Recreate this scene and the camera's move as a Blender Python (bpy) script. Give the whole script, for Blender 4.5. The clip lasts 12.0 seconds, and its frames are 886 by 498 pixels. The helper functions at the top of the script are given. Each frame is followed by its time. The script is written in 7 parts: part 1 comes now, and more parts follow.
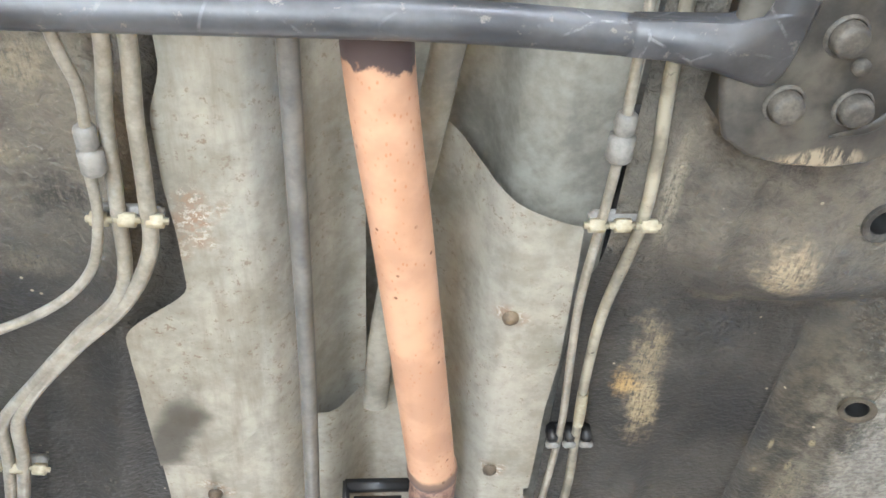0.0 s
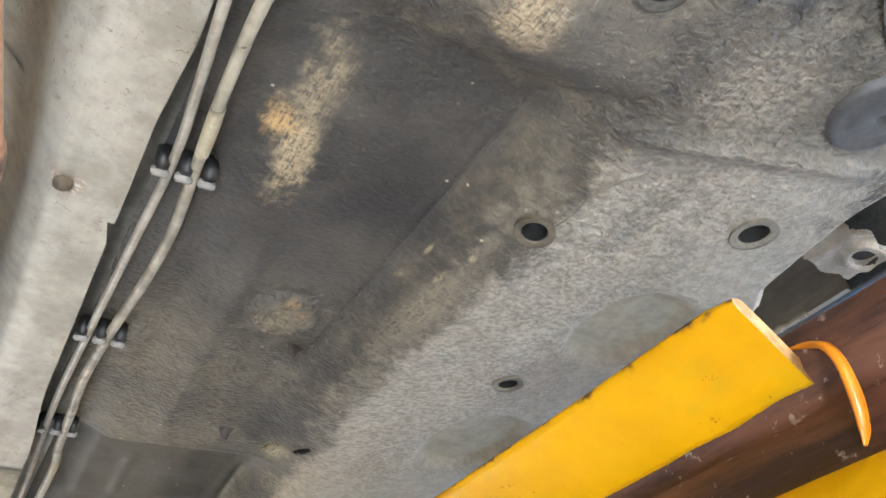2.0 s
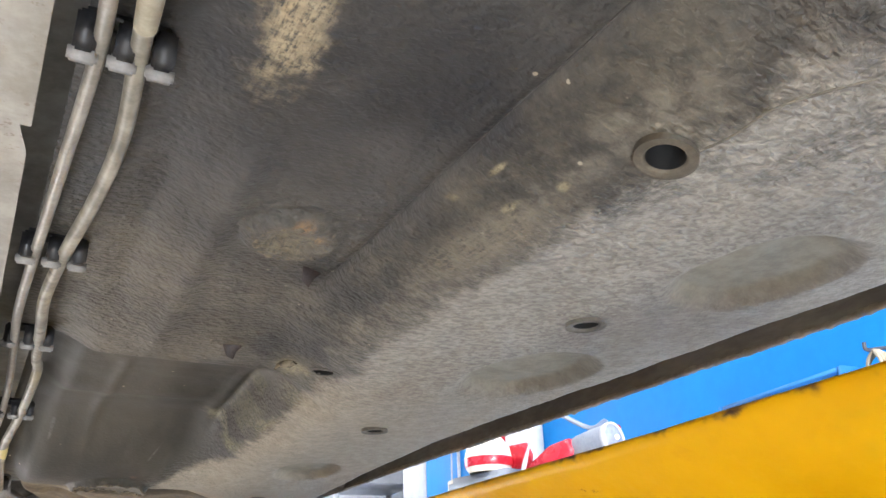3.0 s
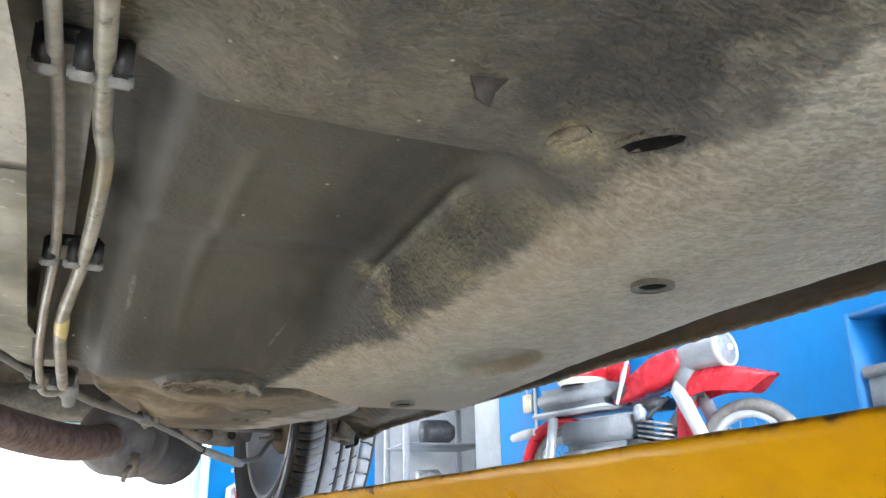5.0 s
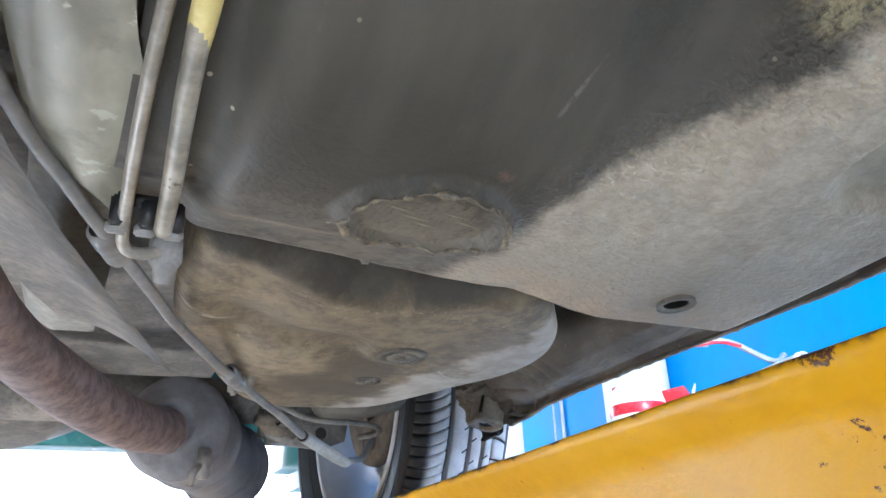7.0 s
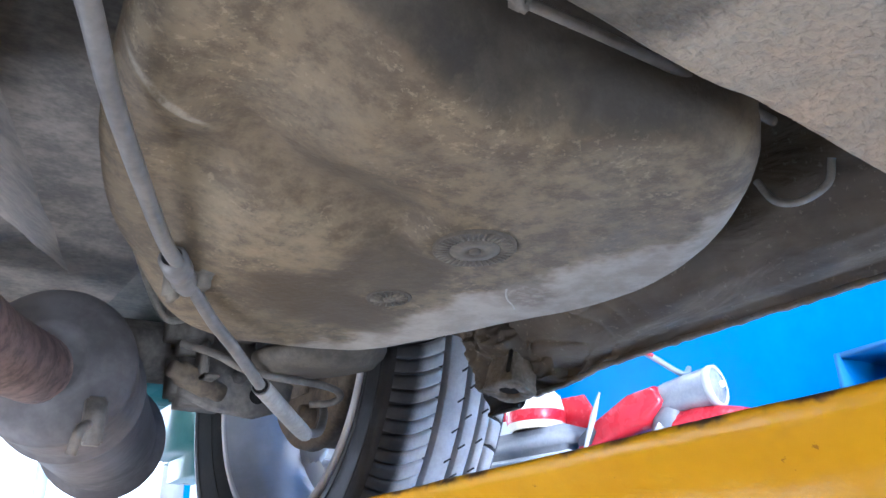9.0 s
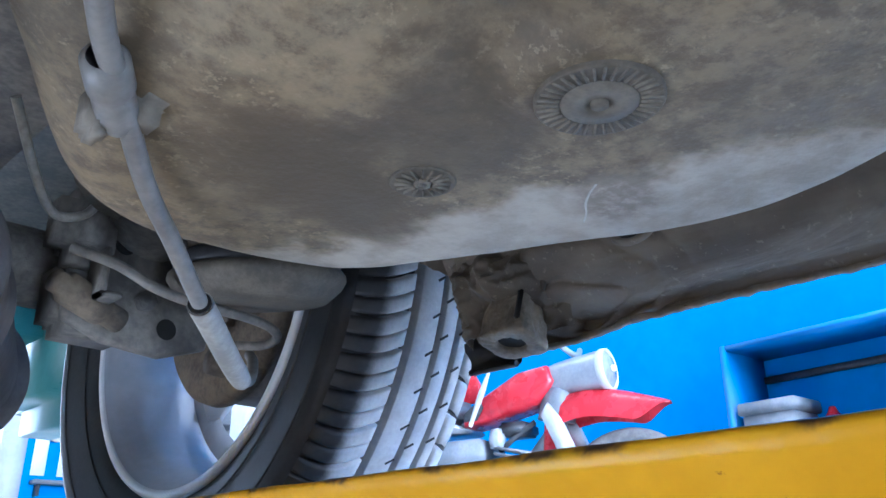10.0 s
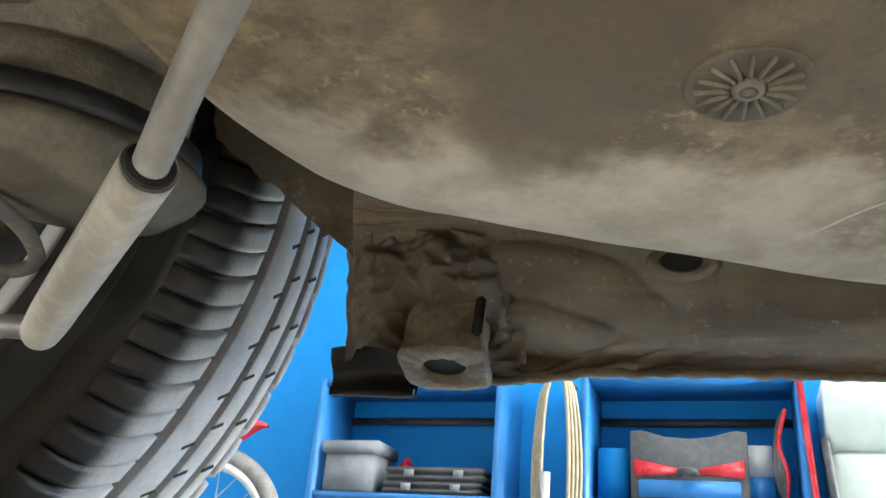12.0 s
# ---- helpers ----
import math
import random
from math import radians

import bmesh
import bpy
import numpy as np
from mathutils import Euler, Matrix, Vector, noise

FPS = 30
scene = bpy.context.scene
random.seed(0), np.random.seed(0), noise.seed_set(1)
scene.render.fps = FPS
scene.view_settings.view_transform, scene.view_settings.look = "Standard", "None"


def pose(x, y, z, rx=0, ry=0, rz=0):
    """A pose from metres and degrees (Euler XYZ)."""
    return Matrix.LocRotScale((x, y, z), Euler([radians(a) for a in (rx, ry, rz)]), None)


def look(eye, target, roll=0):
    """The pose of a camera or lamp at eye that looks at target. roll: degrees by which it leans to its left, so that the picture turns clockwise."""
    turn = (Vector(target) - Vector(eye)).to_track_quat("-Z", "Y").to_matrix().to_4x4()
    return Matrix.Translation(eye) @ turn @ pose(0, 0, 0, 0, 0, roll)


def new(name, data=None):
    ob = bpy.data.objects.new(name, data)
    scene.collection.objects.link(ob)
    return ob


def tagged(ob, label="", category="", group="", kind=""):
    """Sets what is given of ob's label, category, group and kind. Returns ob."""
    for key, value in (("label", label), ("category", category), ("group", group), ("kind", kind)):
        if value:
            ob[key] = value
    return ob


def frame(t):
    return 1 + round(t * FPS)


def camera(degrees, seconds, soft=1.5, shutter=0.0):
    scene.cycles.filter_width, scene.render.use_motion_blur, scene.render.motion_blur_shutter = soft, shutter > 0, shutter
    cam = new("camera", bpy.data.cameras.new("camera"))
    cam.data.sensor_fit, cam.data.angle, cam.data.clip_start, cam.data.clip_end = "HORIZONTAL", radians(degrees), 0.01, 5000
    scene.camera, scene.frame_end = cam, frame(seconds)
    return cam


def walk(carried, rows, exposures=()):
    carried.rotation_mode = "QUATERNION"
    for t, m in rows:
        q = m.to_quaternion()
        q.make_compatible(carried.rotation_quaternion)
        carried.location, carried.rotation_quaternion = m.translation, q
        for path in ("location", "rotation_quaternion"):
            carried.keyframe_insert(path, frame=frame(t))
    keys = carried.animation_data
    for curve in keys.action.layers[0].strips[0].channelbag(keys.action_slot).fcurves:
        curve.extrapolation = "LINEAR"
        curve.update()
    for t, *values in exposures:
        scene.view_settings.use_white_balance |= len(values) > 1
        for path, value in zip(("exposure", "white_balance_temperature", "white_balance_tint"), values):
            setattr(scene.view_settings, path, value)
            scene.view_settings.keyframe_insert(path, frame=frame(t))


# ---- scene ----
# ---------------------------------------------------------------- camera
cam = camera(56.7, 12.0)
PATH = [
    (0, (0.181, 0.204, -0.222), (0.347, 1.481, 1.308), -5.4),
    (0.5, (0.202, 0.211, -0.222), (0.718, 1.416, 1.288), -10.2),
    (1, (0.223, 0.21, -0.224), (0.957, 1.365, 1.235), -11.4),
    (1.5, (0.231, 0.263, -0.22), (1.082, 1.492, 1.109), -9.2),
    (2, (0.265, 0.363, -0.151), (1.164, 1.717, 1.014), -5.8),
    (2.5, (0.304, 0.422, -0.06), (1.227, 1.905, 0.914), -3.3),
    (3, (0.321, 0.478, -0.007), (1.232, 2.056, 0.817), -2.1),
    (3.5, (0.325, 0.548, 0.022), (1.186, 2.2, 0.749), -1.5),
    (3.7, (0.332, 0.59, 0.026), (1.173, 2.264, 0.726), -1.5),
    (5.3, (0.348, 0.957, 0.038), (1.171, 2.661, 0.686), -1.2),
    (5.5, (0.331, 1.0, 0.04), (1.164, 2.698, 0.691), -1.6),
    (6, (0.314, 1.103, 0.015), (1.145, 2.783, 0.713), -1.8),
    (6.5, (0.303, 1.209, -0.017), (1.121, 2.867, 0.747), -2.4),
    (7, (0.317, 1.331, -0.019), (1.131, 2.975, 0.779), -2.9),
    (7.2, (0.325, 1.367, -0.018), (1.144, 3.004, 0.787), -3.1),
    (9, (0.34, 1.666, 0.008), (1.417, 3.147, 0.813), -1.8),
    (9.5, (0.353, 1.762, 0.021), (1.537, 3.178, 0.791), -1.0),
    (10, (0.381, 1.852, 0.033), (1.698, 3.162, 0.775), -0.1),
    (10.5, (0.412, 1.936, 0.043), (1.887, 3.079, 0.761), 1.3),
    (11, (0.43, 2.005, 0.065), (2.072, 2.877, 0.801), 2.5),
    (11.5, (0.437, 2.07, 0.069), (2.173, 2.699, 0.838), 4.8),
    (12, (0.431, 2.104, 0.073), (2.199, 2.568, 0.885), 5.0),
]
EXPOSURES = [(0.0, 1.0, 6100, 11), (1.5, 1.0, 6100, 11), (2.5, 0.82, 6300, 17), (3.7, 0.62, 6300, 14), (5.5, 0.64, 6300, 10), (7.2, 0.92, 5500, 13),
             (9.0, 0.82, 5350, 17), (9.5, 0.74, 4950, 13), (10.0, 0.72, 4900, 12), (10.5, 0.75, 5400, 12), (11.1, 0.66, 5900, 6), (11.5, 0.71, 6850, 6), (12.0, 0.69, 6850, 6)]
walk(cam, [(t, look(eye, target, roll)) for t, eye, target, roll in PATH], EXPOSURES)

# ---------------------------------------------------------------- world and lights
WALL_TURN = radians(6.5)                 # the workshop stands a little askew to the car
CW, SW = math.cos(WALL_TURN), math.sin(WALL_TURN)


def room(x, y, z=0.0):
    """A place given square to the workshop walls, in the car's axes."""
    return Vector((x * CW + y * SW, -x * SW + y * CW, z))


ROOM = Matrix.Rotation(-WALL_TURN, 4, "Z")

world = bpy.data.worlds.new("world")
scene.world = world
world.use_nodes = True
wn = world.node_tree.nodes
sky = wn.new("ShaderNodeTexSky")
sky.sky_type, sky.sun_disc, sky.sun_elevation, sky.sun_rotation = "NISHITA", False, radians(40), radians(150)
wn["Background"].inputs["Strength"].default_value = 0.12
world.node_tree.links.new(sky.outputs["Color"], wn["Background"].inputs["Color"])


def area(name, eye, target, w, h, power, color=(1, 1, 1)):
    data = bpy.data.lights.new(name, "AREA")
    data.shape, data.size, data.size_y, data.energy, data.color = "RECTANGLE", w, h, power, color
    ob = new(name, data)
    ob.matrix_world = look(eye, target)
    return ob


area("front_gate_light", (1.5, -5.5, 1.5), (1.1, 0, 0.3), 3.8, 2.7, 1400, (0.98, 0.99, 1.0))
area("rear_gate_light", tuple(room(0.4, 10.8, 1.6)), tuple(room(0.6, 4, 0.7)), 3.6, 2.6, 170, (0.93, 0.97, 1.0))
# unseen overhead lights, added to light the wall, shelves and moped
for ly, watts in ((0.5, 95), (4.5, 32)):
    area("ceiling_fill_light", tuple(room(1.9, ly, 3.72)), tuple(room(1.9, ly, 0)), 0.3, 2.4, watts, (0.97, 0.99, 1.0))
# unseen lights in the pit, added to brighten the car's underside
area("pit_fill_light", (-0.19, -0.55, -0.75), (0.45, 0.9, 0.2), 0.12, 1.2, 26, (0.9, 0.97, 1.0))
area("pit_fill_light", (-0.19, 2.75, -0.42), (0.65, 2.0, 0.2), 0.12, 1.2, 10, (1.0, 0.98, 0.95))

# ---------------------------------------------------------------- materials


class Nodes:
    def __init__(self, name):
        self.m = bpy.data.materials.new(name)
        self.m.use_nodes = True
        self.t = self.m.node_tree
        self.b = self.t.nodes["Principled BSDF"]
        self.co = self.t.nodes.new("ShaderNodeTexCoord").outputs["Object"]

    def put(self, socket, v):
        if isinstance(v, bpy.types.NodeSocket):
            self.t.links.new(v, socket)
        elif hasattr(v, "__len__") and len(v) == 3 and socket.type == "RGBA":
            socket.default_value = (*v, 1)
        else:
            socket.default_value = v

    def math(self, op, a, b=0.0, clamp=False):
        n = self.t.nodes.new("ShaderNodeMath")
        n.operation, n.use_clamp = op, clamp
        self.put(n.inputs[0], a), self.put(n.inputs[1], b)
        return n.outputs[0]

    def noise(self, scale, detail=4.0, rough=0.55, stretch=(1, 1, 1), co=None, distort=0.0):
        mp = self.t.nodes.new("ShaderNodeMapping")
        mp.inputs["Scale"].default_value = stretch
        self.put(mp.inputs["Vector"], co or self.co)
        n = self.t.nodes.new("ShaderNodeTexNoise")
        n.inputs["Scale"].default_value, n.inputs["Detail"].default_value = scale, detail
        n.inputs["Roughness"].default_value, n.inputs["Distortion"].default_value = rough, distort
        self.put(n.inputs["Vector"], mp.outputs[0])
        return n.outputs["Fac"]

    def cells(self, scale, feature="F1", stretch=(1, 1, 1)):
        mp = self.t.nodes.new("ShaderNodeMapping")
        mp.inputs["Scale"].default_value = stretch
        self.put(mp.inputs["Vector"], self.co)
        n = self.t.nodes.new("ShaderNodeTexVoronoi")
        n.feature = feature
        n.inputs["Scale"].default_value = scale
        self.put(n.inputs["Vector"], mp.outputs[0])
        return n.outputs["Distance"]

    def ramp(self, v, a, b):
        n = self.t.nodes.new("ShaderNodeMapRange")
        n.interpolation_type = "SMOOTHSTEP"
        self.put(n.inputs[0], v)
        n.inputs[1].default_value, n.inputs[2].default_value = a, b
        return n.outputs[0]

    def mix(self, f, a, b):
        n = self.t.nodes.new("ShaderNodeMix")
        n.data_type = "RGBA"
        self.put(n.inputs[0], f), self.put(n.inputs[6], a), self.put(n.inputs[7], b)
        return n.outputs[2]

    def xyz(self):
        s = self.t.nodes.new("ShaderNodeSeparateXYZ")
        self.put(s.inputs[0], self.co)
        return s.outputs

    def spot(self, x, y, rx, ry, turn=0.0, soft=0.6, wob=0.35, scale=45.0):
        """For stains and painted shade: an ellipse on the plan with a ragged edge."""
        X, Y, _ = self.xyz()
        c, s = math.cos(radians(turn)), math.sin(radians(turn))
        dx, dy = self.math("SUBTRACT", X, x), self.math("SUBTRACT", Y, y)
        u = self.math("DIVIDE", self.math("ADD", self.math("MULTIPLY", dx, c), self.math("MULTIPLY", dy, s)), rx)
        v = self.math("DIVIDE", self.math("SUBTRACT", self.math("MULTIPLY", dy, c), self.math("MULTIPLY", dx, s)), ry)
        r = self.math("SQRT", self.math("ADD", self.math("MULTIPLY", u, u), self.math("MULTIPLY", v, v)))
        r = self.math("ADD", r, self.math("MULTIPLY", self.math("SUBTRACT", self.noise(scale, 5), 0.5), wob * 4))
        return self.ramp(r, 1.0, 1.0 - soft)

    def bump(self, h, strength=0.3, dist=0.002):
        n = self.t.nodes.new("ShaderNodeBump")
        n.inputs["Strength"].default_value, n.inputs["Distance"].default_value = strength, dist
        self.put(n.inputs["Height"], h)
        if self.b.inputs["Normal"].is_linked:
            self.put(n.inputs["Normal"], self.b.inputs["Normal"].links[0].from_socket)
        self.put(self.b.inputs["Normal"], n.outputs[0])

    def done(self, color, rough=0.6, metal=0.0, spec=0.5):
        self.put(self.b.inputs["Base Color"], color)
        self.put(self.b.inputs["Roughness"], rough)
        self.put(self.b.inputs["Metallic"], metal)
        self.put(self.b.inputs["Specular IOR Level"], spec)
        return self.m


def plain(name, a, b, scale=30.0, rough=0.6, metal=0.0, bump=0.2, dist=0.001, spec=0.4, stretch=(1, 1, 1), fine=6.0):
    """A worn surface between two colours, with fine relief and uneven gloss."""
    n = Nodes(name)
    f = n.noise(scale, 5, 0.6, stretch)
    g = n.noise(scale * fine, 3, 0.6, stretch)
    n.bump(g, bump, dist)
    k = n.ramp(n.math("ADD", n.math("MULTIPLY", f, 0.7), n.math("MULTIPLY", g, 0.3)), 0.35, 0.68)
    r = n.math("ADD", n.math("MULTIPLY", n.math("SUBTRACT", f, 0.5), 0.4), rough)
    return n.done(n.mix(k, a, b), r, metal, spec)


def glow(name, color, strength):
    n = Nodes(name)
    n.put(n.b.inputs["Emission Color"], color)
    n.b.inputs["Emission Strength"].default_value = strength
    return n.done(color, 0.8)


def underseal():
    """Stone-chip coating of the floor: charcoal where wiped by oil, tan dust behind and along the sill, rust-tan scrapes."""
    n = Nodes("underseal")
    X, Y, _ = n.xyz()
    warp = n.math("MULTIPLY", n.math("SUBTRACT", n.noise(14, 5, 0.65), 0.5), 0.11)
    big = n.noise(7, 5, 0.62)
    fine = n.noise(70, 5, 0.68)
    peel = n.noise(235, 1.8, 0.5, (0.8, 1, 1), distort=0.25)
    yw = n.math("ADD", Y, warp)
    pan = n.mix(n.ramp(big, 0.36, 0.66), (0.025, 0.025, 0.025), (0.074, 0.069, 0.061))
    tan = n.mix(n.ramp(n.math("ADD", n.math("MULTIPLY", big, 0.6), n.math("MULTIPLY", fine, 0.4)), 0.38, 0.62), (0.062, 0.055, 0.042), (0.145, 0.128, 0.097))
    tan = n.mix(n.ramp(yw, 1.2, 1.3), tan, n.mix(n.ramp(n.noise(5, 4, 0.55, (2.2, 0.5, 1)), 0.4, 0.62), (0.036, 0.033, 0.025), (0.07, 0.063, 0.048)))
    pan = n.mix(n.ramp(yw, 0.84, 1.04), pan, tan)
    # stained strip between the seam and the sill
    strip = n.mix(n.ramp(n.math("ADD", n.math("MULTIPLY", big, 0.5), n.math("MULTIPLY", fine, 0.5)), 0.4, 0.6), (0.03, 0.028, 0.024), (0.105, 0.092, 0.066))
    pan = n.mix(n.math("MULTIPLY", n.ramp(n.math("ADD", X, n.math("MULTIPLY", warp, 0.25)), 0.508, 0.522), n.math("MULTIPLY", n.ramp(yw, 0.58, 0.68), n.math("MULTIPLY", n.ramp(yw, 1.24, 1.12), 0.85))), pan, strip)
    dust = n.mix(n.ramp(Y, 0.85, 1.3), n.mix(n.ramp(fine, 0.34, 0.68), (0.238, 0.218, 0.18), (0.325, 0.296, 0.243)), n.mix(n.ramp(fine, 0.34, 0.68), (0.295, 0.252, 0.186), (0.375, 0.323, 0.24)))
    edge = n.math("SUBTRACT", n.math("ADD", X, n.math("MULTIPLY", warp, 0.4)), n.math("SUBTRACT", n.math("MULTIPLY", n.ramp(Y, 0.95, 1.3), 0.034), n.math("ADD", n.math("MULTIPLY", n.ramp(Y, 1.56, 1.67), 0.055), n.math("MULTIPLY", n.ramp(Y, 0.66, 0.58), 0.03))))
    # half-dusty wrinkled band along the dust's edge
    c0 = n.math("MULTIPLY", n.ramp(n.math("ADD", edge, n.math("MULTIPLY", n.math("SUBTRACT", fine, 0.5), 0.03)), 0.536, 0.552), n.math("MULTIPLY", n.ramp(yw, 0.6, 0.7), n.ramp(yw, 1.2, 1.05)))
    pan = n.mix(n.math("MULTIPLY", c0, 0.5), pan, n.mix(n.ramp(fine, 0.36, 0.64), (0.13, 0.116, 0.09), (0.24, 0.215, 0.17)))
    c = n.mix(n.math("MULTIPLY", n.ramp(n.math("ADD", edge, n.math("MULTIPLY", n.math("SUBTRACT", fine, 0.5), 0.02)), 0.562, 0.58), n.ramp(n.math("ADD", yw, n.math("MULTIPLY", n.math("SUBTRACT", X, 0.6), 0.4)), 0.54, 0.64)), pan, dust)
    c = n.mix(n.math("MULTIPLY", n.ramp(n.noise(10, 4, 0.6, (1, 0.4, 1)), 0.54, 0.7), n.math("MULTIPLY", n.ramp(edge, 0.54, 0.6), 0.3)), c, (0.16, 0.122, 0.092))
    # dusty front corner and rear lip
    c = n.mix(n.math("MULTIPLY", n.ramp(yw, 0.62, 0.5), n.math("MULTIPLY", n.ramp(n.math("ADD", n.math("MULTIPLY", big, 0.65), n.math("MULTIPLY", fine, 0.35)), 0.4, 0.62), 0.6)), c, (0.205, 0.18, 0.14))
    c = n.mix(n.math("MULTIPLY", n.ramp(yw, 1.66, 1.74), n.math("MULTIPLY", n.ramp(fine, 0.35, 0.62), 0.4)), c, (0.22, 0.19, 0.145))
    c = n.mix(n.math("MULTIPLY", n.math("MULTIPLY", n.ramp(yw, 1.72, 1.79), n.ramp(n.math("ADD", X, warp), 0.52, 0.62)), n.ramp(n.noise(26, 5, 0.7, (1.5, 0.6, 1)), 0.34, 0.6)), c, (0.36, 0.275, 0.19))
    c = n.mix(n.math("MULTIPLY", n.spot(0.66, 1.74, 0.1, 0.06, 0, 0.7, 0.3, 18), 0.7), c, (0.29, 0.25, 0.19))
    # scrapes and patches
    grain = n.ramp(n.math("ADD", n.math("MULTIPLY", n.noise(210, 6, 0.8, (1.8, 0.3, 1)), 0.6), n.math("MULTIPLY", n.noise(330, 4, 0.7), 0.4)), 0.38, 0.56)
    for x, y, rx, ry, turn, col, amount in SCRAPES:
        c = n.mix(n.math("MULTIPLY", n.math("MULTIPLY", n.spot(x, y, rx, ry, turn, 0.8, 0.42, 70), grain), amount), c, col)
    # smooth olive dirt in the pressed ovals
    smooth = 0.0
    for x, y, rx, ry in DIMPLES:
        smooth = n.math("MAXIMUM", smooth, n.spot(x, y, rx * 1.06, ry * 1.06, 0, 0.3, 0.03, 20))
    c = n.mix(n.math("MULTIPLY", smooth, 0.7), c, n.mix(n.ramp(fine, 0.35, 0.65), (0.205, 0.182, 0.128), (0.265, 0.238, 0.17)))
    # small chips
    chip = n.ramp(n.cells(55), 0.085, 0.05)
    c = n.mix(n.math("MULTIPLY", chip, n.ramp(n.noise(9, 2), 0.5, 0.62)), c, (0.4, 0.35, 0.26))
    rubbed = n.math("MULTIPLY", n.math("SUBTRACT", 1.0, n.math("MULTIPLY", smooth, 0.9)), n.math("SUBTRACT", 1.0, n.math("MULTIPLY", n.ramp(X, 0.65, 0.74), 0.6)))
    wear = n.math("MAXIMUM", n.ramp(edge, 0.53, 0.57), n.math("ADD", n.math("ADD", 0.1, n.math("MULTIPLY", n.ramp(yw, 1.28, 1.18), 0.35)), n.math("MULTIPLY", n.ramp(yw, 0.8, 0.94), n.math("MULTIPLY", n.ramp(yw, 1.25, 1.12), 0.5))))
    # pits of the peel darkened in colour, to paint shade into the wrinkles
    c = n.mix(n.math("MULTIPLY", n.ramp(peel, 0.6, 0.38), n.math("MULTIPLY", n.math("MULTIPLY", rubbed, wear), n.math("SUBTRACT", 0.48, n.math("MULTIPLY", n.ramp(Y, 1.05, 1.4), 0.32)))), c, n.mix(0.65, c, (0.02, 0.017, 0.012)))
    n.bump(n.math("MULTIPLY", peel, n.math("MULTIPLY", wear, rubbed)), 1.0, 0.0042)
    crumple = n.math("MULTIPLY", n.noise(95, 4, 0.6, distort=0.8), n.ramp(yw, 0.72, 0.56))
    n.bump(crumple, 0.8, 0.0055)
    n.bump(n.noise(420, 2, 0.5), 0.4, 0.0008)
    rough = n.math("ADD", n.math("MULTIPLY", n.ramp(edge, 0.56, 0.63), 0.18), n.math("ADD", 0.5, n.math("MULTIPLY", big, 0.2)))
    return n.done(c, rough, 0.0, 0.42)


def shield_skin():
    """Thin aluminium sheet, dulled, with dirt, brown speckling and rust weeping from the fasteners."""
    n = Nodes("shield_aluminium")
    X = n.xyz()[0]
    f = n.noise(16, 5, 0.6)
    g = n.noise(90, 4, 0.65)
    c = n.mix(n.ramp(n.math("ADD", n.math("MULTIPLY", f, 0.65), n.math("MULTIPLY", g, 0.35)), 0.36, 0.64), (0.25, 0.235, 0.196), (0.4, 0.38, 0.328))
    c = n.mix(n.math("MULTIPLY", n.ramp(n.noise(9, 6, 0.7), 0.54, 0.68), 0.45), c, (0.2, 0.18, 0.14))
    c = n.mix(n.math("MULTIPLY", n.ramp(n.noise(170, 3, 0.75), 0.57, 0.66), n.math("ADD", 0.1, n.math("MULTIPLY", n.ramp(n.noise(13, 3), 0.42, 0.6), 0.5))), c, (0.16, 0.1, 0.06))
    streak = n.math("MULTIPLY", n.ramp(n.noise(20, 5, 0.65, (2.4, 0.35, 1)), 0.4, 0.68), n.math("ADD", 0.18, n.math("MULTIPLY", n.ramp(X, 0.15, 0.08), 0.42)))
    c = n.mix(streak, c, (0.17, 0.148, 0.112))
    for x, y, rx, ry in ((0.28, 0.618, 0.02, 0.013), (0.282, 0.802, 0.016, 0.014), (0.068, 0.53, 0.02, 0.04), (0.045, 0.83, 0.02, 0.014)):
        c = n.mix(n.math("MULTIPLY", n.spot(x, y, rx, ry, 20, 0.8, 0.6, 70), n.math("MULTIPLY", n.ramp(n.noise(140, 4, 0.7), 0.35, 0.6), 0.75)), c, n.mix(n.ramp(n.noise(200, 3, 0.7), 0.5, 0.6), (0.27, 0.16, 0.1), (0.62, 0.56, 0.5)))
    c = n.mix(n.math("MULTIPLY", n.spot(0.022, 0.748, 0.026, 0.075, 24, 0.6, 0.2, 30), 0.85), c, (0.06, 0.055, 0.045))
    c = n.mix(n.math("MULTIPLY", n.spot(0.3, 0.5, 0.05, 0.03, 30, 0.9, 0.4, 30), 0.4), c, (0.3, 0.22, 0.14))
    n.bump(n.noise(26, 4), 0.3, 0.003)
    n.bump(n.noise(240, 2), 0.2, 0.0006)
    return n.done(c, n.math("ADD", 0.42, n.math("MULTIPLY", f, 0.25)), 0.2, 0.45)


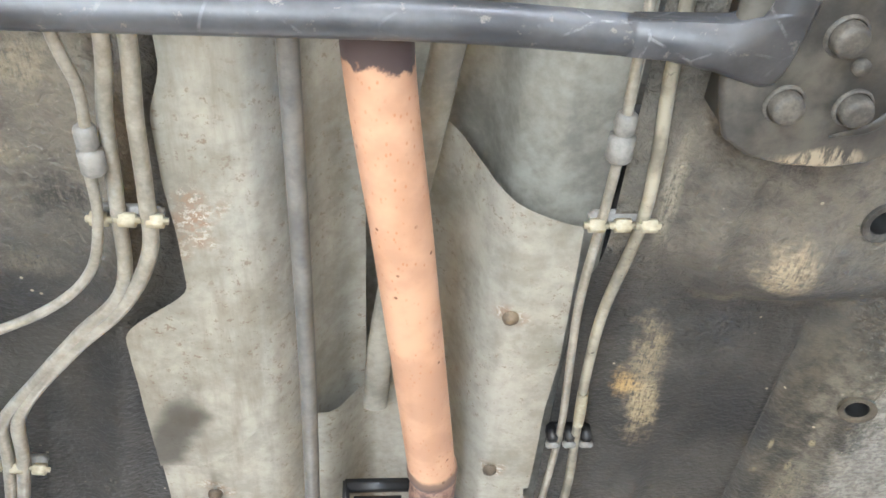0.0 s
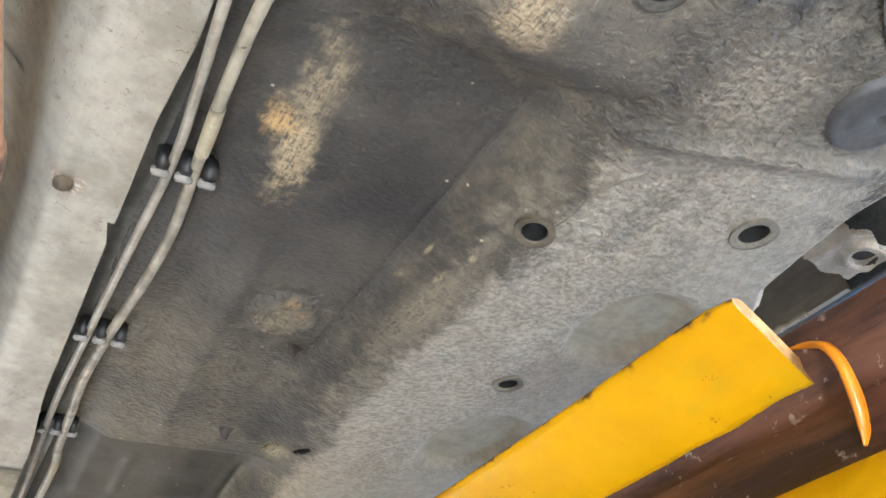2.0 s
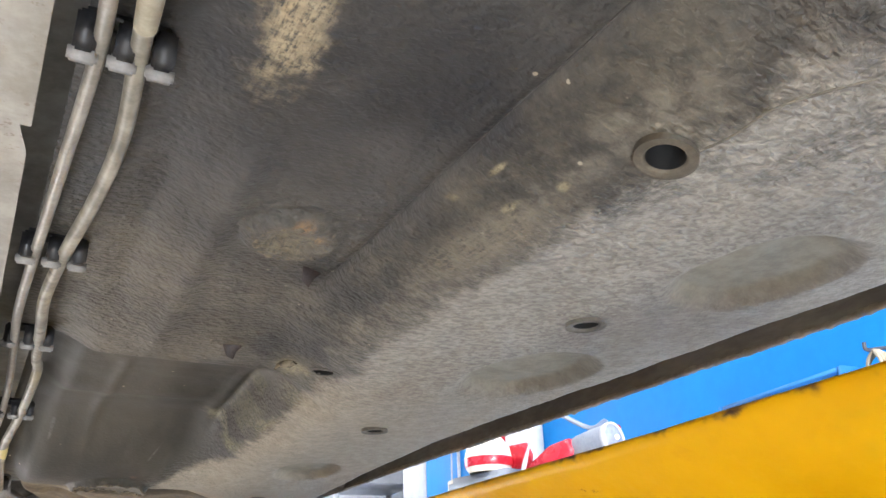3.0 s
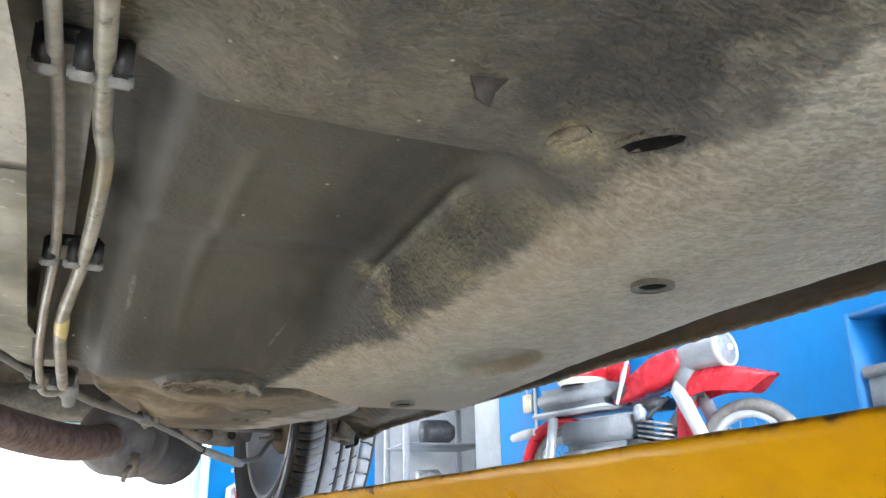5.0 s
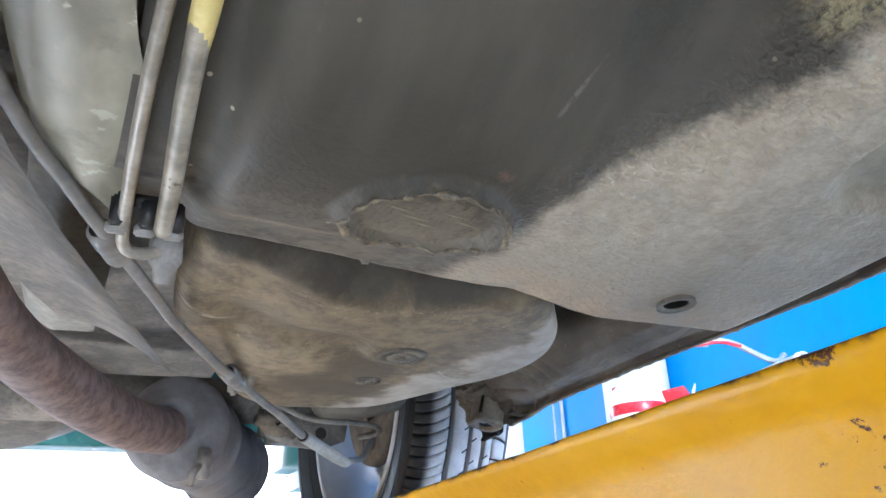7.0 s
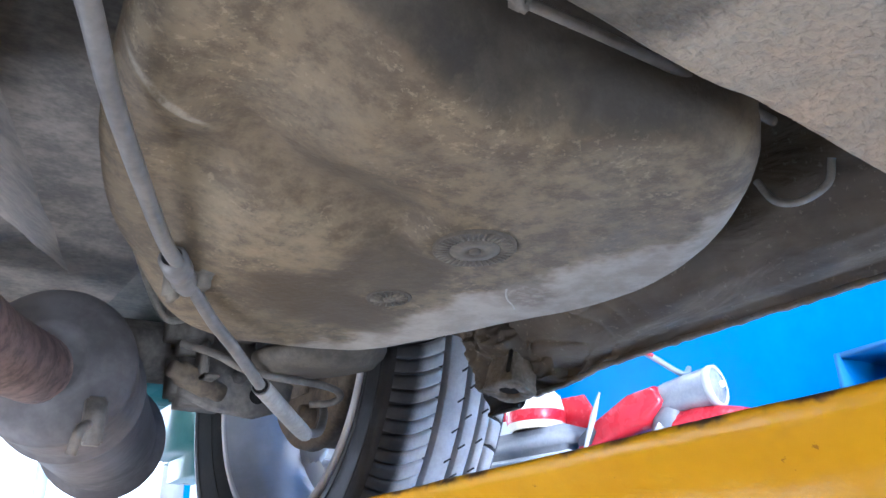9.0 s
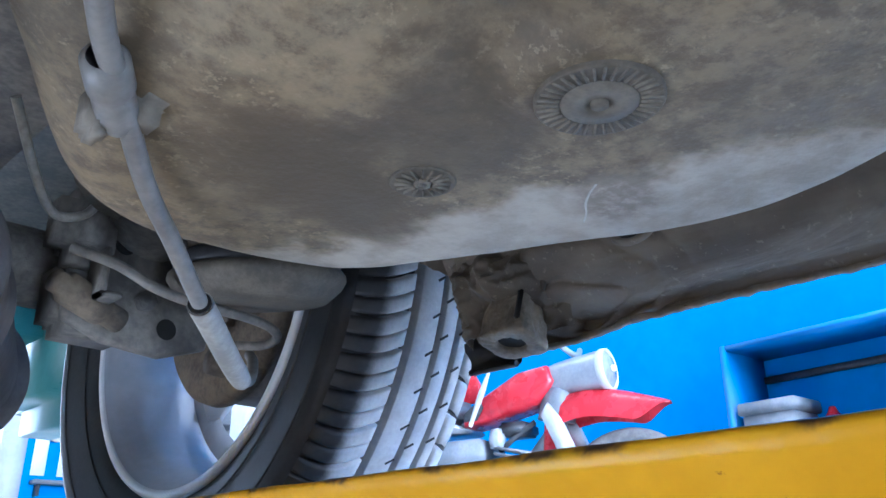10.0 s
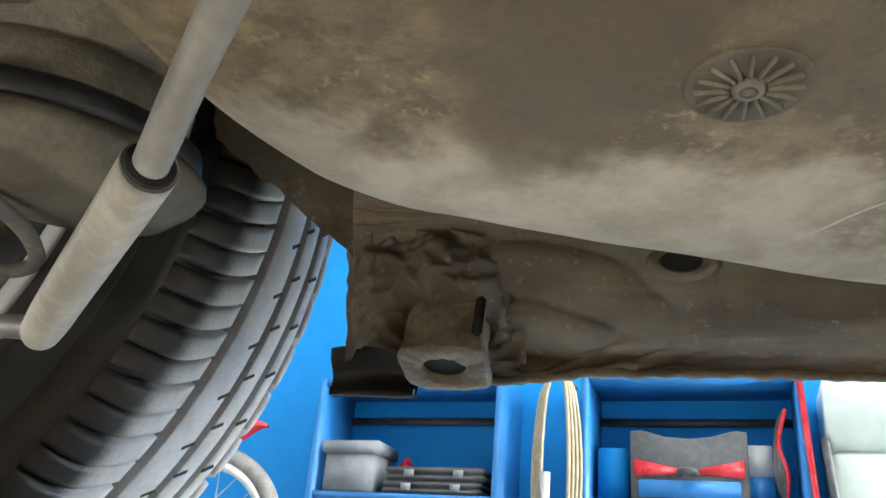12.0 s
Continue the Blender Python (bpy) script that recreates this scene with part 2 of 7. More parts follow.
DIMPLES = ((0.717, 0.783, 0.047, 0.064), (0.724, 1.04, 0.051, 0.077), (0.717, 1.555, 0.042, 0.06))
SCRAPES = (
    (0.398, 0.7, 0.021, 0.092, -6, (0.33, 0.27, 0.175), 0.75), (0.404, 0.735, 0.017, 0.05, -10, (0.38, 0.31, 0.195), 0.85), (0.386, 0.707, 0.016, 0.022, 0, (0.5, 0.33, 0.14), 0.8),
    (0.452, 0.548, 0.025, 0.035, -20, (0.44, 0.36, 0.24), 0.8), (0.362, 0.49, 0.009, 0.06, 0, (0.38, 0.34, 0.26), 0.6), (0.425, 0.59, 0.03, 0.014, -30, (0.28, 0.24, 0.17), 0.4), (0.7, 0.497, 0.05, 0.024, 10, (0.03, 0.03, 0.03), 0.85), (0.765, 0.575, 0.045, 0.05, 0, (0.045, 0.042, 0.038), 0.85), (0.63, 0.47, 0.035, 0.03, 0, (0.05, 0.046, 0.04), 0.7), (0.53, 0.475, 0.055, 0.035, 0, (0.03, 0.028, 0.026), 0.8), (0.435, 0.46, 0.025, 0.03, 0, (0.028, 0.027, 0.026), 0.7), (0.55, 0.535, 0.06, 0.012, 18, (0.035, 0.032, 0.029), 0.7), (0.49, 0.585, 0.05, 0.02, 0, (0.03, 0.029, 0.028), 0.7), (0.62, 0.66, 0.02, 0.08, 0, (0.06, 0.056, 0.05), 0.5), (0.572, 0.725, 0.03, 0.05, 0, (0.045, 0.042, 0.036), 0.75),
    (0.52, 0.6, 0.06, 0.014, 20, (0.22, 0.19, 0.14), 0.35), (0.466, 0.912, 0.03, 0.032, 0, (0.25, 0.205, 0.13), 0.7), (0.466, 0.889, 0.008, 0.006, 0, (0.5, 0.27, 0.1), 0.9), (0.478, 0.899, 0.007, 0.009, 0, (0.42, 0.26, 0.12), 0.8), (0.47, 0.885, 0.035, 0.02, 0, (0.035, 0.031, 0.026), 0.5), (0.523, 0.77, 0.0025, 0.011, 0, (0.34, 0.29, 0.17), 0.7), (0.541, 0.788, 0.003, 0.012, 5, (0.34, 0.29, 0.17), 0.7), (0.548, 0.752, 0.0035, 0.006, 0, (0.36, 0.31, 0.19), 0.7), (0.52, 0.808, 0.005, 0.008, 30, (0.34, 0.28, 0.15), 0.5), (0.745, 0.545, 0.03, 0.035, 0, (0.05, 0.047, 0.042), 0.9), (0.625, 0.497, 0.022, 0.016, 0, (0.05, 0.046, 0.04), 0.8),
    (0.548, 0.83, 0.02, 0.08, 5, (0.24, 0.21, 0.15), 0.6), (0.565, 1.185, 0.022, 0.03, 0, (0.38, 0.33, 0.19), 0.7),
    (0.585, 1.4, 0.022, 0.07, 0, (0.3, 0.27, 0.16), 0.3), (0.574, 1.488, 0.02, 0.026, -30, (0.27, 0.235, 0.15), 0.75), (0.596, 1.497, 0.01, 0.035, 10, (0.3, 0.265, 0.15), 0.7), (0.525, 1.594, 0.002, 0.02, 18, (0.2, 0.19, 0.165), 0.4), (0.397, 1.567, 0.003, 0.03, 0, (0.22, 0.21, 0.18), 0.5), (0.6, 1.37, 0.008, 0.04, 3, (0.33, 0.29, 0.16), 0.6), (0.575, 1.33, 0.01, 0.03, 0, (0.2, 0.18, 0.11), 0.5), (0.6, 1.27, 0.02, 0.03, 30, (0.26, 0.225, 0.14), 0.5), (0.55, 1.55, 0.03, 0.05, 0, (0.028, 0.027, 0.023), 0.6), (0.57, 1.67, 0.03, 0.02, 20, (0.27, 0.235, 0.18), 0.8), (0.488, 1.697, 0.055, 0.047, 0, (0.28, 0.24, 0.17), 0.5), (0.488, 1.693, 0.042, 0.03, 0, (0.085, 0.078, 0.058), 0.8), (0.505, 1.737, 0.045, 0.006, 0, (0.5, 0.44, 0.33), 0.9), (0.51, 1.645, 0.006, 0.005, 0, (0.16, 0.09, 0.06), 0.6),
    (0.6, 0.54, 0.05, 0.05, 0, (0.3, 0.265, 0.21), 0.7), (0.42, 1.76, 0.07, 0.012, 0, (0.27, 0.23, 0.17), 0.7),
    (-0.02, 0.435, 0.025, 0.03, 0, (0.3, 0.26, 0.18), 0.7), (0.005, 0.44, 0.02, 0.05, 0, (0.2, 0.18, 0.14), 0.5), (-0.05, 0.49, 0.03, 0.014, 20, (0.28, 0.24, 0.17), 0.6), (-0.02, 0.525, 0.03, 0.022, 0, (0.02, 0.02, 0.02), 0.9), (-0.05, 0.58, 0.04, 0.015, 10, (0.2, 0.175, 0.13), 0.5), (0.0, 0.7, 0.02, 0.05, 0, (0.02, 0.02, 0.02), 0.7),
    (0.5, 0.44, 0.012, 0.035, -20, (0.22, 0.195, 0.145), 0.6), (0.56, 0.44, 0.03, 0.02, 20, (0.24, 0.215, 0.165), 0.6), (0.475, 0.6, 0.05, 0.012, 25, (0.2, 0.175, 0.13), 0.5), (0.45, 0.64, 0.04, 0.05, 0, (0.022, 0.023, 0.025), 0.7),
)


def stained_shield():
    """Smooth pale sheet with olive stains and rubbed bright places."""
    n = Nodes("stained_shield_sheet")
    f = n.noise(9, 5, 0.6, (1.4, 0.6, 1))
    g = n.noise(45, 5, 0.7)
    c = n.mix(n.ramp(f, 0.36, 0.64), (0.13, 0.12, 0.082), (0.33, 0.305, 0.22))
    c = n.mix(n.math("MULTIPLY", n.ramp(g, 0.52, 0.66), 0.45), c, (0.09, 0.082, 0.055))
    c = n.mix(n.math("MULTIPLY", n.ramp(n.noise(60, 3, 0.6), 0.64, 0.7), 0.5), c, (0.5, 0.48, 0.38))
    n.bump(n.noise(30, 4), 0.25, 0.003)
    return n.done(c, n.math("ADD", 0.35, n.math("MULTIPLY", f, 0.25)), 0.1, 0.45)


def tank_skin():
    n = Nodes("tank_skin")
    X, Y, _ = n.xyz()
    warp = n.math("MULTIPLY", n.math("SUBTRACT", n.noise(11, 5, 0.65), 0.5), 0.16)
    f = n.noise(75, 6, 0.72)
    g = n.noise(24, 6, 0.7)
    c = n.mix(n.ramp(n.math("ADD", n.math("MULTIPLY", f, 0.6), n.math("MULTIPLY", g, 0.4)), 0.4, 0.6), (0.09, 0.07, 0.044), (0.19, 0.146, 0.087))
    c = n.mix(n.math("MULTIPLY", n.ramp(n.math("ADD", n.noise(13, 4, 0.6), n.math("MULTIPLY", f, 0.4)), 0.62, 0.88), 0.3), c, (0.085, 0.067, 0.045))
    speck = n.math("MULTIPLY", n.ramp(n.noise(230, 3, 0.7), 0.56, 0.66), n.ramp(n.noise(20, 4, 0.6), 0.42, 0.6))
    c = n.mix(n.math("MULTIPLY", speck, 0.35), c, (0.36, 0.29, 0.19))
    side = n.ramp(n.math("ADD", n.math("ADD", X, n.math("MULTIPLY", n.math("SUBTRACT", Y, 2.0), 0.33)), warp), 0.648, 0.676)
    c = n.mix(side, c, n.mix(n.ramp(n.math("ADD", n.math("MULTIPLY", f, 0.5), n.math("MULTIPLY", n.noise(38, 3, 0.5), 0.5)), 0.38, 0.62), (0.245, 0.212, 0.168), (0.345, 0.307, 0.252)))
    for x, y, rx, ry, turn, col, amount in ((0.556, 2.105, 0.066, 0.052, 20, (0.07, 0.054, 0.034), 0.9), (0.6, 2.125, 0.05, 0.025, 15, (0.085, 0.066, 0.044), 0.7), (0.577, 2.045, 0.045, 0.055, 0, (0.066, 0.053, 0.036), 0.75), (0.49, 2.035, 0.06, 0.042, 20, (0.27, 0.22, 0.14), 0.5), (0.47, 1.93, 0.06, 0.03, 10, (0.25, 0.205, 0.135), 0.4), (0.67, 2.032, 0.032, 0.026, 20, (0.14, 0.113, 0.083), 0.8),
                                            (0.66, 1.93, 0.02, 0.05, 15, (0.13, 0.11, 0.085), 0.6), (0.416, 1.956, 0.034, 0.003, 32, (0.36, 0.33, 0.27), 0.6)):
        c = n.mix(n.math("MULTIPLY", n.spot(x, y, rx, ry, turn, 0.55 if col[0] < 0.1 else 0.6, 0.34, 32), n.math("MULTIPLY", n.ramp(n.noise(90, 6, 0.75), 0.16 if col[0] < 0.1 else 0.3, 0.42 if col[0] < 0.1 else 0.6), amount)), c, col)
    # shade along the valley, painted as a soft dark band
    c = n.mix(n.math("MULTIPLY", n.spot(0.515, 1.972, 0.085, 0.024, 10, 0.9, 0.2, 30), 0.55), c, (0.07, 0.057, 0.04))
    # shade in front of the moulded step, painted as a darker colour
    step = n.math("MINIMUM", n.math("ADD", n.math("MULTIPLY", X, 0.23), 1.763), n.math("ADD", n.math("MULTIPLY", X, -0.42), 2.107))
    step_shade = n.ramp(n.math("ADD", n.math("SUBTRACT", step, Y), n.math("MULTIPLY", n.math("SUBTRACT", f, 0.5), 0.008)), -0.006, 0.01)
    c = n.mix(n.math("MULTIPLY", step_shade, 0.92), c, n.mix(n.ramp(g, 0.4, 0.65), (0.034, 0.028, 0.02), (0.062, 0.052, 0.038)))
    n.bump(n.noise(30, 4, 0.55), 0.22, 0.003)
    n.bump(n.noise(240, 4, 0.6), 0.4, 0.0012)
    return n.done(c, n.math("ADD", 0.56, n.math("MULTIPLY", f, 0.2)), 0.0, 0.35)


def rail_paint():
    """Thick glossy yellow paint over rusty steel."""
    n = Nodes("rail_paint")
    f = n.noise(9, 5, 0.6)
    c = n.mix(n.ramp(f, 0.35, 0.7), (0.47, 0.23, 0.0), (0.56, 0.292, 0.0))
    chip = n.ramp(n.math("ADD", n.noise(26, 6, 0.7), n.math("MULTIPLY", n.noise(5, 2), 0.55)), 0.985, 1.02)
    c = n.mix(n.math("MULTIPLY", n.ramp(n.noise(18, 5, 0.7), 0.6, 0.75), 0.35), c, (0.4, 0.16, 0.008))
    c = n.mix(n.math("MULTIPLY", n.ramp(n.noise(13, 4, 0.65, (1, 0.5, 1)), 0.58, 0.66), 0.3), c, (0.38, 0.28, 0.01))
    c = n.mix(n.math("MULTIPLY", n.ramp(n.noise(48, 5, 0.75), 0.66, 0.7), 0.75), c, (0.2, 0.075, 0.02))
    c = n.mix(chip, c, (0.07, 0.03, 0.015))
    X, Y, Z = n.xyz()
    top = n.ramp(n.math("ADD", Z, n.math("MULTIPLY", n.math("SUBTRACT", n.noise(60, 4), 0.5), 0.012)), 0.0675, 0.071)
    c = n.mix(n.math("MULTIPLY", top, n.ramp(n.noise(40, 3), 0.45, 0.6)), c, (0.06, 0.035, 0.02))
    n.bump(n.noise(22, 3, 0.5), 0.2, 0.005)
    n.bump(n.noise(75, 3, 0.6), 0.28, 0.003)
    return n.done(c, n.math("ADD", 0.2, n.math("MULTIPLY", f, 0.2)), 0.0, 0.14)


def rail_rust():
    n = Nodes("rail_rust")
    f = n.noise(34, 6, 0.7, (1, 0.14, 1))
    c = n.mix(n.ramp(f, 0.36, 0.64), (0.028, 0.014, 0.01), (0.13, 0.058, 0.036))
    c = n.mix(n.ramp(n.noise(70, 4, 0.7), 0.62, 0.7), c, (0.3, 0.24, 0.2))
    n.bump(f, 0.4, 0.003)
    return n.done(c, 0.55, 0.2, 0.5)


def pipe_paint():
    """Copper-coloured primer on the exhaust, scorched at its front end and rusty behind the weld."""
    n = Nodes("pipe_paint")
    X, Y, Z = n.xyz()
    f = n.noise(24, 4, 0.55)
    c = n.mix(n.ramp(f, 0.35, 0.65), (0.43, 0.245, 0.155), (0.56, 0.335, 0.215))
    c = n.mix(n.math("MULTIPLY", n.ramp(n.cells(260, stretch=(1, 0.6, 1)), 0.28, 0.12), n.math("MULTIPLY", n.ramp(n.noise(60, 4, 0.7), 0.42, 0.58), 0.6)), c, (0.38, 0.14, 0.05))
    c = n.mix(n.math("MULTIPLY", n.ramp(n.cells(75), 0.13, 0.07), n.ramp(n.noise(30, 3), 0.45, 0.6)), c, (0.17, 0.07, 0.03))
    w = n.math("MULTIPLY", n.math("SUBTRACT", n.noise(60, 4, 0.6), 0.5), 0.03)
    front = n.ramp(n.math("ADD", Y, w), 0.401, 0.397)
    c = n.mix(front, c, (0.07, 0.05, 0.05))
    rust = n.mix(n.ramp(n.noise(130, 5, 0.75, (1, 0.6, 1)), 0.38, 0.62), (0.13, 0.08, 0.07), (0.34, 0.215, 0.165))
    rust = n.mix(n.ramp(Y, 1.1, 1.6), rust, n.mix(n.ramp(n.noise(70, 6, 0.75), 0.36, 0.64), (0.075, 0.055, 0.052), (0.19, 0.14, 0.125)))
    c = n.mix(n.ramp(n.math("ADD", Y, n.math("MULTIPLY", w, 0.6)), 0.765, 0.772), c, rust)
    c = n.mix(n.math("MULTIPLY", n.ramp(n.math("ABSOLUTE", n.math("SUBTRACT", n.math("ADD", Y, n.math("MULTIPLY", w, 0.3)), 0.768)), 0.009, 0.004), 0.8), c, (0.09, 0.065, 0.06))
    n.bump(n.noise(180, 3), 0.25, 0.0008)
    return n.done(c, n.math("ADD", 0.5, n.math("MULTIPLY", f, 0.25)), 0.0, 0.4)


def pipe_skin():
    n = Nodes("weathered_tube")
    f = n.noise(40, 5, 0.6)
    c = n.mix(n.ramp(f, 0.36, 0.66), (0.15, 0.138, 0.11), (0.34, 0.315, 0.25))
    c = n.mix(n.math("MULTIPLY", n.ramp(n.noise(17, 3, 0.5, (1, 0.6, 1)), 0.62, 0.7), 0.35), c, (0.4, 0.33, 0.16))
    c = n.mix(n.ramp(n.noise(90, 4, 0.7), 0.62, 0.7), c, (0.08, 0.07, 0.055))
    n.bump(n.noise(200, 2), 0.2, 0.0006)
    return n.done(c, 0.45, 0.0, 0.4)


def sealer_skin():
    """Brown seam sealer smeared on by hand: low colour contrast, streaky relief, darker oily smears."""
    n = Nodes("dirty_seam_sealer")
    f = n.noise(22, 5, 0.6)
    sweep = n.noise(16, 4, 0.55, (1, 0.45, 1.5), distort=1.6)
    c = n.mix(n.ramp(n.math("ADD", n.math("MULTIPLY", f, 0.5), n.math("MULTIPLY", sweep, 0.5)), 0.38, 0.62), (0.085, 0.066, 0.044), (0.15, 0.12, 0.083))
    c = n.mix(n.math("MULTIPLY", n.ramp(n.noise(7, 3), 0.56, 0.68), 0.5), c, (0.05, 0.041, 0.03))
    c = n.mix(n.math("MULTIPLY", n.ramp(n.noise(180, 3, 0.7), 0.6, 0.7), 0.4), c, (0.3, 0.25, 0.18))
    n.bump(sweep, 0.55, 0.007)
    n.bump(n.noise(40, 4, 0.6, (1, 0.5, 1.3), distort=1.2), 0.35, 0.003)
    n.bump(n.noise(300, 2), 0.25, 0.0007)
    return n.done(c, n.math("ADD", 0.42, n.math("MULTIPLY", f, 0.3)), 0.0, 0.4)


def shoulder_skin():
    """Shoulder of the tread: black at the side, then scuffed grey with painted side light."""
    n = Nodes("tyre_shoulder_rubber")
    X, Y, Z = n.xyz()
    f = n.noise(45, 5, 0.6)
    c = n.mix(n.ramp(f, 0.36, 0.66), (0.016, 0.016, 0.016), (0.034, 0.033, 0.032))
    # this ramp also paints in the light from the outer side
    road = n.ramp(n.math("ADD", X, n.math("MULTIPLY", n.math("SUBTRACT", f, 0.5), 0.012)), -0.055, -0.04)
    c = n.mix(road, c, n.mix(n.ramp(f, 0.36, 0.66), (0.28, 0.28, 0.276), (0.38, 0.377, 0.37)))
    n.bump(n.noise(270, 3, 0.6), 0.2, 0.0006)
    return n.done(c, 0.5, 0.0, 0.4)


def bar_skin():
    """Black paint with curled chip edges, dust and scuffs."""
    n = Nodes("black_painted_bar")
    f = n.noise(18, 5, 0.6)
    c = n.mix(n.ramp(f, 0.36, 0.66), (0.035, 0.037, 0.042), (0.08, 0.083, 0.09))
    edge = n.math("MULTIPLY", n.ramp(n.cells(38, "DISTANCE_TO_EDGE", (0.7, 1, 1)), 0.03, 0.01), n.math("MULTIPLY", n.ramp(n.noise(60, 4, 0.7), 0.46, 0.6), n.math("MULTIPLY", n.ramp(n.noise(11, 3), 0.5, 0.58), 0.45)))
    c = n.mix(n.math("MULTIPLY", edge, 0.8), c, (0.3, 0.31, 0.32))
    c = n.mix(n.math("MULTIPLY", n.ramp(n.noise(90, 4, 0.7), 0.6, 0.68), 0.5), c, (0.22, 0.2, 0.17))
    n.bump(n.math("ADD", edge, n.noise(120, 3)), 0.3, 0.001)
    return n.done(c, n.math("ADD", 0.3, n.math("MULTIPLY", f, 0.3)), 0.1, 0.45)


def plate_skin():
    n = Nodes("dusty_black_plate")
    f = n.noise(26, 5, 0.62)
    c = n.mix(n.ramp(f, 0.36, 0.68), (0.035, 0.034, 0.032), (0.12, 0.112, 0.096))
    scr = n.ramp(n.noise(140, 4, 0.7, (1.5, 0.4, 1)), 0.4, 0.56)
    c = n.mix(n.math("MULTIPLY", n.spot(0.412, 0.431, 0.032, 0.008, -3, 0.5, 0.25, 60), scr), c, (0.4, 0.34, 0.25))
    n.bump(n.noise(160, 3), 0.3, 0.001)
    return n.done(c, n.math("ADD", 0.4, n.math("MULTIPLY", f, 0.3)), 0.1, 0.45)


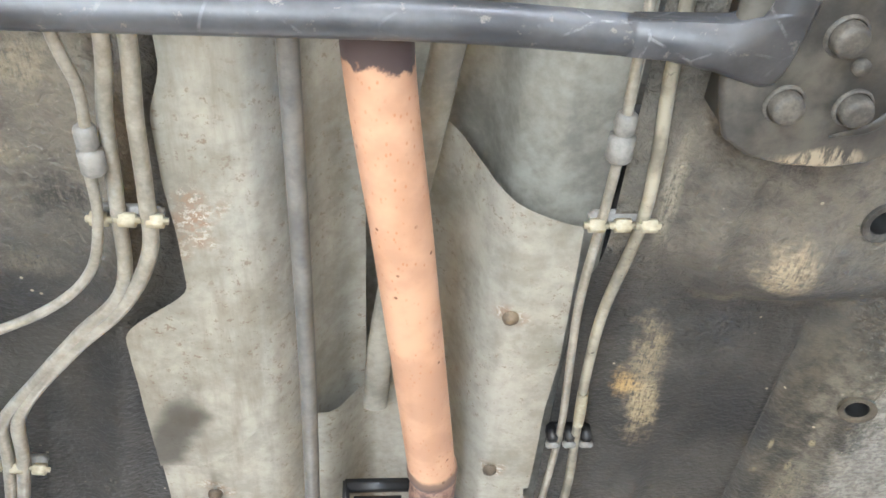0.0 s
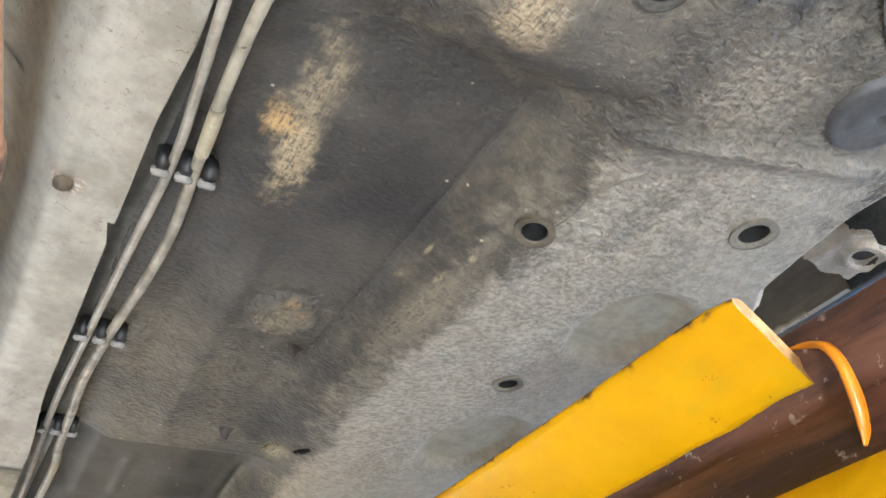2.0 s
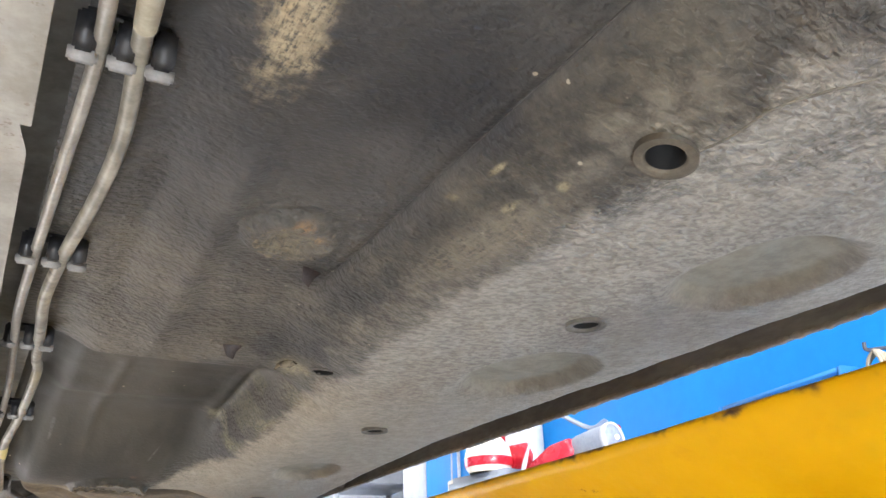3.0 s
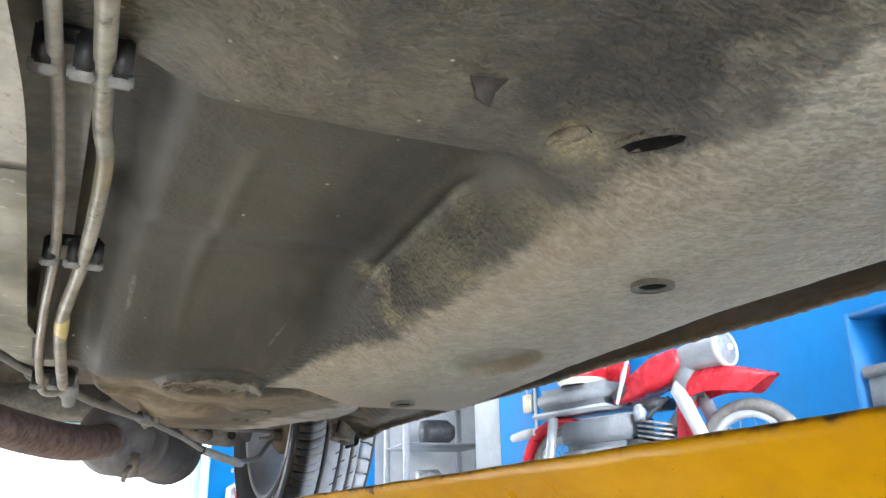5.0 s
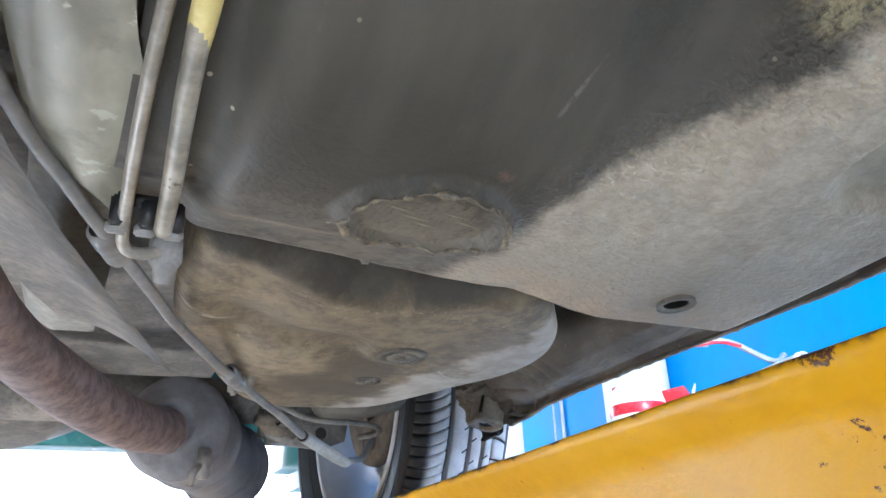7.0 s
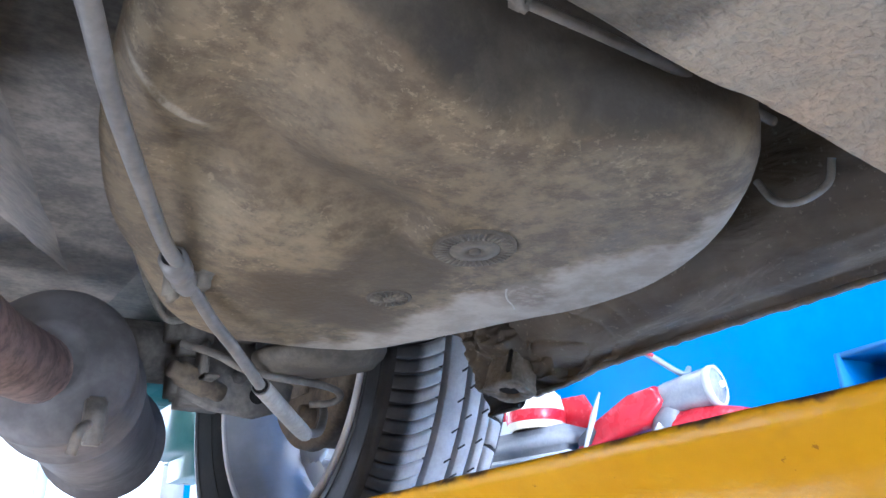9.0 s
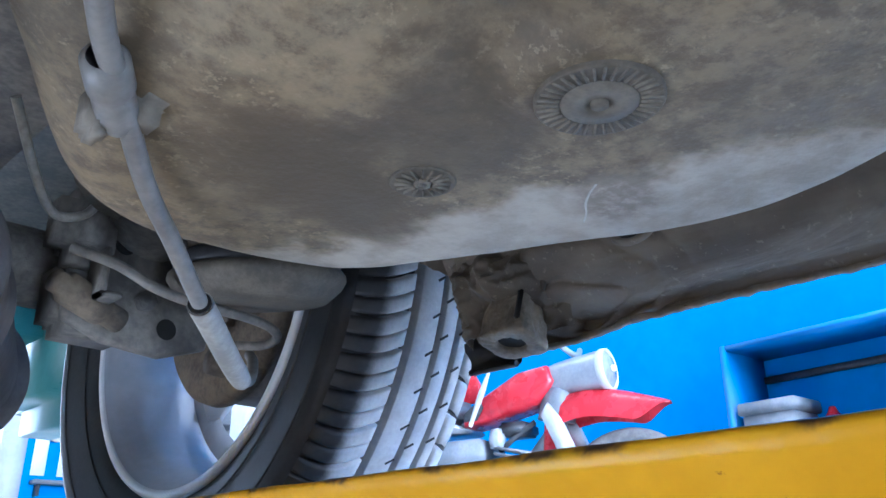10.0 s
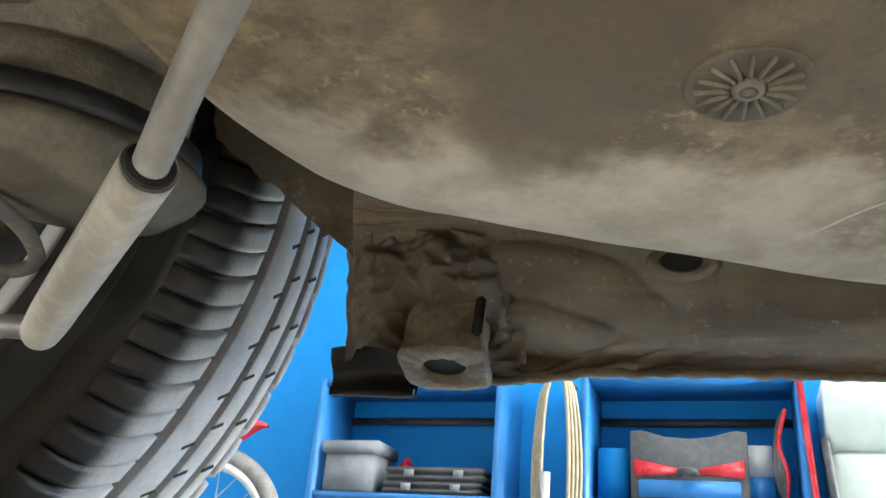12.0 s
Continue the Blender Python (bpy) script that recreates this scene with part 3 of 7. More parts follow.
M = dict(
    casegrey=plain("dark_grey_fabric", (0.05, 0.053, 0.058), (0.085, 0.088, 0.092), 40, 0.7, 0, 0.2),
    lip=plain("polished_lip", (0.66, 0.68, 0.7), (0.76, 0.78, 0.8), 14, 0.4, 0.1, 0.05),
    shieldsmooth=stained_shield(),
    liner=plain("dark_liner_plastic", (0.02, 0.02, 0.02), (0.045, 0.043, 0.04), 20, 0.85, 0, 0.5, 0.003, 0.12),
    lampglass=plain("dull_lamp_glass", (0.24, 0.26, 0.28), (0.38, 0.4, 0.42), 30, 0.12, 0.3, 0.05),
    plugface=plain("dark_grey_rubber", (0.03, 0.031, 0.032), (0.065, 0.065, 0.064), 40, 0.6, 0, 0.25, 0.0008),
    tab=plain("dark_brown_steel", (0.022, 0.016, 0.014), (0.06, 0.044, 0.038), 120, 0.5, 0.1, 0.4, 0.001),
    rimdirt=plain("dirty_torn_rim", (0.05, 0.043, 0.032), (0.25, 0.205, 0.135), 150, 0.65, 0, 0.5, 0.001),
    sealer=plain("tan_sealer_bead", (0.17, 0.145, 0.105), (0.3, 0.26, 0.19), 60, 0.6, 0, 0.3, 0.001),
    markpaint=plain("faded_yellow_mark", (0.5, 0.42, 0.15), (0.68, 0.58, 0.25), 60, 0.5, 0, 0.2, 0.0006),
    chipped=plain("flaking_paint_edge", (0.2, 0.085, 0.02), (0.36, 0.22, 0.09), 130, 0.6, 0, 0.5, 0.002),
    orange=plain("orange_paint", (0.42, 0.135, 0.004), (0.54, 0.19, 0.006), 40, 0.35, 0, 0.2),
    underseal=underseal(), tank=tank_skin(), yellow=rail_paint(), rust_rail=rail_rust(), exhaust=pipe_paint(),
    shield=shield_skin(),
    tunnel=plain("tunnel_steel", (0.18, 0.17, 0.145), (0.34, 0.325, 0.28), 20, 0.6, 0.1, 0.25, 0.0015),
    tube=plain("coated_tube", (0.19, 0.175, 0.145), (0.36, 0.335, 0.285), 40, 0.4, 0.05, 0.15, 0.0006),
    oldtube=pipe_skin(),
    black=plain("black_plastic", (0.012, 0.012, 0.013), (0.03, 0.03, 0.03), 40, 0.45, 0, 0.15, 0.0006),
    ivory=plain("ivory_plastic", (0.27, 0.24, 0.17), (0.42, 0.385, 0.285), 60, 0.55, 0, 0.2, 0.0006),
    clip_foot=plain("clip_foot_plastic", (0.15, 0.147, 0.14), (0.26, 0.252, 0.235), 60, 0.55, 0, 0.2, 0.0006),
    bar=bar_skin(),
    plate=plate_skin(),
    bolt=plain("worn_bolt", (0.05, 0.047, 0.043), (0.13, 0.12, 0.105), 90, 0.62, 0.15, 0.2, 0.0006),
    grommet=plain("rubber_grommet", (0.035, 0.034, 0.032), (0.1, 0.094, 0.082), 60, 0.75, 0, 0.2, 0.0006),
    dustrubber=plain("dusty_rubber", (0.1, 0.088, 0.068), (0.19, 0.17, 0.135), 50, 0.65, 0, 0.2, 0.0006),
    # near-black colour that stands in for the shade inside holes, slots and gaps
    void=plain("cavity_shade", (0.008, 0.008, 0.008), (0.015, 0.014, 0.013), 30, 0.8),
    plugrib=plain("dusty_rib", (0.075, 0.064, 0.048), (0.15, 0.128, 0.096), 60, 0.65, 0, 0.2, 0.0006),
    plugdark=plain("dark_dusty_rubber", (0.058, 0.048, 0.035), (0.115, 0.097, 0.071), 60, 0.65, 0, 0.25, 0.0008),
    sillwall=sealer_skin(),
    boss=plain("caked_brown_dust", (0.1, 0.083, 0.058), (0.235, 0.2, 0.148), 45, 0.6, 0, 0.5, 0.0025),
    jacksocket=plain("dusty_sealer", (0.14, 0.12, 0.09), (0.27, 0.235, 0.18), 40, 0.6, 0, 0.4, 0.002),
    cable=plain("grey_cable_sheath", (0.11, 0.108, 0.102), (0.2, 0.193, 0.18), 30, 0.42, 0, 0.12, 0.0006),
    sleeve=plain("dusty_steel_sleeve", (0.26, 0.245, 0.215), (0.42, 0.4, 0.35), 50, 0.5, 0.2, 0.2, 0.0006),
    tyre=plain("tyre_rubber", (0.012, 0.012, 0.0125), (0.03, 0.029, 0.028), 35, 0.55, 0, 0.18, 0.0006),
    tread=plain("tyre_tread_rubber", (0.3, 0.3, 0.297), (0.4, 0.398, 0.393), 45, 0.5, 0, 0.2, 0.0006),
    shoulder=shoulder_skin(),
    rim=plain("silver_wheel_paint", (0.4, 0.42, 0.45), (0.5, 0.52, 0.55), 12, 0.55, 0.0, 0.06, 0.0006),
    hub=plain("dusty_brown_hub", (0.075, 0.058, 0.042), (0.19, 0.148, 0.1), 35, 0.7, 0, 0.4, 0.002),
    axle=plain("dirty_axle_steel", (0.085, 0.078, 0.068), (0.23, 0.205, 0.17), 24, 0.6, 0.1, 0.35, 0.002),
    muffler=plain("dull_muffler_steel", (0.085, 0.08, 0.08), (0.18, 0.17, 0.168), 14, 0.58, 0.15, 0.2, 0.001),
    fender=plain("pale_primed_sheet", (0.34, 0.41, 0.46), (0.6, 0.65, 0.69), 22, 0.35, 0, 0.5, 0.003),
    weldstrip=plain("dirt_caked_steel", (0.1, 0.088, 0.07), (0.19, 0.168, 0.135), 30, 0.65, 0, 0.4, 0.002, 0.4, (1, 0.3, 1)),
    white=plain("pale_body_paint", (0.8, 0.84, 0.87), (0.88, 0.9, 0.92), 16, 0.4, 0, 0.3, 0.002),
    teal=plain("teal_body_paint", (0.05, 0.2, 0.2), (0.08, 0.26, 0.26), 8, 0.3, 0, 0.05),
    blue_wall=plain("blue_wall_paint", (0.002, 0.172, 0.46), (0.004, 0.205, 0.53), 2.2, 0.6, 0, 0.08, 0.002, 0.15),
    blue_shelf=plain("blue_shelf_paint", (0.01, 0.135, 0.37), (0.017, 0.165, 0.44), 6, 0.45, 0, 0.1, 0.001),
    concrete=plain("pale_concrete", (0.52, 0.512, 0.49), (0.68, 0.67, 0.645), 6, 0.75, 0, 0.3, 0.003),
    pitwall=plain("painted_pit_wall", (0.42, 0.41, 0.38), (0.6, 0.59, 0.56), 5, 0.7, 0, 0.25, 0.003),
    ceiling=plain("white_ceiling", (0.7, 0.7, 0.69), (0.78, 0.78, 0.77), 3, 0.8, 0, 0.1, 0.002),
    red=plain("red_gloss_paint", (0.42, 0.014, 0.024), (0.53, 0.022, 0.034), 12, 0.28, 0, 0.05),
    silver=plain("silver_paint", (0.26, 0.275, 0.3), (0.34, 0.36, 0.38), 14, 0.35, 0.4, 0.08),
    whiteplastic=plain("white_plastic", (0.36, 0.37, 0.38), (0.46, 0.47, 0.48), 12, 0.45, 0, 0.08),
    greyplastic=plain("grey_plastic", (0.13, 0.145, 0.16), (0.19, 0.2, 0.215), 14, 0.5, 0, 0.1),
    darkplastic=plain("dark_plastic", (0.03, 0.032, 0.036), (0.07, 0.072, 0.078), 20, 0.45, 0, 0.1),
    engine=plain("cast_engine", (0.2, 0.2, 0.2), (0.36, 0.36, 0.36), 30, 0.45, 0.5, 0.3, 0.002),
    biketyre=plain("grey_dusty_tyre", (0.12, 0.115, 0.11), (0.2, 0.19, 0.18), 30, 0.7, 0, 0.3, 0.001),
    hose=plain("cream_hose", (0.22, 0.185, 0.12), (0.31, 0.265, 0.185), 30, 0.5, 0, 0.1),
    palegreen=plain("pale_cabinet_paint", (0.5, 0.58, 0.55), (0.6, 0.67, 0.63), 5, 0.5, 0, 0.08),
    greydoor=plain("grey_cabinet_paint", (0.45, 0.47, 0.48), (0.55, 0.57, 0.58), 5, 0.5, 0, 0.08),
    cream=plain("cream_plastic", (0.6, 0.55, 0.42), (0.7, 0.65, 0.52), 10, 0.5, 0, 0.08),
    day=glow("bright_day", (0.9, 0.96, 1.0), 2.2), tube_light=glow("lamp_tube", (1.0, 0.98, 0.94), 6.0),
)

# ---------------------------------------------------------------- mesh helpers


def mesh(name, verts, faces, material, smooth=True):
    me = bpy.data.meshes.new(name)
    me.from_pydata([tuple(v) for v in verts], [], [tuple(f) for f in faces])
    me.materials.append(M[material])
    if smooth:
        me.polygons.foreach_set("use_smooth", [True] * len(me.polygons))
    me.update()
    return me


def put(name, shape, material, parent=None, label="", smooth=True):
    """Links (verts, faces) as one mesh object, under a parent if there is one."""
    ob = new(name, mesh(name, shape[0], shape[1], material, smooth))
    if parent is not None:
        ob.parent = parent
    return tagged(ob, label) if label else ob


def thing(name, label, category, group="", place=None):
    ob = new(name)
    if place is not None:
        ob.matrix_basis = place
    return tagged(ob, label, category, group)


def join(*shapes):
    verts, faces = [], []
    for v, f in shapes:
        k = len(verts)
        verts += [tuple(p) for p in v]
        faces += [tuple(i + k for i in q) for q in f]
    return verts, faces


def moved(shape, m):
    return [tuple(m @ Vector(v)) for v in shape[0]], shape[1]


def box(x0, x1, y0, y1, z0, z1, r=0.003):
    """A box with bevelled edges."""
    bm = bmesh.new()
    bmesh.ops.create_cube(bm, size=1)
    for v in bm.verts:
        v.co = Vector(((x0 + x1) / 2 + v.co.x * (x1 - x0), (y0 + y1) / 2 + v.co.y * (y1 - y0), (z0 + z1) / 2 + v.co.z * (z1 - z0)))
    r = min(r, 0.45 * min(x1 - x0, y1 - y0, z1 - z0))
    if r > 0:
        bmesh.ops.bevel(bm, geom=bm.edges[:], offset=r, segments=2, affect="EDGES")
    bm.verts.index_update()
    out = [tuple(v.co) for v in bm.verts], [tuple(v.index for v in f.verts) for f in bm.faces]
    bm.free()
    return out


def smooth_line(pts, n=8):
    """A Catmull-Rom line through the points."""
    p = [Vector(q) for q in pts]
    p = [p[0] * 2 - p[1]] + p + [p[-1] * 2 - p[-2]]
    out = []
    for i in range(1, len(p) - 2):
        a, b, c, d = p[i - 1:i + 3]
        for k in range(n):
            t = k / n
            out.append(0.5 * ((2 * b) + (c - a) * t + (2 * a - 5 * b + 4 * c - d) * t * t + (3 * b - a - 3 * c + d) * t ** 3))
    return out + [p[-2]]


def tube(pts, r, sides=14, n=8, flat=1.0, closed_ends=True):
    """A round bar along a line; r: one radius, or one for each point of the line."""
    line = smooth_line(pts, n) if n > 1 else [Vector(q) for q in pts]
    rad = [r] * len(line) if not hasattr(r, "__len__") else [float(q) for q in np.interp(np.linspace(0, 1, len(line)), np.linspace(0, 1, len(r)), r)]
    verts, faces, up = [], [], None
    for i, p in enumerate(line):
        d = (line[min(i + 1, len(line) - 1)] - line[max(i - 1, 0)]).normalized()
        if up is None:
            up = Vector((0, 0, 1)) if abs(d.z) < 0.9 else Vector((1, 0, 0))
        side = d.cross(up).normalized()
        up = side.cross(d).normalized()
        for k in range(sides):
            a = 2 * math.pi * k / sides
            verts.append(p + rad[i] * (math.cos(a) * side + math.sin(a) * flat * up))
    for i in range(len(line) - 1):
        for k in range(sides):
            a, b = i * sides + k, i * sides + (k + 1) % sides
            faces.append((a, b, b + sides, a + sides))
    if closed_ends:
        faces.append(tuple(range(sides)))
        faces.append(tuple(reversed(range(len(verts) - sides, len(verts)))))
    return verts, faces


def lathe(profile, sides=40, axis="Z"):
    """Turns (radius, height) pairs round an axis."""
    verts, faces = [], []
    for r, h in profile:
        for k in range(sides):
            a = 2 * math.pi * k / sides
            u, v = r * math.cos(a), r * math.sin(a)
            verts.append({"Z": (u, v, h), "X": (h, u, v), "Y": (u, h, v)}[axis])
    for i in range(len(profile) - 1):
        for k in range(sides):
            a, b = i * sides + k, i * sides + (k + 1) % sides
            faces.append((a, b, b + sides, a + sides))
    return verts, faces


def grid(fn, us, vs, keep=None):
    """A sheet of quads: fn(u, v) gives the place."""
    verts = [fn(u, v) for v in vs for u in us]
    w = len(us)
    faces = []
    for j in range(len(vs) - 1):
        for i in range(w - 1):
            if keep is None or keep((us[i] + us[i + 1]) / 2, (vs[j] + vs[j + 1]) / 2):
                faces.append((j * w + i, j * w + i + 1, (j + 1) * w + i + 1, (j + 1) * w + i))
    return verts, faces


def slab(outline, z0, z1, r=0.0):
    """A flat plate with a given outline."""
    n = len(outline)
    c = Vector((sum(p[0] for p in outline) / n, sum(p[1] for p in outline) / n))
    verts = []
    rings = ((z1, r), (z1 - r, 0.0), (z0 + r, 0.0), (z0, r)) if r else ((z1, 0.0), (z0, 0.0))
    for z, inset in rings:
        for x, y in outline:
            d = c - Vector((x, y))
            d = d.normalized() * inset if d.length > 0 else d
            verts.append((x + d.x, y + d.y, z))
    faces = [tuple(range(n))]
    for k in range(len(rings) - 1):
        for i in range(n):
            j = (i + 1) % n
            faces.append((k * n + j, k * n + i, (k + 1) * n + i, (k + 1) * n + j))
    faces.append(tuple(reversed(range((len(rings) - 1) * n, len(rings) * n))))
    return verts, faces


def ss(v, a, b):
    t = min(1.0, max(0.0, (v - a) / (b - a)))
    return t * t * (3 - 2 * t)


def lump(x, y, s=1.0):
    return noise.noise(Vector((x * s, y * s, 3.1)))


# ---------------------------------------------------------------- workshop
def at_room(ob):
    ob.matrix_basis = ROOM @ ob.matrix_basis
    return ob


PIT_L, PIT_R, PIT_Y0, PIT_Y1 = -0.28, 0.66, -3.6, 5.2
ground = put("floor", join(box(-9, PIT_L, -9, 16, -0.3, 0.0, 0), box(PIT_R, 9, -9, 16, -0.3, 0.0, 0),
                           box(PIT_L, PIT_R, -9, PIT_Y0, -0.3, 0.0, 0), box(PIT_L, PIT_R, PIT_Y1, 16, -0.3, 0.0, 0)), "concrete", smooth=False)
tagged(ground, "grey concrete workshop floor with an inspection pit", "floor", kind="structure")
pit = put("wall_pit", join(box(PIT_L - 0.15, PIT_L, PIT_Y0, PIT_Y1, -1.5, -0.3, 0), box(PIT_R, PIT_R + 0.15, PIT_Y0, PIT_Y1, -1.5, -0.3, 0),
                           box(PIT_L, PIT_R, PIT_Y0 - 0.15, PIT_Y0, -1.5, -0.3, 0), box(PIT_L, PIT_R, PIT_Y1, PIT_Y1 + 0.15, -1.5, -0.3, 0),
                           box(PIT_L - 0.15, PIT_R + 0.15, PIT_Y0 - 0.15, PIT_Y1 + 0.15, -1.65, -1.5, 0)), "pitwall", smooth=False)
tagged(pit, "pale painted concrete walls of the inspection pit", "wall", kind="structure")
WALL_X = 3.5
wall_b = at_room(put("wall_east", box(WALL_X, WALL_X + 0.2, -7, 8.6, 0, 3.9, 0), "blue_wall", smooth=False))
tagged(wall_b, "bright blue painted workshop wall behind the shelves", "wall", kind="structure")
wall_f = at_room(put("wall_south", join(box(-6, -1.6, -6.2, -6.0, 0, 3.9, 0), box(3.42, WALL_X, -6.2, -6.0, 0, 3.9, 0), box(-1.6, 3.42, -6.2, -6.0, 3.1, 3.9, 0)), "blue_wall", smooth=False))
tagged(wall_f, "blue workshop wall with an open gate", "wall", kind="structure")
wall_w = at_room(put("wall_west", box(-6.2, -6.0, -6.2, 11.2, 0, 3.9, 0), "greydoor", smooth=False))
tagged(wall_w, "plain pale grey workshop wall", "wall", kind="structure")
wall_n = at_room(put("wall_north", join(box(-6, -1.6, 11, 11.2, 0, 3.9, 0), box(2.2, 6.0, 11, 11.2, 0, 3.9, 0), box(-1.6, 2.2, 11, 11.2, 3.0, 3.9, 0)), "greydoor", smooth=False))
tagged(wall_n, "pale workshop wall with an open bright gate", "wall", kind="structure")
wall_e2 = at_room(put("wall_east_far", box(6.0, 6.2, 8.4, 11.2, 0, 3.9, 0), "greydoor", smooth=False))
tagged(wall_e2, "plain grey wall of the bay beyond", "wall", kind="structure")
ceil = at_room(put("ceiling", box(-6.2, 6.2, -6.2, 11.2, 3.9, 4.05, 0), "ceiling", smooth=False))
tagged(ceil, "plain white workshop ceiling", "ceiling", kind="structure")
for gy, name in ((11.9, "backdrop_rear"), (-6.9, "backdrop_front")):
    bd = at_room(put(name, box(-4, 4.5, gy, gy + 0.05, 0, 3.6, 0), "day", smooth=False))
    tagged(bd, "bright hazy daylight outside the open gate", "backdrop", kind="structure")
column = at_room(put("trim", box(WALL_X - 0.02, WALL_X + 0.22, 8.604, 9.25, 0, 3.896, 0.01), "greydoor"))
tagged(column, "grey painted corner column beside the blue wall", "column", kind="structure")


# Fixture for the added overhead lights; it stays out of view.
def added_ceiling_lamp(x, y):
    root = thing("added_ceiling_lamp", "added fluorescent ceiling lamp with two tubes, out of view", "lamp", "ceiling lamps", ROOM @ Matrix.Translation((x, y, 0)))
    put("housing", box(-0.16, 0.16, -1.25, 1.25, 3.78, 3.88, 0.01), "whiteplastic", root)
    for dx in (-0.08, 0.08):
        put("tube", tube([(dx, -1.18, 3.76), (dx, 1.18, 3.76)], 0.013, 12, 1), "tube_light", root)


added_ceiling_lamp(1.9, 0.5), added_ceiling_lamp(1.9, 4.5)


# Fixture for the added pit lights; it stays out of view.
def added_pit_lamp(y, z):
    root = thing("added_pit_lamp", "added fluorescent lamp on the pit wall, out of view", "lamp", "pit lamps", Matrix.Translation((PIT_L, y, z)))
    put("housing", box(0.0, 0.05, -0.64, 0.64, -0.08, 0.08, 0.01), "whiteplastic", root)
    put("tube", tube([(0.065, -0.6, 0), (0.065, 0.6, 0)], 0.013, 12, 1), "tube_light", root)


added_pit_lamp(-0.55, -0.75), added_pit_lamp(2.75, -0.42)

# pit edge rails
RAIL_Y = 0.597


def pit_rail():
    root = thing("pit_edge_rail", "yellow painted steel pit edge rail over rusty brown channel", "rail")
    # yellow guide strip, its top edge slightly wavy and its near end cut at a slant
    ys = list(np.linspace(RAIL_Y, 5.1, 240))
    prof = [(0.648, 0.026), (0.643, 0.028), (0.63, 0.04), (0.615, 0.0535), (0.603, 0.064), (0.5995, 0.0685), (0.6005, 0.071), (0.605, 0.072), (0.609, 0.069), (0.622, 0.058), (0.64, 0.042), (0.652, 0.031)]
    verts, faces = [], []
    for j, y in enumerate(ys):
        e = 1 - (1 - ss(y, RAIL_Y - 0.012, RAIL_Y + 0.016)) ** 2
        for i, (x, z) in enumerate(prof):
            w = 0.0009 * lump(y, x * 30, 26) + 0.0006 * lump(y, x, 90)
            low = 0.05 * ss(y, 1.0, 1.35) if i < 2 or i == len(prof) - 1 else 0.0
            verts.append((x + w + 0.004 * (1 - e) * (4 < i < 8) - low * 0.25, y, z + 0.002 * ss(y, 0.8, 0.6) - 0.006 * (1 - e) * (4 < i < 8) + w - low))
    m = len(prof)
    for j in range(len(ys) - 1):
        for i in range(m):
            a, b = j * m + i, j * m + (i + 1) % m
            faces.append((a, b, b + m, a + m))
    strip = put("guide_strip", (verts, faces), "yellow", root, "thick chipped yellow paint on a steel strip")
    put("cut_end", (verts[:m], [tuple(range(m))]), "chipped", strip, "rough cut end with flaking paint")
    ys2 = list(np.linspace(PIT_Y0, 5.1, 160))
    prof2 = [(0.7, 0.03), (0.675, 0.052), (0.652, 0.0605), (0.646, 0.0612), (0.641, 0.057), (0.642, 0.036), (0.647, 0.028), (0.65, 0.014), (0.643, 0.01), (0.641, -0.006), (0.638, -0.014), (0.636, -0.019), (0.632, -0.023)]
    put("channel", grid(lambda i, y: (prof2[i][0] + 0.001 * lump(y, i, 20), y, prof2[i][1] + 0.0008 * lump(y, i + 7, 25)), range(len(prof2)), ys2), "rust_rail", root, "rusty brown steel channel under the strip")
    prof3 = [(0.632, -0.023), (0.628, -0.026), (0.618, -0.045), (0.612, -0.1), (0.612, -0.18), (0.618, -0.19), (0.66, -0.19), (0.66, -0.3)]
    put("lower_flange", grid(lambda i, y: (prof3[i][0] + 0.0012 * lump(y, i, 18), y, prof3[i][1] + 0.002 * lump(y, i + 3, 30)), range(len(prof3)), ys2), "yellow", root, "yellow painted lower flange")
    drip = tube([(0.643, 0.6, 0.05), (0.641, 0.59, 0.0465), (0.6385, 0.579, 0.04), (0.6365, 0.573, 0.027), (0.636, 0.572, 0.008), (0.6355, 0.574, -0.008), (0.6355, 0.577, -0.016)], [0.0025, 0.0042, 0.005, 0.0042, 0.0046, 0.0036, 0.0012], 12, 6, 0.45)
    put("paint_run", drip, "orange", root, "thick orange-yellow run of old paint")
    flake = grid(lambda u, v: (0.6396 + 0.0008 * lump(u, v, 60), u, v), list(np.linspace(0.456, 0.548, 60)), list(np.linspace(0.0405, 0.0555, 14)), lambda u, v: abs(v - 0.0485) < 0.0042 * min(1.0, (u - 0.455) * 60, (0.549 - u) * 25) + 0.0042 * lump(u, v * 2, 75))
    put("paint_patch", flake, "orange", root, "broad flaking streak of orange paint")
    left = [(-0.2 - (x - 0.62), z) for x, z in prof]
    verts, faces = grid(lambda i, y: (left[i % m][0], y, left[i % m][1]), range(m + 1), [PIT_Y0, 0, 2.5, 5.1])
    other = thing("pit_edge_rail", "yellow painted steel rail along the far pit edge", "rail")
    put("guide_strip", (verts, faces), "yellow", other)
    put("lower_flange", box(PIT_L, PIT_L + 0.03, PIT_Y0, 5.1, -0.29, -0.004, 0.004), "yellow", other)


pit_rail()

# ---------------------------------------------------------------- the car, seen from below
car = thing("car", "old car over the pit, its dusty underside in view", "car")
MID = 0.19                                # the car's middle line
HOLES = (("A", 0.501, 0.506, 0.0098), ("B", 0.564, 0.700, 0.0096), ("C", 0.703, 0.634, 0.0115), ("D", 0.676, 0.899, 0.0095),
         ("E", 0.702, 1.303, 0.0098), ("F", 0.713, 1.759, 0.0096))


